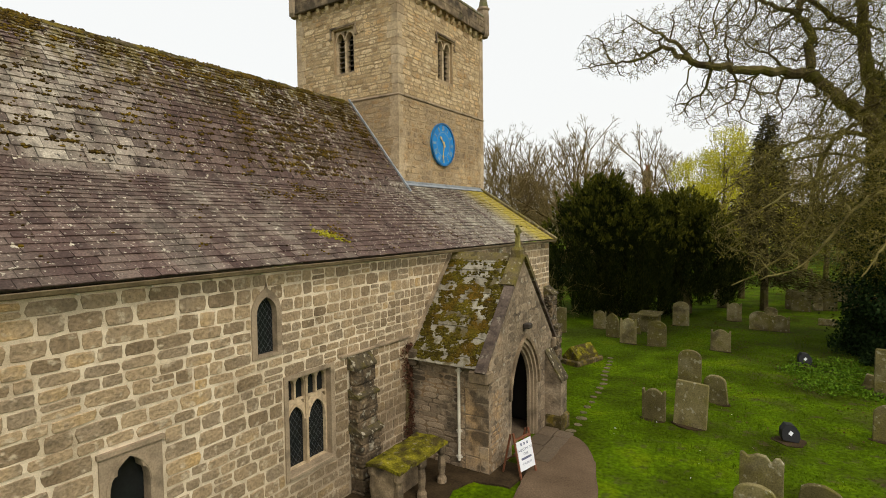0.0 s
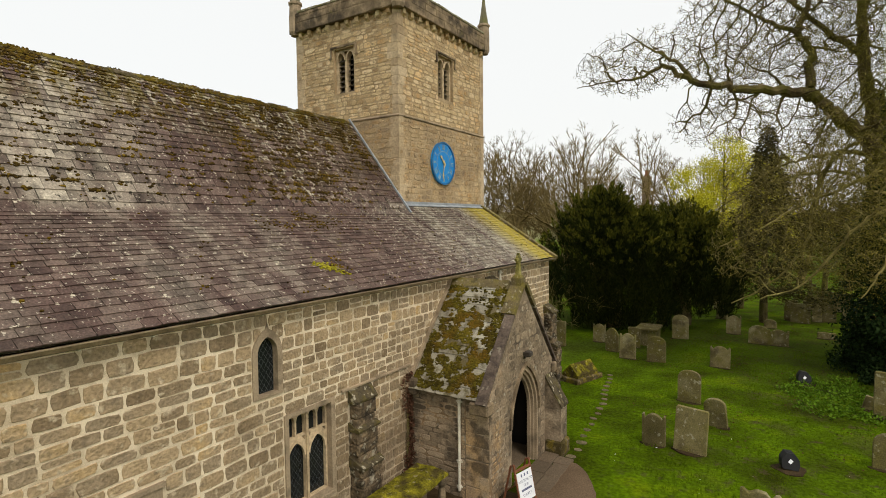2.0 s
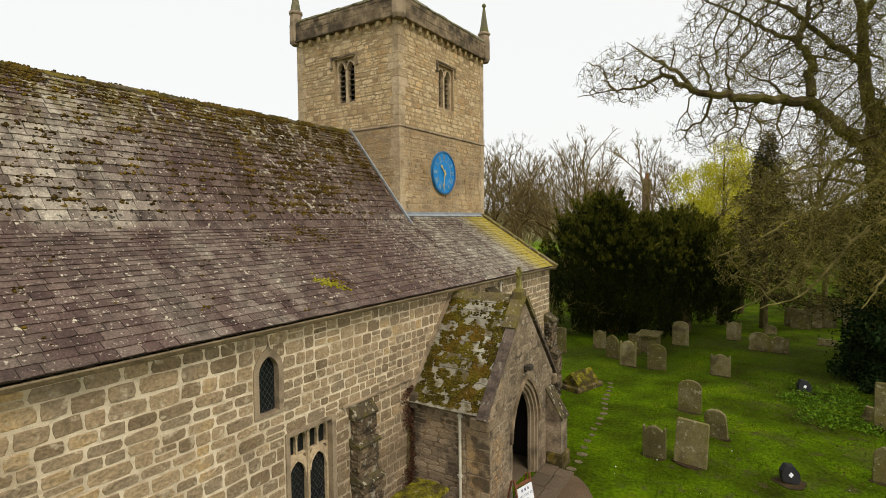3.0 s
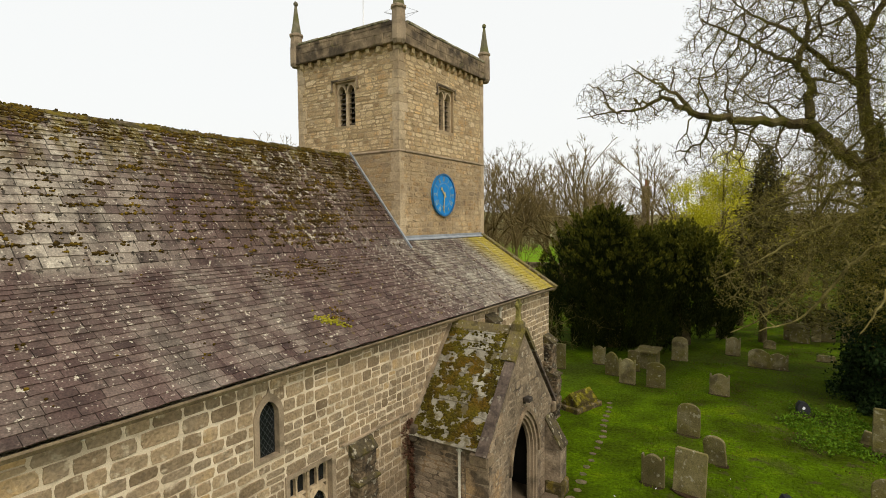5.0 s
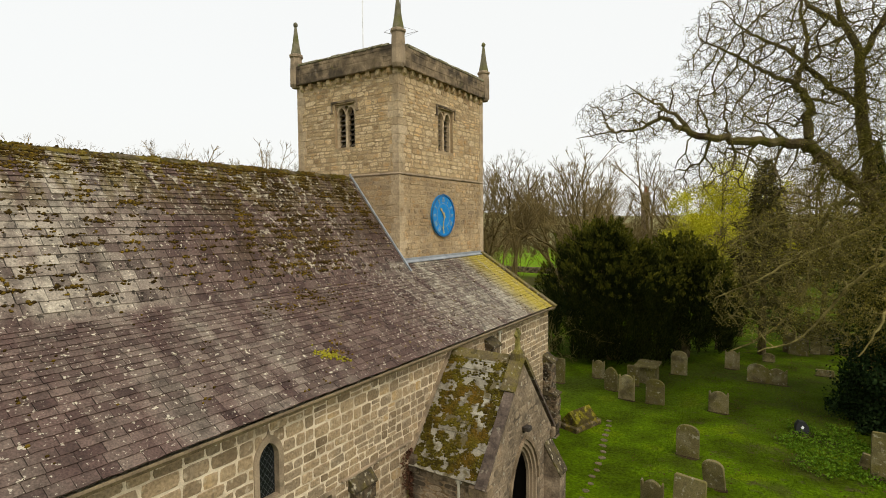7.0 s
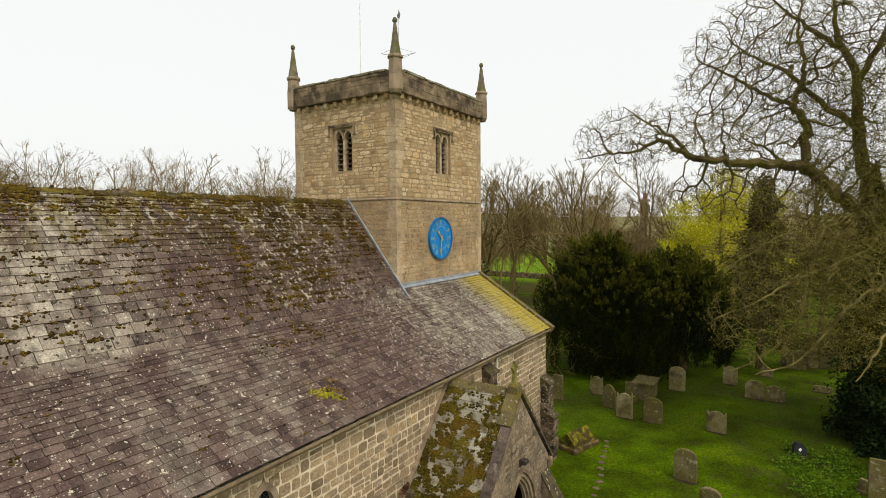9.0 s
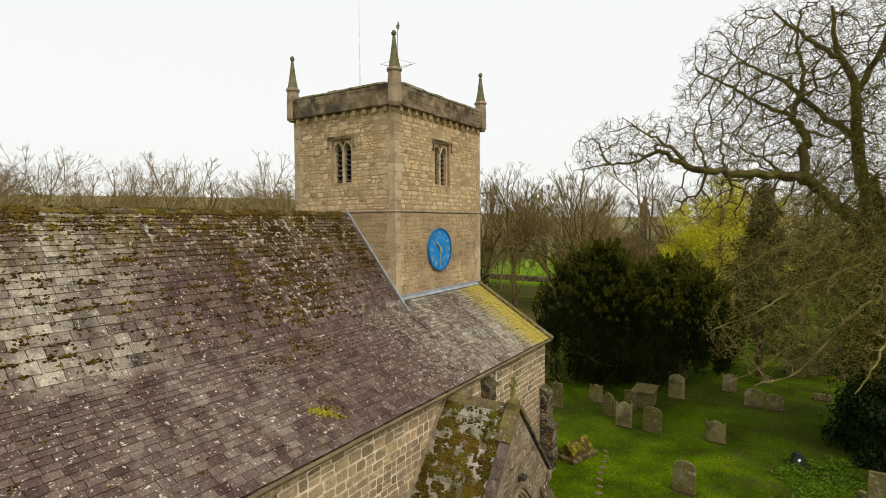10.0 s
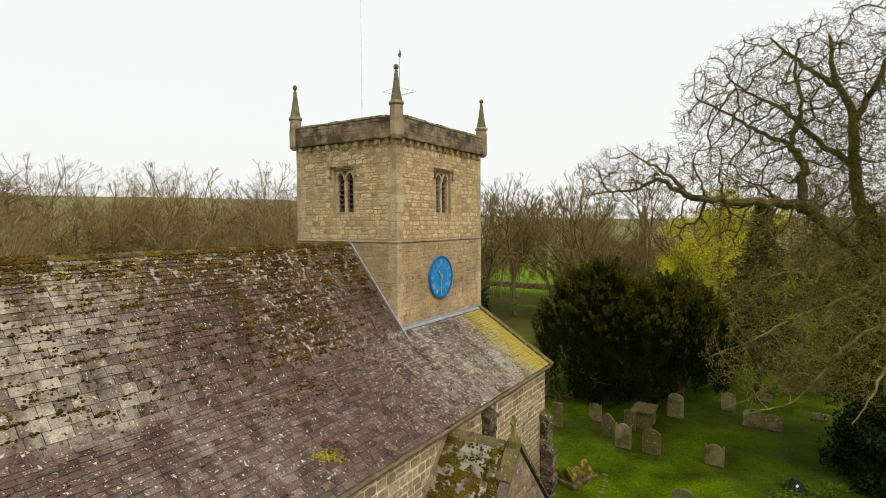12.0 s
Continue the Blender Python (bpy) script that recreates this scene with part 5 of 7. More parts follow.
# ---- trees ----
def branches(rng, start, way, length, radius, level, out, wander=0.25, up=0.15, kids=(5, 8), angle=(0.5, 1.1), shrink=(0.45, 0.7), tips=None):
    """Grow polylines of (points, radii) into out; tips collects twig ends."""
    n = 2 if level == 0 else max(3, int(3 + level * 1.5))
    p, d = Vector(start), Vector(way).normalized()
    pts, rad = [p.copy()], [radius]
    for i in range(n):
        d = (d + Vector((rng.gauss(0, wander), rng.gauss(0, wander), rng.gauss(0, wander) + up * 0.3))).normalized()
        p = p + d * (length / n)
        pts.append(p.copy())
        rad.append(radius * (1 - 0.75 * (i + 1) / n))
    out.append((pts, rad, level))
    if tips is not None and level <= 1:
        tips += pts[1:]
    if level == 0:
        return
    for k in range(rng.randint(*kids)):
        f = rng.uniform(0.2, 1.0)
        i = min(n - 1, int(f * n))
        q = pts[i].lerp(pts[i + 1], f * n - i)
        axis = (pts[i + 1] - pts[i]).normalized()
        side = axis.orthogonal().normalized()
        side.rotate(Matrix.Rotation(rng.uniform(0, 2 * math.pi), 3, axis))
        a = rng.uniform(*angle)
        w = axis * math.cos(a) + side * math.sin(a)
        branches(rng, q, w, length * rng.uniform(*shrink) * (1.1 - 0.35 * f), rad[i] * rng.uniform(0.45, 0.65), level - 1, out, wander, up, kids, angle, shrink, tips)


def skin(polys, thin=0.0, far=False):
    """Tubes round polylines, as vertex and face lists; far twigs are ribbons."""
    vs, fs = [], []
    for pts, rad, level in polys:
        sides = (5 if level >= 5 else (3 if level >= 3 else 2)) if far else (8 if level >= 4 else (5 if level >= 2 else 3))
        last = keep = None
        for i, p in enumerate(pts):
            d = (pts[min(i + 1, len(pts) - 1)] - pts[max(i - 1, 0)]).normalized()
            a = d.orthogonal() if keep is None else keep - d * keep.dot(d)
            a = (a if a.length > 1e-4 else d.orthogonal()).normalized()
            keep = a
            b = d.cross(a)
            r = max(rad[i], thin)
            base = len(vs)
            for k in range(sides):
                t = 2 * math.pi * k / sides
                vs.append(p + r * (math.cos(t) * a + math.sin(t) * b))
            if last is not None:
                for k in range(sides if sides > 2 else 1):
                    fs.append((last + k, last + (k + 1) % sides, base + (k + 1) % sides, base + k))
            last = base
    return vs, fs


def leaf_quads(centres, size, rng, stretch=1.0, ways=None, wide=0.5):
    """Small diamond leaves at the centres."""
    c = np.asarray(centres, dtype=np.float32)
    n = len(c)
    a = rng.normal(size=(n, 3)) if ways is None else np.asarray(ways) + rng.normal(size=(n, 3)) * 0.35
    a /= np.linalg.norm(a, axis=1, keepdims=True)
    b = np.cross(a, rng.normal(size=(n, 3)))
    b /= np.linalg.norm(b, axis=1, keepdims=True) + 1e-9
    s = (size * rng.uniform(0.6, 1.4, size=(n, 1)))
    return np.stack([c - a * s * stretch, c + b * s * wide, c + a * s * stretch, c - b * s * wide], axis=1).reshape(-1, 3)


def join_trees(name, kinds, spots, material, label, category, rng):
    """One mesh of many trees: kinds are (verts, faces) arrays; spots are (x, y, z, scale, turn)."""
    allv, allf, base = [], [], 0
    for x, y, z, s, turn in spots:
        v, f = kinds[rng.randrange(len(kinds))]
        c, q = math.cos(turn), math.sin(turn)
        m = np.array([[c, -q, 0], [q, c, 0], [0, 0, 1]]) * s
        allv.append(v @ m.T + np.array([x, y, z]))
        allf.append(f + base)
        base += len(v)
    vs = np.concatenate(allv).astype(np.float32)
    fs = np.concatenate(allf).astype(np.int32)
    me = bpy.data.meshes.new(name)
    me.vertices.add(len(vs))
    me.vertices.foreach_set("co", vs.ravel())
    me.loops.add(fs.size)
    me.loops.foreach_set("vertex_index", fs.ravel())
    me.polygons.add(len(fs))
    me.polygons.foreach_set("loop_start", np.arange(0, fs.size, 4, dtype=np.int32))
    me.materials.append(material)
    me.update(calc_edges=True)
    return tagged(new(name, me), label, category, kind="stuff")


def fork_tree(seed, height, depth=6, spread=0.42, thin=0.011, stems=1, bole=0.3, girth=0.2):
    """A bare tree that forks upwards into a rounded crown of fine twigs."""
    rng = random.Random(seed)
    out = []

    def grow(p, d, length, r, k):
        n = 3 if k >= 4 else (2 if k >= 2 else 1)
        pts, rad = [p.copy()], [r]
        for i in range(n):
            d = (d + Vector((rng.gauss(0, 0.11), rng.gauss(0, 0.11), rng.gauss(0.06, 0.1)))).normalized()
            p = p + d * (length / n)
            pts.append(p.copy())
            rad.append(r * (1 - 0.3 * (i + 1) / n))
        out.append((pts, rad, k))
        if k == 0:
            for _ in range(2):
                q = pts[0].lerp(pts[-1], rng.uniform(0.2, 0.9))
                w = (d + Vector((rng.gauss(0, 0.55), rng.gauss(0, 0.55), rng.gauss(0.1, 0.45)))).normalized()
                out.append(([q, q + w * length * rng.uniform(0.5, 0.9)], [r * 0.7, r * 0.4], 0))
            return
        heads = rng.choice((2, 3, 3) if k < 3 else (2, 2, 3)) + (1 if k == depth else 0)
        around = rng.uniform(0, 6.3)
        for h in range(heads):
            axis = d.orthogonal().normalized()
            axis.rotate(Matrix.Rotation(around + h * 6.283 / heads + rng.gauss(0, 0.4), 3, d))
            a = abs(rng.gauss(spread, 0.16)) * (0.45 if h == 0 else 1.0)
            grow(p, (d * math.cos(a) + axis * math.sin(a)), length * rng.uniform(0.6, 0.86) * (0.72 if k == 1 else 1.0), r * (0.72 if h == 0 else 0.58), k - 1)
        if k < depth:
            for q in pts[1:-1] if k > 2 else pts[:1]:
                axis = d.orthogonal().normalized()
                axis.rotate(Matrix.Rotation(rng.uniform(0, 6.3), 3, d))
                grow(q, (d * 0.6 + axis * 0.8).normalized(), length * rng.uniform(0.45, 0.75), r * 0.4, max(0, k - 2))

    for _ in range(stems):
        lean = 0.05 if stems == 1 else 0.22
        at = Vector((0, 0, -0.2)) if stems == 1 else Vector((rng.uniform(-1.2, 1.2), rng.uniform(-1.2, 1.2), -0.2))
        grow(at, Vector((rng.gauss(0, lean), rng.gauss(0, lean), 1)).normalized(), height * bole, girth, depth)
    top = max(p.z for pts, _, _ in out for p in pts)
    f = height / top
    out = [([p * f for p in pts], rad, k) for pts, rad, k in out]
    v, q = skin(out, thin, True)
    return np.array([tuple(p) for p in v]), np.array(q)


def build_woods():
    rng = random.Random(5)
    kinds = [fork_tree(s, 16.0, 6, 0.44 + 0.04 * (s % 3), 0.008, 1, 0.32) for s in range(8)]
    spots = []
    for k in range(104):
        a = radians(rng.uniform(-12, 33) if k % 10 < 4 else rng.uniform(33, 76))
        d = rng.uniform(58, 112) if a > radians(33) else rng.uniform(72, 118)
        if radians(7.6) < a < radians(14.4):
            continue
        if radians(19.4) < a < radians(24.2):
            d = rng.uniform(152, 175)
        x, y = 8 - d * math.sin(a), d * math.cos(a)
        tall = rng.uniform(0.72, 1.12) * (0.60 + min(d, 120) * 0.0056) * (1.12 if a > radians(33) else 0.95)
        spots.append((x, y, ground_z(x, y), tall, rng.uniform(0, 6.3)))
    join_trees("bare_woodland", kinds, spots, M_FARBARK, "far belt of bare brown spring trees", "woodland", rng)
    slim = [fork_tree(40 + s, 9.0, 4, 0.3, 0.012, 3, 0.36, 0.045) for s in range(6)]
    spots = []
    for k in range(360):
        left = k % 3 < 1
        a = radians(rng.uniform(33, 78) if left else rng.uniform(-14, 33))
        d = rng.uniform(44, 92) if left else rng.uniform(66, 112)
        if radians(19.6) < a < radians(24.0) or (a < radians(7) and d < 84):
            continue
        x, y = 8 - d * math.sin(a), d * math.cos(a)
        spots.append((x, y, ground_z(x, y), rng.uniform(0.7, 1.2) * (0.75 + d * 0.0055 if left else 0.95), rng.uniform(0, 6.3)))
    join_trees("woodland_thicket", slim, spots, M_THICKET, "brown tangle of slim young stems below the bare trees", "thicket", rng)


build_woods()

# single bare trees that stand out against the sky
for k, (x, y, h, wide) in enumerate(((-9.3, 60.0, 18.8, 0.5), (-12.9, 61.5, 16.2, 0.58), (-15.3, 66.0, 15.6, 0.56), (-19.0, 60.0, 18.2, 0.6), (-21.8, 57.5, 16.8, 0.58), (-25.0, 60.0, 17.6, 0.58), (-29.0, 62.0, 18.0, 0.46), (-6.0, 78.0, 20.5, 0.4), (-10.6, 74.0, 15.0, 0.4), (1.2, 66.0, 17.0, 0.45), (5.0, 72.0, 18.0, 0.45), (10.5, 68.0, 18.0, 0.45))):
    t = thing("bare_tree", "tall bare ash tree with fine brown twigs", "tree", group="bare trees", at=(x, y, ground_z(x, y)))
    v, f = fork_tree(90 + k, h, 6, wide * 0.9, 0.009, 1, 0.33, 0.3)
    arrays("crown", [tuple(p) for p in v], [tuple(q) for q in f.tolist()], M_MIDBARK, t)
    put("trunk", tube(bmesh.new(), [(0, 0, -0.3), (0.02, 0, 1.2), (0, 0.02, 2.6)], [0.42, 0.33, 0.29], 8), M_BARK, t)


def yew(seed, x, y, dome, count, label, skirt=0.3):
    """dome: (centre x, y, radius x, radius y, height) lobes. Upright plumes of dark needles."""
    rng = np.random.default_rng(seed)
    t = thing("yew_tree", label, "tree", group="yews", at=(x, y, ground_z(x, y)))
    pts, ways, tops, tways = [], [], [], []
    for cx, cy, rx, ry, h in dome:
        for _ in range(count):
            a, r = rng.uniform(0, 6.283), math.sqrt(rng.uniform(0, 1))
            z = skirt + (h - skirt) * rng.uniform(0.0, 1.0) ** 0.8
            reach = math.sqrt(max(0.0, 1 - (max(0.0, z - h * 0.4) / (h * 0.6)) ** 2)) * (0.86 + 0.14 * min(1, z / (h * 0.3)))
            r = 0.55 + 0.45 * r if z < h * 0.8 else r
            px, py = cx + rx * reach * r * math.cos(a), cy + ry * reach * r * math.sin(a)
            n = 125
            ln, wd = rng.uniform(1.0, 2.3), rng.uniform(0.22, 0.42)
            f = rng.uniform(0, 1, size=n)
            ang = rng.uniform(0, 6.283, size=n)
            w = wd * np.sin(np.pi * (0.12 + 0.83 * f)) * rng.uniform(0.5, 1.0, size=n)
            out = np.array([math.cos(a), math.sin(a)]) * 0.35
            p = np.stack([px + w * np.cos(ang) + out[0] * f * ln, py + w * np.sin(ang) + out[1] * f * ln, z - ln * 0.6 + f * ln], axis=1)
            d = np.stack([np.cos(ang) * 0.45 + out[0], np.sin(ang) * 0.45 + out[1], np.full(n, 0.85)], axis=1)
            keep = p[:, 2] > skirt * 0.8
            # Only upper plume ends take the paler tips: top light painted by material.
            high = keep & (f > 1.08 - 0.46 * z / h) & (z > h * 0.5)
            pts.append(p[keep & ~high])
            ways.append(d[keep & ~high])
            tops.append(p[high])
            tways.append(d[high])
    quads("crown", leaf_quads(np.concatenate(pts), 0.06, rng, 2.3, np.concatenate(ways), 0.36), M_YEW, t)
    quads("new_growth", leaf_quads(np.concatenate(tops), 0.075, rng, 1.5, np.concatenate(tways), 0.5), M_YEWTIP, t, "yellow-green upper tips, lightened as if lit from above")
    put("trunk", tube(bmesh.new(), [(0, 0, -0.2), (0.1, 0, 1.2), (0.0, 0.1, 3.0), (0.1, 0, 5.0)], [0.6, 0.5, 0.4, 0.15]), M_BARK, t)
    return t


yew(1, -0.9, 35.8, [(-1.1, 0, 3.6, 3.0, 8.6), (1.5, -0.3, 2.6, 2.6, 7.5), (-0.2, -0.6, 2.2, 2.2, 8.9)], 300, "broad dark green yew tree with upright plumes of foliage")
yew(2, 3.0, 38.6, [(-0.6, 0, 2.5, 2.6, 7.9), (1.0, -0.6, 2.2, 2.2, 7.0)], 300, "dark yew tree beyond the graves, bare beneath", 1.3)


def smooth_line(line, per=5):
    """A curve through the points."""
    p = [Vector(q) for q in line]
    p = [p[0] * 2 - p[1]] + p + [p[-1] * 2 - p[-2]]
    out = []
    for i in range(1, len(p) - 2):
        for k in range(per):
            f = k / per
            out.append(0.5 * (2 * p[i] + (p[i + 1] - p[i - 1]) * f + (2 * p[i - 1] - 5 * p[i] + 4 * p[i + 1] - p[i + 2]) * f * f + (3 * p[i] - p[i - 1] - 3 * p[i + 1] + p[i + 2]) * f ** 3))
    return out + [p[-2]]


def colonise(seeds, caps, goals, step, kill, reach, nr, sag=0.0, crook=0.35, rounds=80, tip=0.0065):
    """Branches grow from the seeds towards the goals. Returns polylines with radii, and the twig ends."""
    nodes = [np.array(tuple(s)) for s in seeds]
    ways = [np.zeros(3) for _ in seeds]
    parent, kids = [-1] * len(seeds), [0] * len(seeds)
    root = list(range(len(seeds)))
    first = np.array(nodes)
    near = np.zeros(len(goals), dtype=int)
    dist = np.full(len(goals), 1e9)
    for a in range(0, len(goals), 500):
        d = np.linalg.norm(goals[a:a + 500, None] - first[None], axis=2)
        near[a:a + 500], dist[a:a + 500] = d.argmin(1), d.min(1)
    for _ in range(rounds):
        live = np.nonzero((dist < reach) & (dist > kill))[0]
        if not len(live):
            break
        pull = {}
        for g in live:
            v = goals[g] - nodes[near[g]]
            pull.setdefault(int(near[g]), []).append(v / (np.linalg.norm(v) + 1e-9))
        fresh = []
        for k, vs in pull.items():
            if kids[k] > (3 if parent[k] >= 0 else 1):
                continue
            w = np.mean(vs, axis=0) + ways[k] * 0.35 + nr.normal(size=3) * crook
            w[2] -= sag
            w /= np.linalg.norm(w) + 1e-9
            fresh.append(len(nodes))
            nodes.append(nodes[k] + w * step * nr.uniform(0.7, 1.3))
            ways.append(w)
            parent.append(k)
            kids.append(0)
            root.append(root[k])
            kids[k] += 1
        if not fresh:
            break
        block = np.array([nodes[k] for k in fresh])
        for a in range(0, len(goals), 1000):
            d = np.linalg.norm(goals[a:a + 1000, None] - block[None], axis=2)
            m, q = d.min(1), d.argmin(1)
            better = m < dist[a:a + 1000]
            near[a:a + 1000][better] = np.array(fresh)[q[better]]
            dist[a:a + 1000][better] = m[better]
    n = len(nodes)
    area = np.zeros(n)
    for k in range(n - 1, -1, -1):
        if kids[k] == 0:
            area[k] += tip ** 2.1
        if parent[k] >= 0:
            area[parent[k]] += area[k]
    rad = [float(min(max(tip, area[k] ** (1 / 2.1)), caps[root[k]] * 0.75)) for k in range(n)]
    main = {}
    for k in range(len(seeds), n):
        p = parent[k]
        if p not in main or area[k] > area[main[p]]:
            main[p] = k
    polys, tips = [], []
    for k in range(len(seeds), n):
        p = parent[k]
        if p >= len(seeds) and main[p] == k:
            continue
        chain, c = [p, k], k
        while c in main:
            c = main[c]
            chain.append(c)
        rr = [rad[k]] + [rad[q] for q in chain[1:]]
        polys.append(([Vector(nodes[q]) for q in chain], rr, 2 if rad[k] > 0.03 else 1))
        tips.append(Vector(nodes[c]))
    return polys, tips, [(Vector(nodes[k]), rad[k]) for k in range(len(seeds), n)]


def cloud_of(nr, lobes, count):
    """Goals spread through ellipsoids (x, y, z, rx, ry, rz, share), thicker towards the skin."""
    out = []
    for x, y, z, rx, ry, rz, share in lobes:
        d = nr.normal(size=(int(count * share), 3))
        d /= np.linalg.norm(d, axis=1, keepdims=True)
        out.append(d * nr.uniform(0.04, 1.0, size=(len(d), 1)) ** 0.42 * np.array([rx, ry, rz]) + np.array([x, y, z]))
    return np.concatenate(out)


def twigs(rng, ends, many, length, polys):
    for p in ends:
        for _ in range(many):
            w = Vector((rng.gauss(0, 1), rng.gauss(0, 1), rng.gauss(0.2, 1))).normalized() * length * rng.uniform(0.5, 1.2)
            polys.append(([p, p + w], [0.008, 0.004], 0))


def build_oak():
    rng, nr = random.Random(11), np.random.default_rng(11)
    t = thing("oak_tree", "large bare oak tree with spreading mossy limbs and opening buds", "tree")
    high = (
        (((12.5, 29.6, -0.2), (12.4, 29.6, 3.5), (12.2, 29.5, 7.5), (11.8, 29.4, 10.8), (11.3, 29.3, 13.4), (11.15, 29.3, 16.2), (10.5, 29.3, 18.0), (10.2, 29.2, 20.0)), 0.55, 0.06),
        (((12.45, 29.5, 8.4), (11.6, 28.7, 10.0), (10.6, 28.1, 11.2), (9.95, 27.85, 11.85), (9.42, 27.8, 12.6), (9.35, 28.0, 14.3), (8.95, 28.0, 15.1), (9.1, 28.1, 16.0), (9.3, 28.3, 16.9), (9.0, 28.5, 18.3), (9.1, 28.6, 19.8)), 0.36, 0.04),
        (((9.6, 27.85, 12.3), (9.2, 27.7, 12.5), (8.29, 27.0, 12.56), (6.7, 25.6, 12.62), (5.53, 24.7, 12.78), (4.71, 24.3, 13.19), (4.08, 24.1, 13.56), (3.24, 23.8, 13.16), (2.17, 23.4, 13.08), (0.95, 22.6, 12.78)), 0.27, 0.014),
        (((5.3, 24.6, 12.85), (4.6, 24.2, 13.7), (3.64, 24.0, 14.31), (2.81, 23.6, 15.07)), 0.11, 0.014),
        (((2.3, 23.45, 13.08), (2.0, 23.3, 13.5), (1.88, 23.2, 13.96), (1.3, 22.9, 14.3)), 0.06, 0.012),
        (((6.6, 25.5, 12.66), (6.4, 25.0, 13.7), (6.5, 24.8, 14.3), (6.39, 24.6, 14.83)), 0.06, 0.015),
        (((5.9, 25.0, 12.75), (5.7, 24.6, 13.5), (5.5, 24.3, 14.3), (5.9, 24.2, 15.0)), 0.06, 0.015),
        (((8.6, 27.2, 12.5), (8.0, 26.6, 13.2), (7.3, 26.2, 13.5), (6.8, 25.9, 14.2)), 0.07, 0.02),
        (((8.95, 28.0, 15.1), (8.1, 27.6, 15.5), (7.1, 27.3, 16.2), (6.0, 27.0, 16.9), (5.2, 26.8, 17.4)), 0.12, 0.03),
        (((11.25, 29.3, 14.2), (9.9, 29.0, 15.3), (8.5, 28.9, 16.9), (7.4, 28.7, 17.6), (6.3, 28.5, 18.6)), 0.16, 0.03),
        (((10.6, 29.3, 17.7), (9.4, 29.1, 18.7), (8.7, 29.1, 19.4), (8.0, 29.0, 20.2)), 0.13, 0.04),
        (((12.3, 29.5, 9.3), (13.2, 28.8, 11.5), (13.6, 28.4, 14.5), (13.0, 28.2, 17.2), (13.2, 28.0, 19.5)), 0.3, 0.05),
        (((11.15, 29.3, 15.9), (11.9, 28.9, 17.6), (12.4, 28.5, 19.2), (12.2, 28.2, 20.6)), 0.16, 0.04),
    )
    low = tuple((line, r * 0.8, 0.025) for line, r in (
        (((12.3, 29.4, 9.6), (10.8, 28.5, 10.0), (10.1, 28.2, 9.3), (9.6, 27.8, 7.6), (9.5, 27.5, 6.3), (8.7, 27.2, 4.9), (7.8, 26.8, 4.1), (6.7, 26.5, 3.4)), 0.15),
        (((12.1, 29.3, 10.2), (11.4, 28.5, 10.5), (10.4, 28.0, 9.9), (9.4, 27.5, 9.7), (8.4, 27.0, 9.4), (7.6, 26.5, 8.8), (6.6, 26.0, 8.1)), 0.12),
        (((12.5, 29.4, 8.6), (12.0, 28.2, 9.4), (11.4, 27.6, 8.8), (10.0, 27.0, 8.1), (9.0, 26.5, 7.6), (7.7, 26.0, 6.7), (6.2, 25.5, 5.9)), 0.14),
        (((12.7, 29.5, 6.8), (12.0, 27.4, 7.4), (11.0, 26.6, 6.8), (10.0, 26.0, 5.4), (9.1, 25.5, 4.4), (7.8, 25.0, 3.9)), 0.12),
        (((12.6, 29.6, 8.0), (10.8, 30.4, 9.2), (9.0, 31.0, 9.2), (7.0, 31.6, 8.6), (5.6, 31.8, 7.6)), 0.12),
        (((12.8, 29.5, 5.0), (12.6, 27.6, 6.2), (12.2, 26.3, 6.2), (11.6, 25.2, 5.2), (11.0, 24.6, 4.2)), 0.11),
    ))
    crown = cloud_of(nr, ((8.3, 28.3, 16.6, 4.3, 3.2, 3.9, 0.44), (11.6, 28.6, 17.2, 4.2, 3.2, 3.9, 0.34), (3.3, 23.9, 13.8, 2.9, 1.3, 1.3, 0.2), (6.3, 25.2, 13.5, 1.6, 1.2, 1.2, 0.06), (6.3, 25.8, 11.3, 2.3, 1.2, 1.15, 0.085), (9.0, 27.2, 10.9, 1.6, 1.3, 1.2, 0.05), (9.2, 28.0, 13.0, 4.2, 2.4, 1.8, 0.09), (12.0, 28.6, 11.8, 2.6, 2.4, 3.0, 0.24)), 11500)
    under = cloud_of(nr, ((9.4, 27.0, 8.0, 2.9, 2.4, 2.5, 0.32), (11.4, 27.2, 7.6, 2.4, 2.4, 3.6, 0.30), (7.9, 26.3, 5.9, 2.3, 1.5, 1.8, 0.15), (7.8, 30.8, 8.8, 2.2, 2.0, 1.9, 0.09)), 4000)
    for name, lines, goals, sag, bark, size, reps, tw in (("trunk", high, crown, 0.0, M_BARK, 0.026, 4, 2), ("drooping_bough", low, under, 0.12, M_PALEBARK, 0.027, 4, 2)):
        polys, seeds, caps = [], [], []
        for line, r0, r1 in lines:
            fine = smooth_line(line)
            rad = [r0 + (r1 - r0) * (i / (len(fine) - 1)) ** 0.8 for i in range(len(fine))]
            for i in range(1, len(fine)):
                fine[i] = fine[i] + Vector((rng.gauss(0, 1), rng.gauss(0, 1), rng.gauss(0, 1))) * min(0.05, 0.015 + rad[i] * 0.3)
            polys.append((fine, rad, 4))
            for p, r in zip(fine[4:], rad[4:]):
                seeds.append(p)
                caps.append(r)
        few = goals[nr.permutation(len(goals))[:len(goals) // 12]]
        grown, ends, wood = colonise(seeds[::3], caps[::3], few, 0.3, 0.45, 6.0, nr, sag, 0.26, 60, 0.024)
        polys += [(p, r, 3) for p, r, k in grown]
        seeds += [p for p, r in wood]
        caps += [r for p, r in wood]
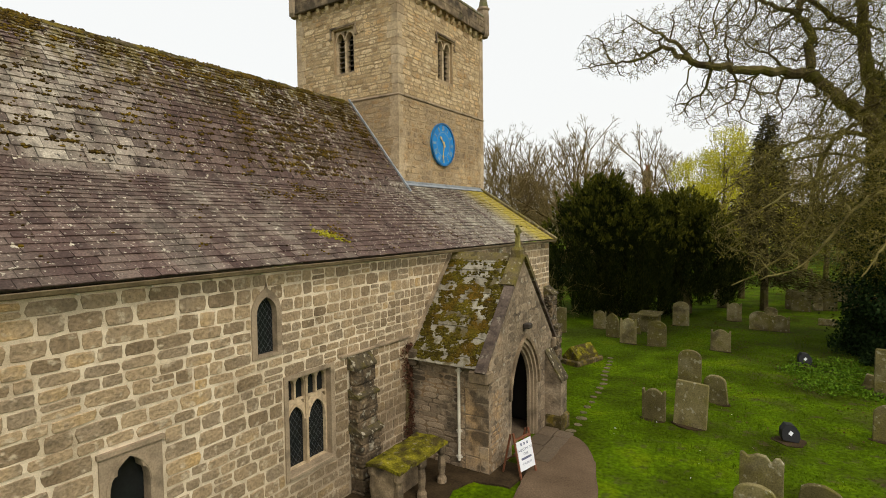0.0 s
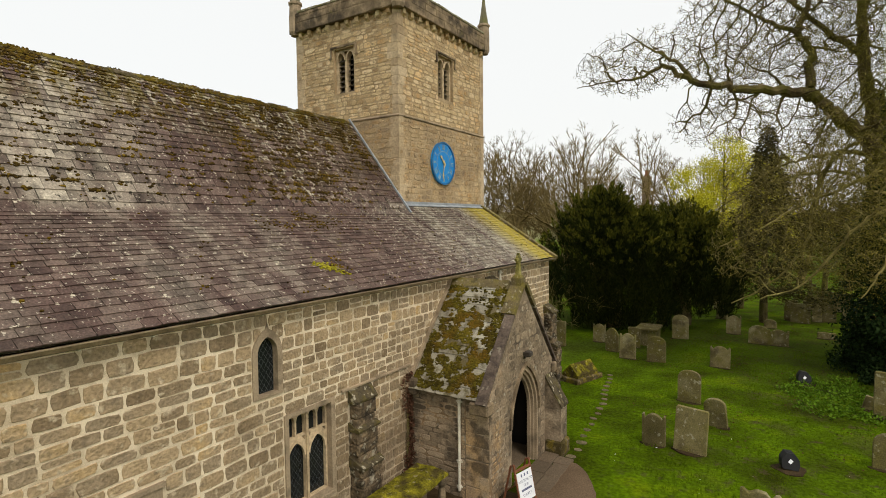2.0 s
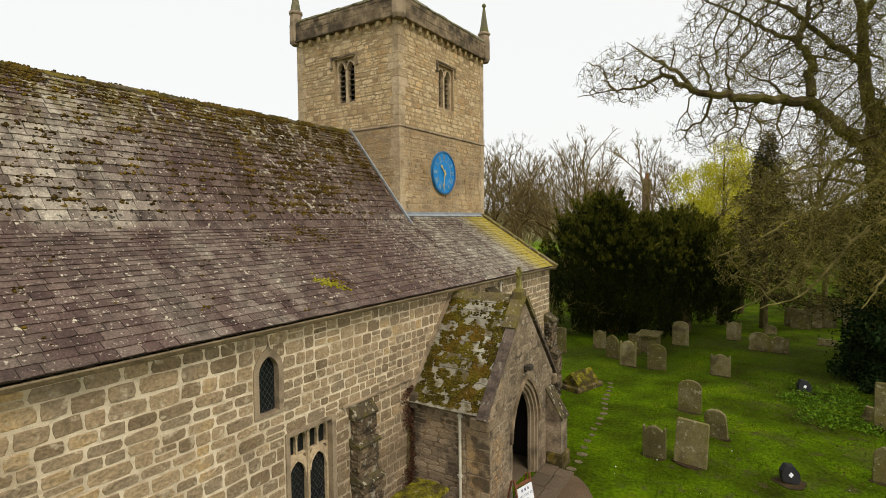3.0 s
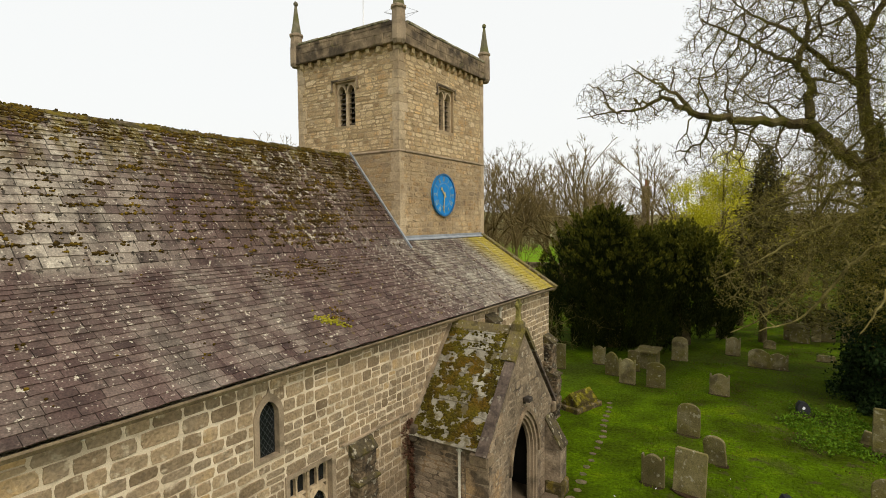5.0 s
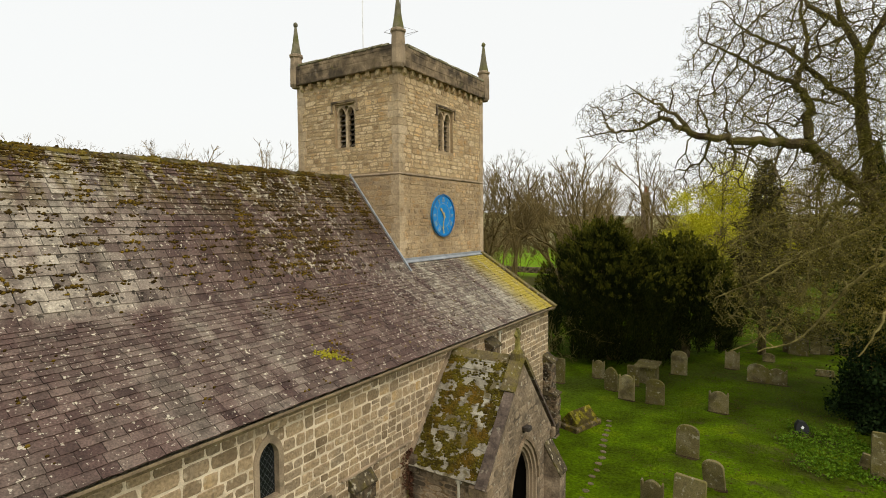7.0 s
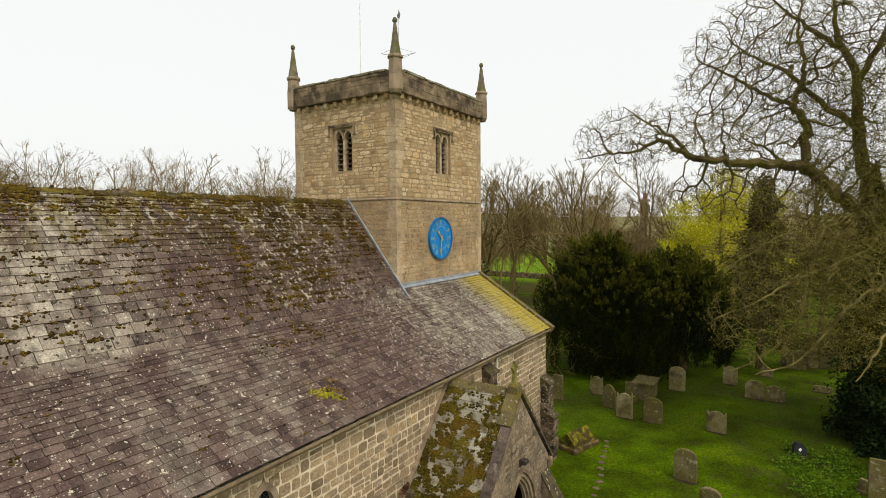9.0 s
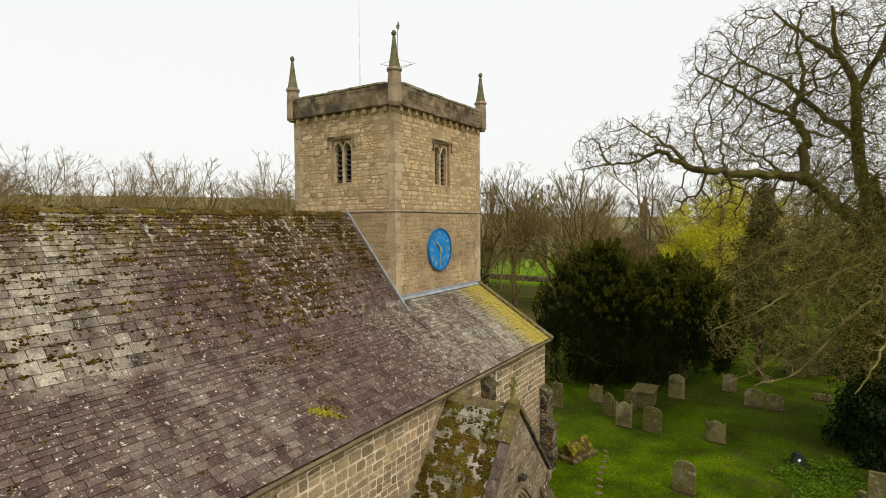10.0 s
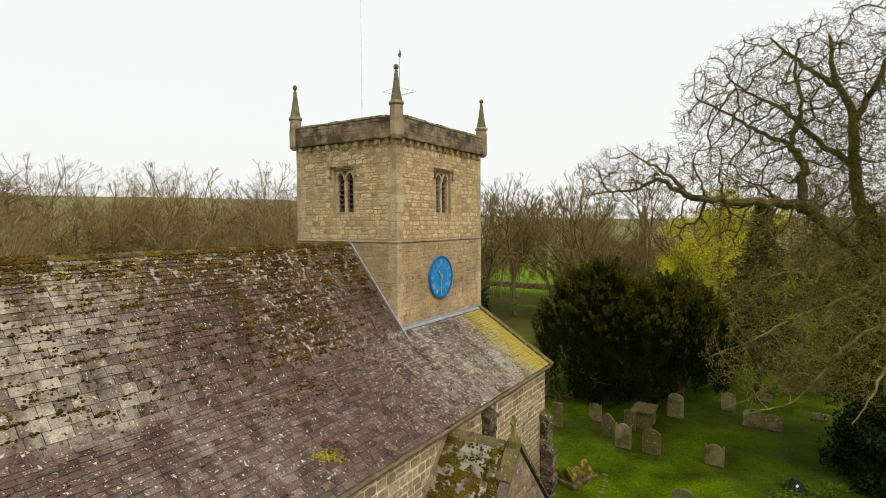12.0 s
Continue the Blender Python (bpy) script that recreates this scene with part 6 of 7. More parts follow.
        grown, ends, wood = colonise(seeds, caps, goals, 0.24, 0.26, 2.6, nr, sag, 0.22, 60, 0.0085)
        polys += grown
        thin = [p for p, r in wood if r < 0.015]
        twigs(rng, thin[::2], 1, 0.2, polys)
        twigs(rng, ends, tw, 0.3, polys)
        vs, fs = skin(polys, 0.005)
        arrays(name, [tuple(v) for v in vs], fs, bark, t)
        c = np.repeat(np.array([tuple(p) for p in thin + ends]), reps, axis=0)
        quads("crown", leaf_quads(c + nr.normal(size=c.shape) * 0.10, size, nr, 1.0, None, 0.6), M_BUD, t)
    # young leaves and ivy among the inner boughs
    n = 72000
    hub = nr.integers(0, 200, size=n)
    up = nr.uniform(4.0, 16.5, 200)
    at = np.stack([nr.uniform(9.2, 13.0, 200), nr.uniform(26.4, 30.4, 200), up], axis=1)
    quads("bough_ivy", leaf_quads(at[hub] + nr.normal(size=(n, 3)) * np.array([0.5, 0.5, 0.55]), 0.023, nr, 0.9, None, 0.6), M_OLIVE, t, "olive leaves clustered on the inner boughs")
    # ivy round the trunk, thinning upwards
    n = 34000
    z = 0.1 + 12.3 * nr.uniform(0, 1, size=n) ** 1.4
    a = nr.uniform(0, 6.283, size=n)
    r = (0.55 + 0.7 * np.sin(z * 1.1 + 1.5 * np.sin(a + z * 0.4)) ** 2) * np.maximum(0.15, 1.35 - z * 0.1) * nr.uniform(0.35, 1.1, size=n)
    c = np.stack([12.45 - z * 0.045 + r * np.cos(a), 29.6 - z * 0.02 + r * np.sin(a), z], axis=1)
    quads("ivy", leaf_quads(c, 0.085, nr, 0.8, None, 0.7), M_IVY, t, "dark glossy ivy round the trunk")


build_oak()


def leafy_tree(name, seed, x, y, h, lobes, n, size, material, label, trunk_r=0.25):
    """A trunk, limbs and clumps of leaves round their tips."""
    rng, nr = random.Random(seed), np.random.default_rng(seed)
    t = thing(name, label, "tree", at=(x, y, ground_z(x, y)))
    out, tips = [], []
    out.append(([Vector((0, 0, -0.2)), Vector((0.1, 0, h * 0.3)), Vector((0, 0.1, h * 0.6)), Vector((0, 0, h * 0.9))], [trunk_r, trunk_r * 0.8, trunk_r * 0.5, 0.04], 4))
    pts = []
    for cx, cy, cz, r in lobes:
        branches(rng, (0, 0, max(0.5, cz - r * 1.2)), (cx, cy, r), math.hypot(cx, cy, r) * 1.2, 0.09, 2, out, 0.2, 0.2, (6, 9))
        k = n // len(lobes)
        clumps = nr.normal(size=(26, 3))
        clumps /= np.linalg.norm(clumps, axis=1, keepdims=True)
        clumps *= nr.uniform(0.55, 1.05, size=(26, 1)) * r
        pick = nr.integers(0, 26, size=k)
        pts.append(clumps[pick] + nr.normal(size=(k, 3)) * r * 0.17 + np.array([cx, cy, cz]))
    vs, fs = skin(out, 0.012)
    arrays("trunk", [tuple(v) for v in vs], fs, M_BARK, t)
    quads("crown", leaf_quads(np.concatenate(pts), size, nr, 0.9, None, 0.6), material, t)
    return t


leafy_tree("maple_tree", 4, 3.9, 57.0, 15.0, [(0, 0, 12.6, 2.4), (-2.6, 0, 10.2, 2.4), (2.9, 0, 10.8, 2.6), (0, -1, 8.0, 3.0), (-3.6, 0, 6.4, 2.0), (3.8, -1, 6.6, 2.4), (0.5, 0, 4.5, 2.6)], 54000, 0.068, M_LIME, "tree in bright yellow-green fresh leaf")
leafy_tree("budding_tree", 9, 6.0, 47.0, 9.0, [(0, 0, 7.0, 2.2), (-1.8, 0, 5.5, 1.8), (1.8, 0, 5.6, 2.0), (0, 0, 4.0, 2.0)], 5000, 0.045, M_BUD, "small tree hazed with olive-brown buds")


def conifer(seed, x, y, h, r, n, label):
    nr = np.random.default_rng(seed)
    t = thing("conifer", label, "tree", at=(x, y, ground_z(x, y)))
    z = 1.0 - 0.84 * nr.uniform(0.0, 1.0, size=n) ** 0.62
    whorl = np.sin(z * 40) * 0.15
    a = nr.uniform(0, 6.283, size=n)
    rad = r * (1 - z ** 1.8) * (1.0 + 0.3 * np.sin(z * 61.0 + a)) * nr.uniform(0.35, 1.0, size=n) ** 0.5 * (1 + whorl + 0.28 * np.sin(a * 5 + z * 9)) + 0.08
    rad *= 1 + 0.35 * np.sin(a * 2 + z * 14 + 1.3 * np.sin(z * 23))
    c = np.stack([rad * np.cos(a), rad * np.sin(a), z * h - rad * 0.25], axis=1)
    w = np.stack([np.cos(a), np.sin(a), np.full(n, -0.25)], axis=1)
    quads("crown", leaf_quads(c + nr.normal(size=c.shape) * 0.12, 0.085, nr, 1.6, w, 0.35), M_CONIFER, t)
    put("trunk", tube(bmesh.new(), [(0, 0, -0.2), (0, 0, h * 0.5), (0, 0, h * 0.97)], [0.26, 0.16, 0.03]), M_BARK, t)


conifer(2, 7.65, 41.5, 13.2, 2.3, 24000, "tall dark olive conifer with drooping branches")
conifer(5, 14.4, 45.0, 12.5, 3.0, 17000, "dark broad evergreen at the churchyard edge")
leafy_tree("evergreen_tree", 23, 11.9, 57.0, 9.5, [(0, 0, 7.4, 2.2), (-1.8, 0, 5.2, 2.0), (1.8, 0, 5.6, 2.0), (0, 0, 5.4, 2.0)], 10000, 0.1, M_CONIFER, "dark evergreen tree at the back of the churchyard")


def bush(seed, x, y, rx, ry, h, n, material, label, size=0.08):
    nr = np.random.default_rng(seed)
    t = thing("shrub", label, "shrub", at=(x, y, ground_z(x, y)))
    d = nr.normal(size=(n, 3))
    d /= np.linalg.norm(d, axis=1, keepdims=True)
    d[:, 2] = np.abs(d[:, 2])
    wob = 1 + 0.22 * np.sin(d[:, :1] * 6 + seed) * np.cos(d[:, 1:2] * 7) + 0.1 * np.sin(d[:, 2:3] * 9)
    p = d * nr.uniform(0.55, 1.0, size=(n, 1)) * wob * np.array([rx, ry, h])
    quads("foliage", leaf_quads(p, size, nr, 0.9, None, 0.6), material, t)
    bm = bmesh.new()
    for k in range(5):
        tube(bm, [(0, 0, -0.1), (rx * 0.3 * math.cos(k * 1.3), ry * 0.3 * math.sin(k * 1.3), h * 0.5)], [0.05, 0.02], 5)
    put("stems", bm, M_BARK, t)


leafy_tree("holly_tree", 14, 13.4, 33.5, 9.5, [(0, 0, 7.6, 1.5), (-0.8, 0, 5.6, 1.8), (0.8, 0, 5.0, 1.8), (-0.4, 0, 3.4, 2.0), (0, 0, 1.6, 2.2)], 13000, 0.09, M_IVY, "dark evergreen holly tree beyond the oak")
bush(3, 12.6, 31.0, 2.0, 1.8, 2.4, 7000, M_IVY, "dark evergreen shrub below the oak")
bush(6, 13.6, 26.5, 1.6, 1.8, 2.2, 6000, M_IVY, "dark glossy holly shrub beside the graves")
bush(8, -9.0, 50.0, 2.4, 2.0, 2.0, 5000, M_IVY, "low dark evergreen shrub at the field edge", 0.12)
bush(9, -17.5, 47.0, 2.0, 2.0, 5.5, 8000, M_IVY, "ivy-covered shrub beside the tower", 0.12)

# bare thorny shrub against the yew
t = thing("bare_shrub", "small bare shrub with tangled pale twigs", "shrub", at=(-4.6, 33.5, 0))
rb = random.Random(31)
out, tips = [], []
for k in range(6):
    branches(rb, (0, 0, 0), (rb.gauss(0, 0.5), rb.gauss(0, 0.5), 1), rb.uniform(2.0, 4.2), 0.06, 2, out, 0.3, 0.1, (5, 8), (0.4, 1.1), (0.4, 0.7), tips)
vs, fs = skin(out, 0.01)
arrays("twiggery", [tuple(v) for v in vs], fs, M_PALEBARK, t)

field_wall = put("field_wall", prism(bmesh.new(), [(0.0, -0.2), (0.5, -0.2), (0.44, 0.9), (0.25, 1.05), (0.06, 0.9)], -44.0, -8.0, lambda u, v, d: Vector((d, 85.0 - 0.06 * d + u, v))), M_PARAPET)
tagged(field_wall, "low dark dry-stone wall along the far pasture", "wall", kind="structure")

# stone chimney beyond the trees
stack = thing("chimney_stack", "tall old chimney stack rising behind the trees", "chimney", at=(-7.8, 80.0, 0))
boxed("shaft", (-0.52, 0.52, -0.45, 0.45, 0, 12.9), M_DRESSED, stack, bevel=0.03)
boxed("cap", (-0.7, 0.7, -0.6, 0.6, 12.9, 13.25), M_DRESSED, stack, bevel=0.03)
put("chimney_pot", lathe(bmesh.new(), [(0.34, 13.25), (0.26, 14.0), (0.32, 14.15)], (0.1, 0, 0), 8), plain("terracotta", (0.3, 0.12, 0.06), 0.8), stack)


# ---- low growth ----
def scatter(name, n, spread, height, size, material, label, category, seed, keep=lambda x, y: True, blade=False):
    """Blades or leaves over the ground; spread is (x0, x1, y0, y1)."""
    nr = np.random.default_rng(seed)
    xs, ys = nr.uniform(spread[0], spread[1], n), nr.uniform(spread[2], spread[3], n)
    ok = np.array([keep(x, y) for x, y in zip(xs, ys)])
    xs, ys = xs[ok], ys[ok]
    zs = np.array([ground_z(x, y) for x, y in zip(xs, ys)])
    m = len(xs)
    if blade:
        a = nr.uniform(0, 6.283, m)
        h = height * nr.uniform(0.4, 1.3, m)
        w = size
        base = np.stack([xs, ys, zs - 0.01], axis=1)
        side = np.stack([np.cos(a) * w, np.sin(a) * w, np.zeros(m)], axis=1)
        tip = base + np.stack([nr.normal(size=m) * h * 0.5, nr.normal(size=m) * h * 0.5, h], axis=1)
        return tagged(quads(name, np.stack([base - side, base + side, tip], axis=1).reshape(-1, 3), material, corners=3), label, category, kind="stuff")
    c = np.stack([xs, ys, zs + nr.uniform(0.02, height, m)], axis=1)
    ways = nr.normal(size=(m, 3)) * np.array([1, 1, 0.3])
    return tagged(quads(name, leaf_quads(c, size, nr, 0.9, ways, 0.7), material), label, category, kind="stuff")


def on_grass(x, y):
    if x < 0.4 and y < 22.2:
        return False
    if y < 15.3 and x < 5.6 + max(0, (8 - y)) * 0.1 and not (1.6 < x < 3.0 and y < 11.3):
        return False
    if 0 < x < 3.2 and 11 < y < 16:
        return False
    return True


scatter("grass", 90000, (0.3, 15, 8, 34), 0.055, 0.012, M_BLADE, "short uneven churchyard grass", "grass", 1, on_grass, True)
scatter("grass_tufts", 13000, (4.5, 15, 12, 40), 0.13, 0.014, M_BLADE, "longer tufts of grass among the graves", "grass", 2, lambda x, y: on_grass(x, y) and noise.noise(Vector((x * 0.7, y * 0.7, 3))) > 0.25, True)
scatter("ground_cover", 11000, (7.4, 14, 21.5, 30), 0.22, 0.05, M_COVER, "patch of low leafy green ground plants", "plants", 3, lambda x, y: ((x - 10.6) / 2.7) ** 2 + ((y - 25.4) / 3.4) ** 2 + 0.9 * noise.noise(Vector((x * 0.8, y * 0.8, 1))) < 0.5)
scatter("daisies", 60, (1.6, 12, 8, 20), 0.06, 0.02, M_WHITE, "scattered tiny white daisies", "flowers", 4, on_grass)
scatter("dead_leaves", 3000, (3.0, 14, 18, 44), 0.02, 0.035, M_DEADLEAF, "brown fallen leaves on the grass", "leaves", 6, lambda x, y: on_grass(x, y) and noise.noise(Vector((x * 0.5, y * 0.5, 8))) > 0.05)

# ---- stones and slates, piece by piece ----
WALL_SHAPES = stone_shapes(1, 32, 0.085, 0.075)
rng = random.Random(2)
holes = [(WIN[0] - WIN[1] - 0.12, WIN[0] + WIN[1] + 0.14, WIN[2] - 0.16, WIN[3] + 0.11), (LANCET[0] - 0.35, LANCET[0] + 0.35, LANCET[2] - 0.06, 4.68), (LANCET[0] - 0.3, LANCET[0] + 0.3, 4.68, 4.9), (LANCET[0] - 0.12, LANCET[0] + 0.12, 4.9, 5.16), (OGEE[0] - 0.48, OGEE[0] + 0.55, OGEE[2] - 0.1, 3.0), (PORCH_E, PORCH_W, -1.0, 2.7), (9.2, 9.93, -1, 3.0), (15.98, 16.6, -1, 5.1)]


def nave_grade(u):
    f = max(0.0, min(1.0, (u - 4.5) / 5.5))
    return 0.04 + 0.05 * f, 1.08 - 0.34 * f


build_stones("wall_stone", lay(rng, NAVE_E + 0.05, NAVE_W, 0.0, 5.40, (0.18, 0.30), (0.22, 0.52), holes, gap=0.024, grade=nave_grade), on_nave, ((0, 1, 0), (0, 0, 1), (1, 0, 0)), lambda u, v: 2.6 < u < 11.6, nave_wall, M_NAVE, M_NAVE_I, WALL_SHAPES, rng, (0.006, 0.022))

FINE = stone_shapes(4, 26, 0.16, 0.22)
eh = [(EWIN[0] - EWIN[1] - 0.02, EWIN[0] + EWIN[1] + 0.02, EWIN[2] - 0.1, EWIN[3])]
sh = [(SWIN[0] - SWIN[1] - 0.02, SWIN[0] + SWIN[1] + 0.02, SWIN[2] - 0.1, SWIN[3])]
size = ((0.085, 0.25), (0.13, 0.52))
coarse = ((0.1, 0.3), (0.15, 0.62))
ax_e, ax_s = ((1, 0, 0), (0, 0, 1), (0, -1, 0)), ((0, 1, 0), (0, 0, 1), (1, 0, 0))
build_stones("tower_stone", lay(rng, TN + 0.08, TS - 0.08, STRING_Z + 0.09, CORBEL_Z + 0.27, *size, eh, gap=0.015, split=0.2), lambda u, v, d: on_east(u, v, d - up), ax_e, lambda u, v: True, tower, M_TOWER, M_TOWER_I, FINE, rng, (0.006, 0.018))
build_stones("tower_stone", lay(rng, TE + 0.08, TW - 0.08, STRING_Z + 0.09, CORBEL_Z + 0.27, *size, sh, gap=0.015, split=0.2), lambda u, v, d: on_south(u, v, d - up), ax_s, lambda u, v: False, tower, M_TOWER, M_TOWER_I, FINE, rng, (0.006, 0.018))
build_stones("tower_stone", lay(rng, TE + 0.01, TW - 0.01, 7.85, STRING_Z - 0.07, *coarse, gap=0.015, split=0.2), on_south, ax_s, lambda u, v: False, tower, M_TOWER, M_TOWER_I, FINE, rng, (0.006, 0.018))
build_stones("tower_stone", lay(rng, RIDGE_X, TS - 0.01, 7.6, STRING_Z - 0.07, *coarse, bounds=lambda v: (BREAK_X - (v - BREAK_Z) / (RIDGE_Z - BREAK_Z) * (BREAK_X - RIDGE_X), TS), gap=0.015, split=0.2), on_east, ax_e, lambda u, v: False, tower, M_TOWER, M_TOWER_I, FINE, rng, (0.006, 0.018))

big = stone_shapes(12, 8, 0.02, 0.03)
build_stones("parapet_block", lay(rng, TN - PO + 0.02, TS + PO - 0.02, CORBEL_Z + 0.29, PARAPET_Z - 0.04, (0.2, 0.42), (0.4, 0.9), gap=0.012), lambda u, v, d: Vector((u, TE - PO - d, v)), ax_e, lambda u, v: True, tower, M_PARAPET, M_PARAPET, big, rng, (0.006, 0.02))
build_stones("parapet_block", lay(rng, TE - PO + 0.02, TW + PO - 0.02, CORBEL_Z + 0.29, PARAPET_Z - 0.04, (0.2, 0.42), (0.4, 0.9), gap=0.012), lambda u, v, d: Vector((TS + PO + d, u, v)), ax_s, lambda u, v: True, tower, M_PARAPET, M_PARAPET, big, rng, (0.006, 0.02))

on_pside = lambda u, v, d: Vector((u, PORCH_E - d, v))
ax_p = ((1, 0, 0), (0, 0, 1), (0, -1, 0))
build_stones("porch_wall_stone", lay(rng, 0.02, 1.72, 0.0, 2.72, (0.10, 0.17), (0.2, 0.5), gap=0.01), on_pside, ax_p, lambda u, v: True, porch, M_PORCH, M_PORCH_I, FINE, rng, (0.006, 0.016))
build_stones("porch_quoin", lay(rng, 1.72, GABLE_X, 0.0, 2.5, (0.3, 0.42), (0.3, 0.7), gap=0.014), on_pside, ax_p, lambda u, v: True, porch, M_PORCH, M_PORCH_I, big, rng, (0.012, 0.022))

gable_span = lambda v: (PORCH_E + 0.06 + max(0.0, v - 2.7) / PR_SLOPE, PORCH_W - 0.06 - max(0.0, v - 2.7) / PR_SLOPE)
build_stones("gable_stone", lay(rng, PORCH_E + 0.06, PORCH_W - 0.06, 0.0, 4.9, (0.13, 0.27), (0.16, 0.45), [(DOOR[0] - 1.1, DOOR[0] + 1.1, -1.0, 2.1), (DOOR[0] - 0.95, DOOR[0] + 0.95, 2.1, 2.7), (DOOR[0] - 0.6, DOOR[0] + 0.6, 2.7, 3.2), (15.3, 15.9, -1.0, 2.4)], bounds=gable_span, gap=0.03, split=0.3), lambda u, v, d: Vector((GABLE_X + d, u, v)), ax_s, lambda u, v: True, porch, M_GABLE, M_GABLE, FINE, rng, (0.003, 0.014))


def slate_shapes(seed, count=8):
    rng = random.Random(seed)
    shapes = []
    for _ in range(count):
        j = lambda k: rng.uniform(-k, k)
        low = [(-0.5 + j(0.012), -0.62 + j(0.05)), (-0.15 + j(0.2), -0.62 + j(0.045)), (0.5 + j(0.012), -0.62 + j(0.05))]
        high = [(0.5, 0.5), (0.0, 0.5), (-0.5, 0.5)]
        o = low + high
        k = len(o)
        top = [1.0 + j(0.1), 1.0, 1.0 + j(0.1), 0.25, 0.25, 0.25]
        under = [0.3, 0.3, 0.3, 0.0, 0.0, 0.0]
        verts = [(u, v, t) for (u, v), t in zip(o, under)] + [(u, v, t) for (u, v), t in zip(o, top)]
        faces = [(i, (i + 1) % k, k + (i + 1) % k, k + i) for i in range(k)] + [tuple(range(k, 2 * k))]
        shapes.append((verts, faces))
    return shapes


SLATES = slate_shapes(6, 24)
ax_low = ((0, 1, 0), tuple(LOW_U), tuple(LOW_N))
ax_up = ((0, 1, 0), tuple(UP_U), tuple(UP_N))
build_stones("slate", lay(rng, NAVE_E, 21.83, 0.06, LOW_LEN, (0.20, 0.23), (0.2, 0.33), gap=0.011, split=0, shrink=0.6), on_low, ax_low, lambda u, v: 3.0 < u < 8.0, roof, M_SLATE, M_SLATE_I, SLATES, rng, (0.02, 0.034), False)
build_stones("slate", lay(rng, TE, 21.83, LOW_LEN, LOW_TOWER, (0.13, 0.15), (0.18, 0.31), gap=0.011, split=0), on_low, ax_low, lambda u, v: False, roof, M_SLATE, M_SLATE_I, SLATES, rng, (0.02, 0.034), False)
up_slates = lay(rng, NAVE_E, TE - 0.05, -0.1, UP_LEN - 0.08, (0.29, 0.32), (0.23, 0.42), gap=0.014, split=0, shrink=0.34)
up_rows = sorted({round(v - 0.62 * h, 3) for u, v, w, h in up_slates})
build_stones("slate", up_slates, on_up, ax_up, lambda u, v: False, roof, M_SLATE, M_SLATE_I, SLATES, rng, (0.026, 0.04), False)
build_stones("stone_slate", lay(rng, 0.09, GABLE_X - 0.26, 0.0, P_LEN - 0.05, (0.24, 0.3), (0.22, 0.42), gap=0.012, split=0), on_porch, ((1, 0, 0), tuple(P_U), tuple(P_N)), lambda u, v: True, porch, M_PSLATE, M_PSLATE, SLATES, rng, (0.025, 0.045), False)


def moss(name, place, u0, u1, v0, v1, count, field, size, parent, seed, material=None, rows=()):
    """Low cushions of moss where the field is high, most of them strung along the slates' lower edges; joined as one part."""
    rng = random.Random(seed)
    vs, fs = [], []
    for _ in range(count):
        u, v = rng.uniform(u0, u1), rng.uniform(v0, v1)
        if field(u, v) < rng.random():
            continue
        string = rng.choice((1, 2, 3, 4, 9)) if rows else 1
        if rows and rng.random() < 0.6:
            v = min(rows, key=lambda q: abs(q - v)) - 0.008
        for _ in range(string):
            r = size * rng.uniform(0.4, 1.3)
            h = r * rng.uniform(0.25, 0.5)
            cu = u + (rng.gauss(0, 0.05) if rows else 0.0)
            cv = v + (rng.gauss(0.006, 0.024) if rows else 0.0)
            base = len(vs)
            k = 6
            for rad, z in ((1.0, -0.005), (0.75, h * 0.7 + 0.03)):
                for i in range(k):
                    a = 2 * math.pi * i / k
                    q = rad * r * rng.uniform(0.75, 1.2)
                    vs.append(place(cu + q * math.cos(a) * 1.15, cv + q * math.sin(a) * 0.85, z))
            vs.append(place(cu, cv, h + 0.03))
            for i in range(k):
                fs.append((base + i, base + (i + 1) % k, base + k + (i + 1) % k, base + k + i))
                fs.append((base + k + i, base + k + (i + 1) % k, base + 2 * k))
    tagged(arrays(name, vs, fs, material or M_MOSS, parent), kind="stuff")


def blot(u, v, s, low, high, seed=0.0):
    n = noise.fractal(Vector((u * s, v * s, seed)), 0.9, 2.0, 4) * 0.5 + 0.5
    return max(0.0, min(1.0, (n - low) / (high - low)))


def upper_moss(u, v):
    ridge = max(0.0, min(1.0, (v - UP_LEN + 1.1) / 0.9))
    middle = math.exp(-((u - 11.2) / 1.7) ** 2 - ((v - 2.0) / 1.7) ** 2)
    tower_side = max(0.0, min(1.0, (u - 12.6) / 1.5)) * max(0.0, min(1.0, (v - 1.2) / 1.5))
    east = max(0.0, min(1.0, (8.4 - u) / 1.5))
    return blot(u, v * 1.4, 1.9, 0.5, 0.6, 2) * (0.05 + 0.75 * ridge + 0.85 * middle + 0.55 * tower_side) + blot(u, v * 2.0, 2.1, 0.62, 0.68, 9) * 0.3 * east


def lower_moss(u, v):
    return blot(u, v, 1.6, 0.60, 0.74, 7) * (0.06 + math.exp(-((u - 9.3) / 0.45) ** 2 - ((v - 1.0) / 0.3) ** 2) * 3 + 0.9 * math.exp(-((u - 10.8) / 1.0) ** 2 - ((v - 2.9) / 0.5) ** 2))


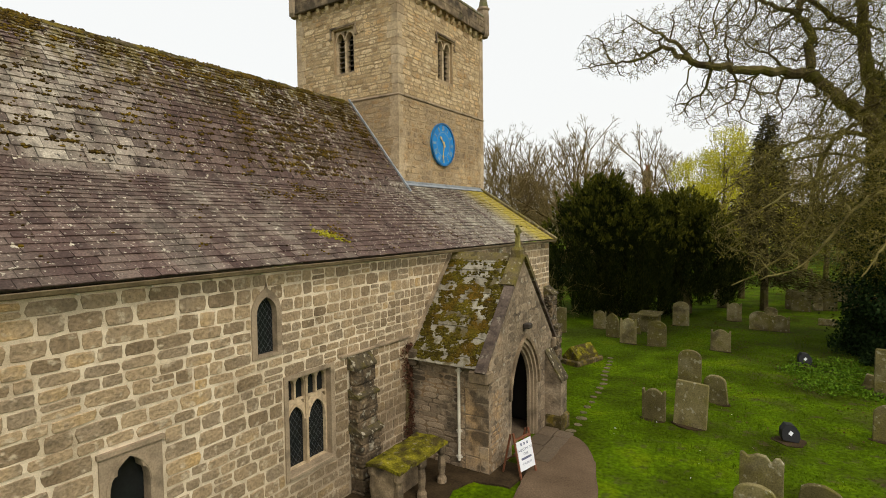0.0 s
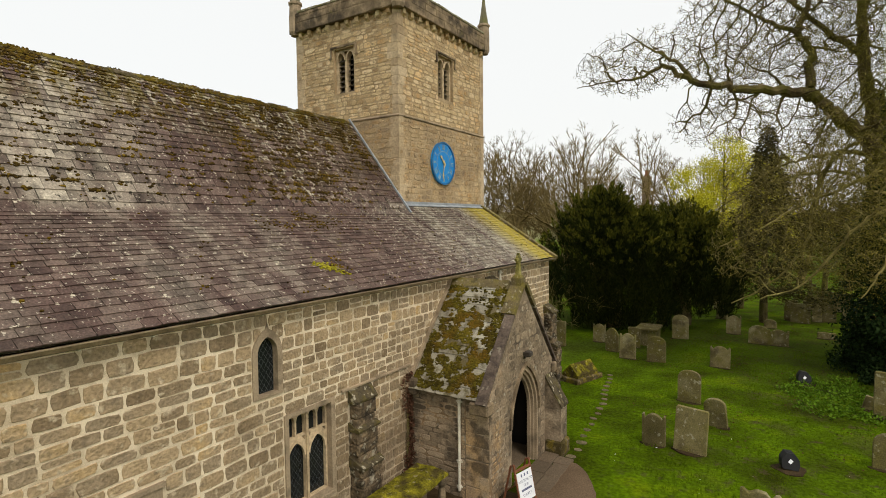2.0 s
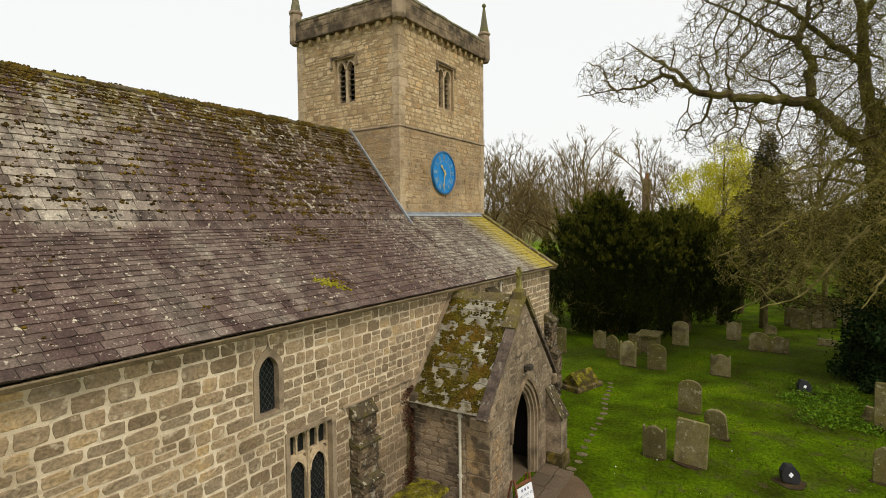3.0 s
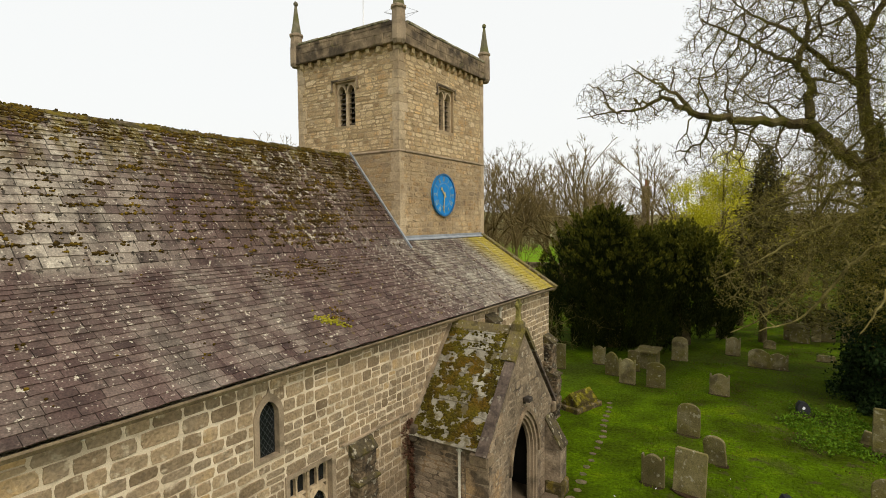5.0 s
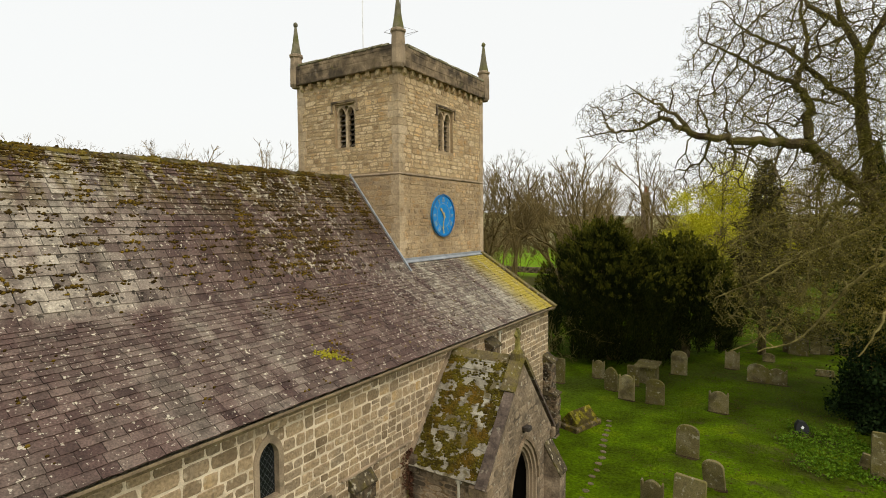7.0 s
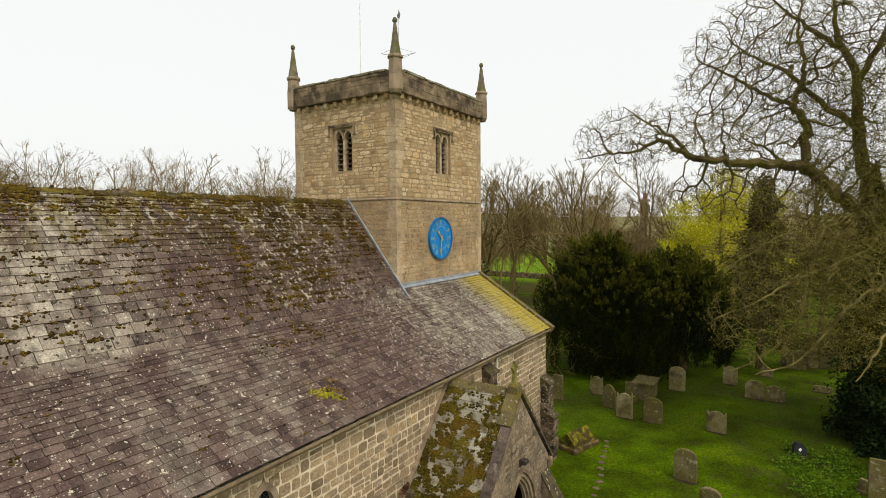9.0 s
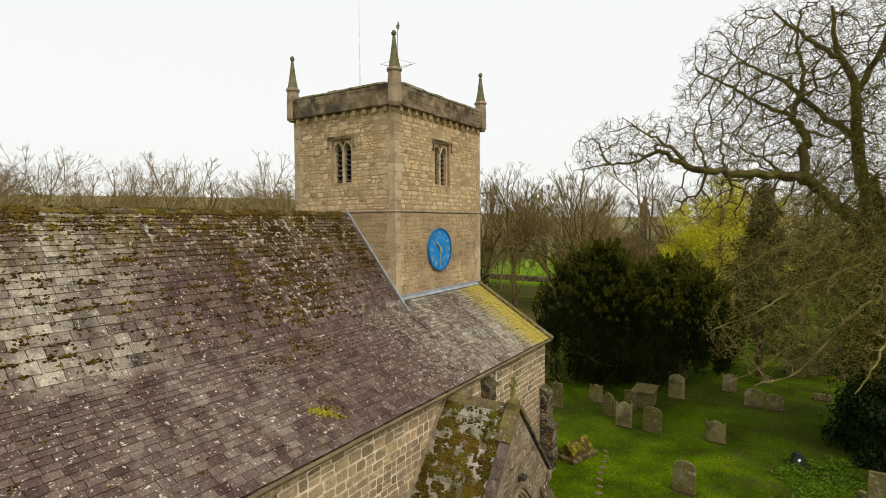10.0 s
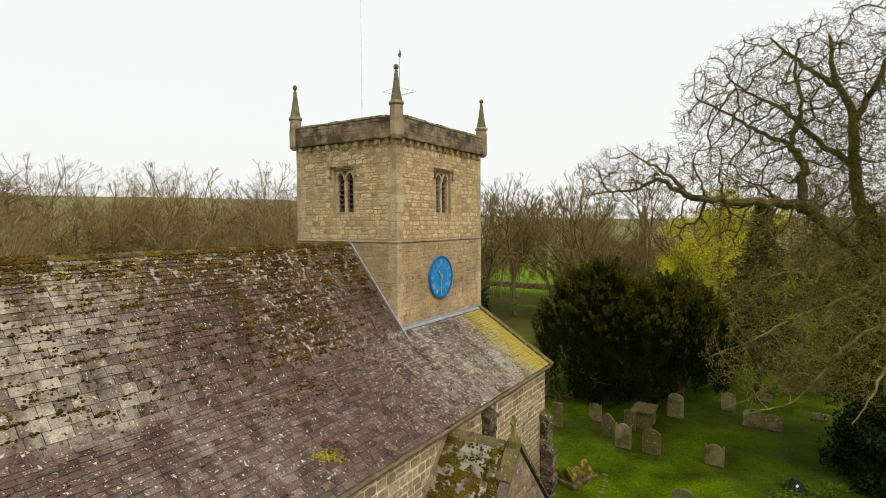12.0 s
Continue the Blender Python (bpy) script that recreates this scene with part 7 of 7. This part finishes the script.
moss("moss_cushions", on_up, 1.0, TE - 0.2, 0.2, UP_LEN, 20000, upper_moss, 0.033, roof, 1, None, up_rows)
moss("moss_cushions", on_up, NAVE_E, TE - 0.1, UP_LEN - 0.16, UP_LEN + 0.05, 4000, lambda u, v: blot(u, v, 1.3, 0.40, 0.55, 3), 0.03, roof, 5, M_PMOSS)
moss("moss_cushions", on_low, 2.5, 21.5, 0.2, LOW_LEN, 20000, lower_moss, 0.03, roof, 2)
moss("moss_cushions", on_low, 8.6, 10.0, 0.5, 1.5, 1500, lambda u, v: 0.9 * math.exp(-((u - 9.3 + 0.8 * (v - 1.0)) / 0.16) ** 2 - ((v - 1.0) / 0.22) ** 2), 0.034, roof, 6, M_BRIGHTMOSS)
moss("moss_cushions", on_low, 8.2, 12.4, 2.4, LOW_LEN - 0.1, 2600, lambda u, v: blot(u, v, 2.6, 0.48, 0.62, 12) * math.exp(-((u - 10.1) / 1.1) ** 2 - ((v - 3.05) / 0.3) ** 2), 0.03, roof, 7)


def porch_moss(u, v):
    bare = max(0.0, min(1.0, (v - P_LEN * 0.70) / 0.4)) * max(0.0, min(1.0, (u - 0.45) / 0.3)) * max(0.0, min(1.0, (1.75 - u) / 0.25))
    return blot(u, v, 3.2, 0.42, 0.49, 4) * (1.0 - 0.9 * bare)


moss("moss_cushions", on_porch, 0.12, GABLE_X - 0.26, 0.05, P_LEN, 9000, porch_moss, 0.042, porch, 3, M_PMOSS)

# dead creeper in the corner between nave and porch
nr = np.random.default_rng(17)
z = nr.uniform(0.4, 3.1, 1100)
c = np.stack([0.05 + np.abs(nr.normal(size=1100)) * 0.05, 11.6 - np.abs(nr.normal(size=1100)) * 0.13 * (1 + 0.5 * np.sin(z * 3)), z], axis=1)
creeper = thing("creeper", "withered red-brown creeper clinging in the wall corner", "creeper", at=(0, 0, 0))
quads("dead_foliage", leaf_quads(c, 0.04, nr, 0.9, None, 0.6), surface("withered_creeper", [(0.05, 0.022, 0.012), (0.12, 0.06, 0.035)], "island", 0.7, spec=0.05, bump=0), creeper)
for k in range(4):
    put("stem", tube(bmesh.new(), [(0.05, 11.6 - 0.07 * k, 0.0), (0.06, 11.56 - 0.06 * k, 1.3), (0.05, 11.6 - 0.05 * k, 2.7)], [0.02, 0.015, 0.006], 5), M_BARK, creeper)
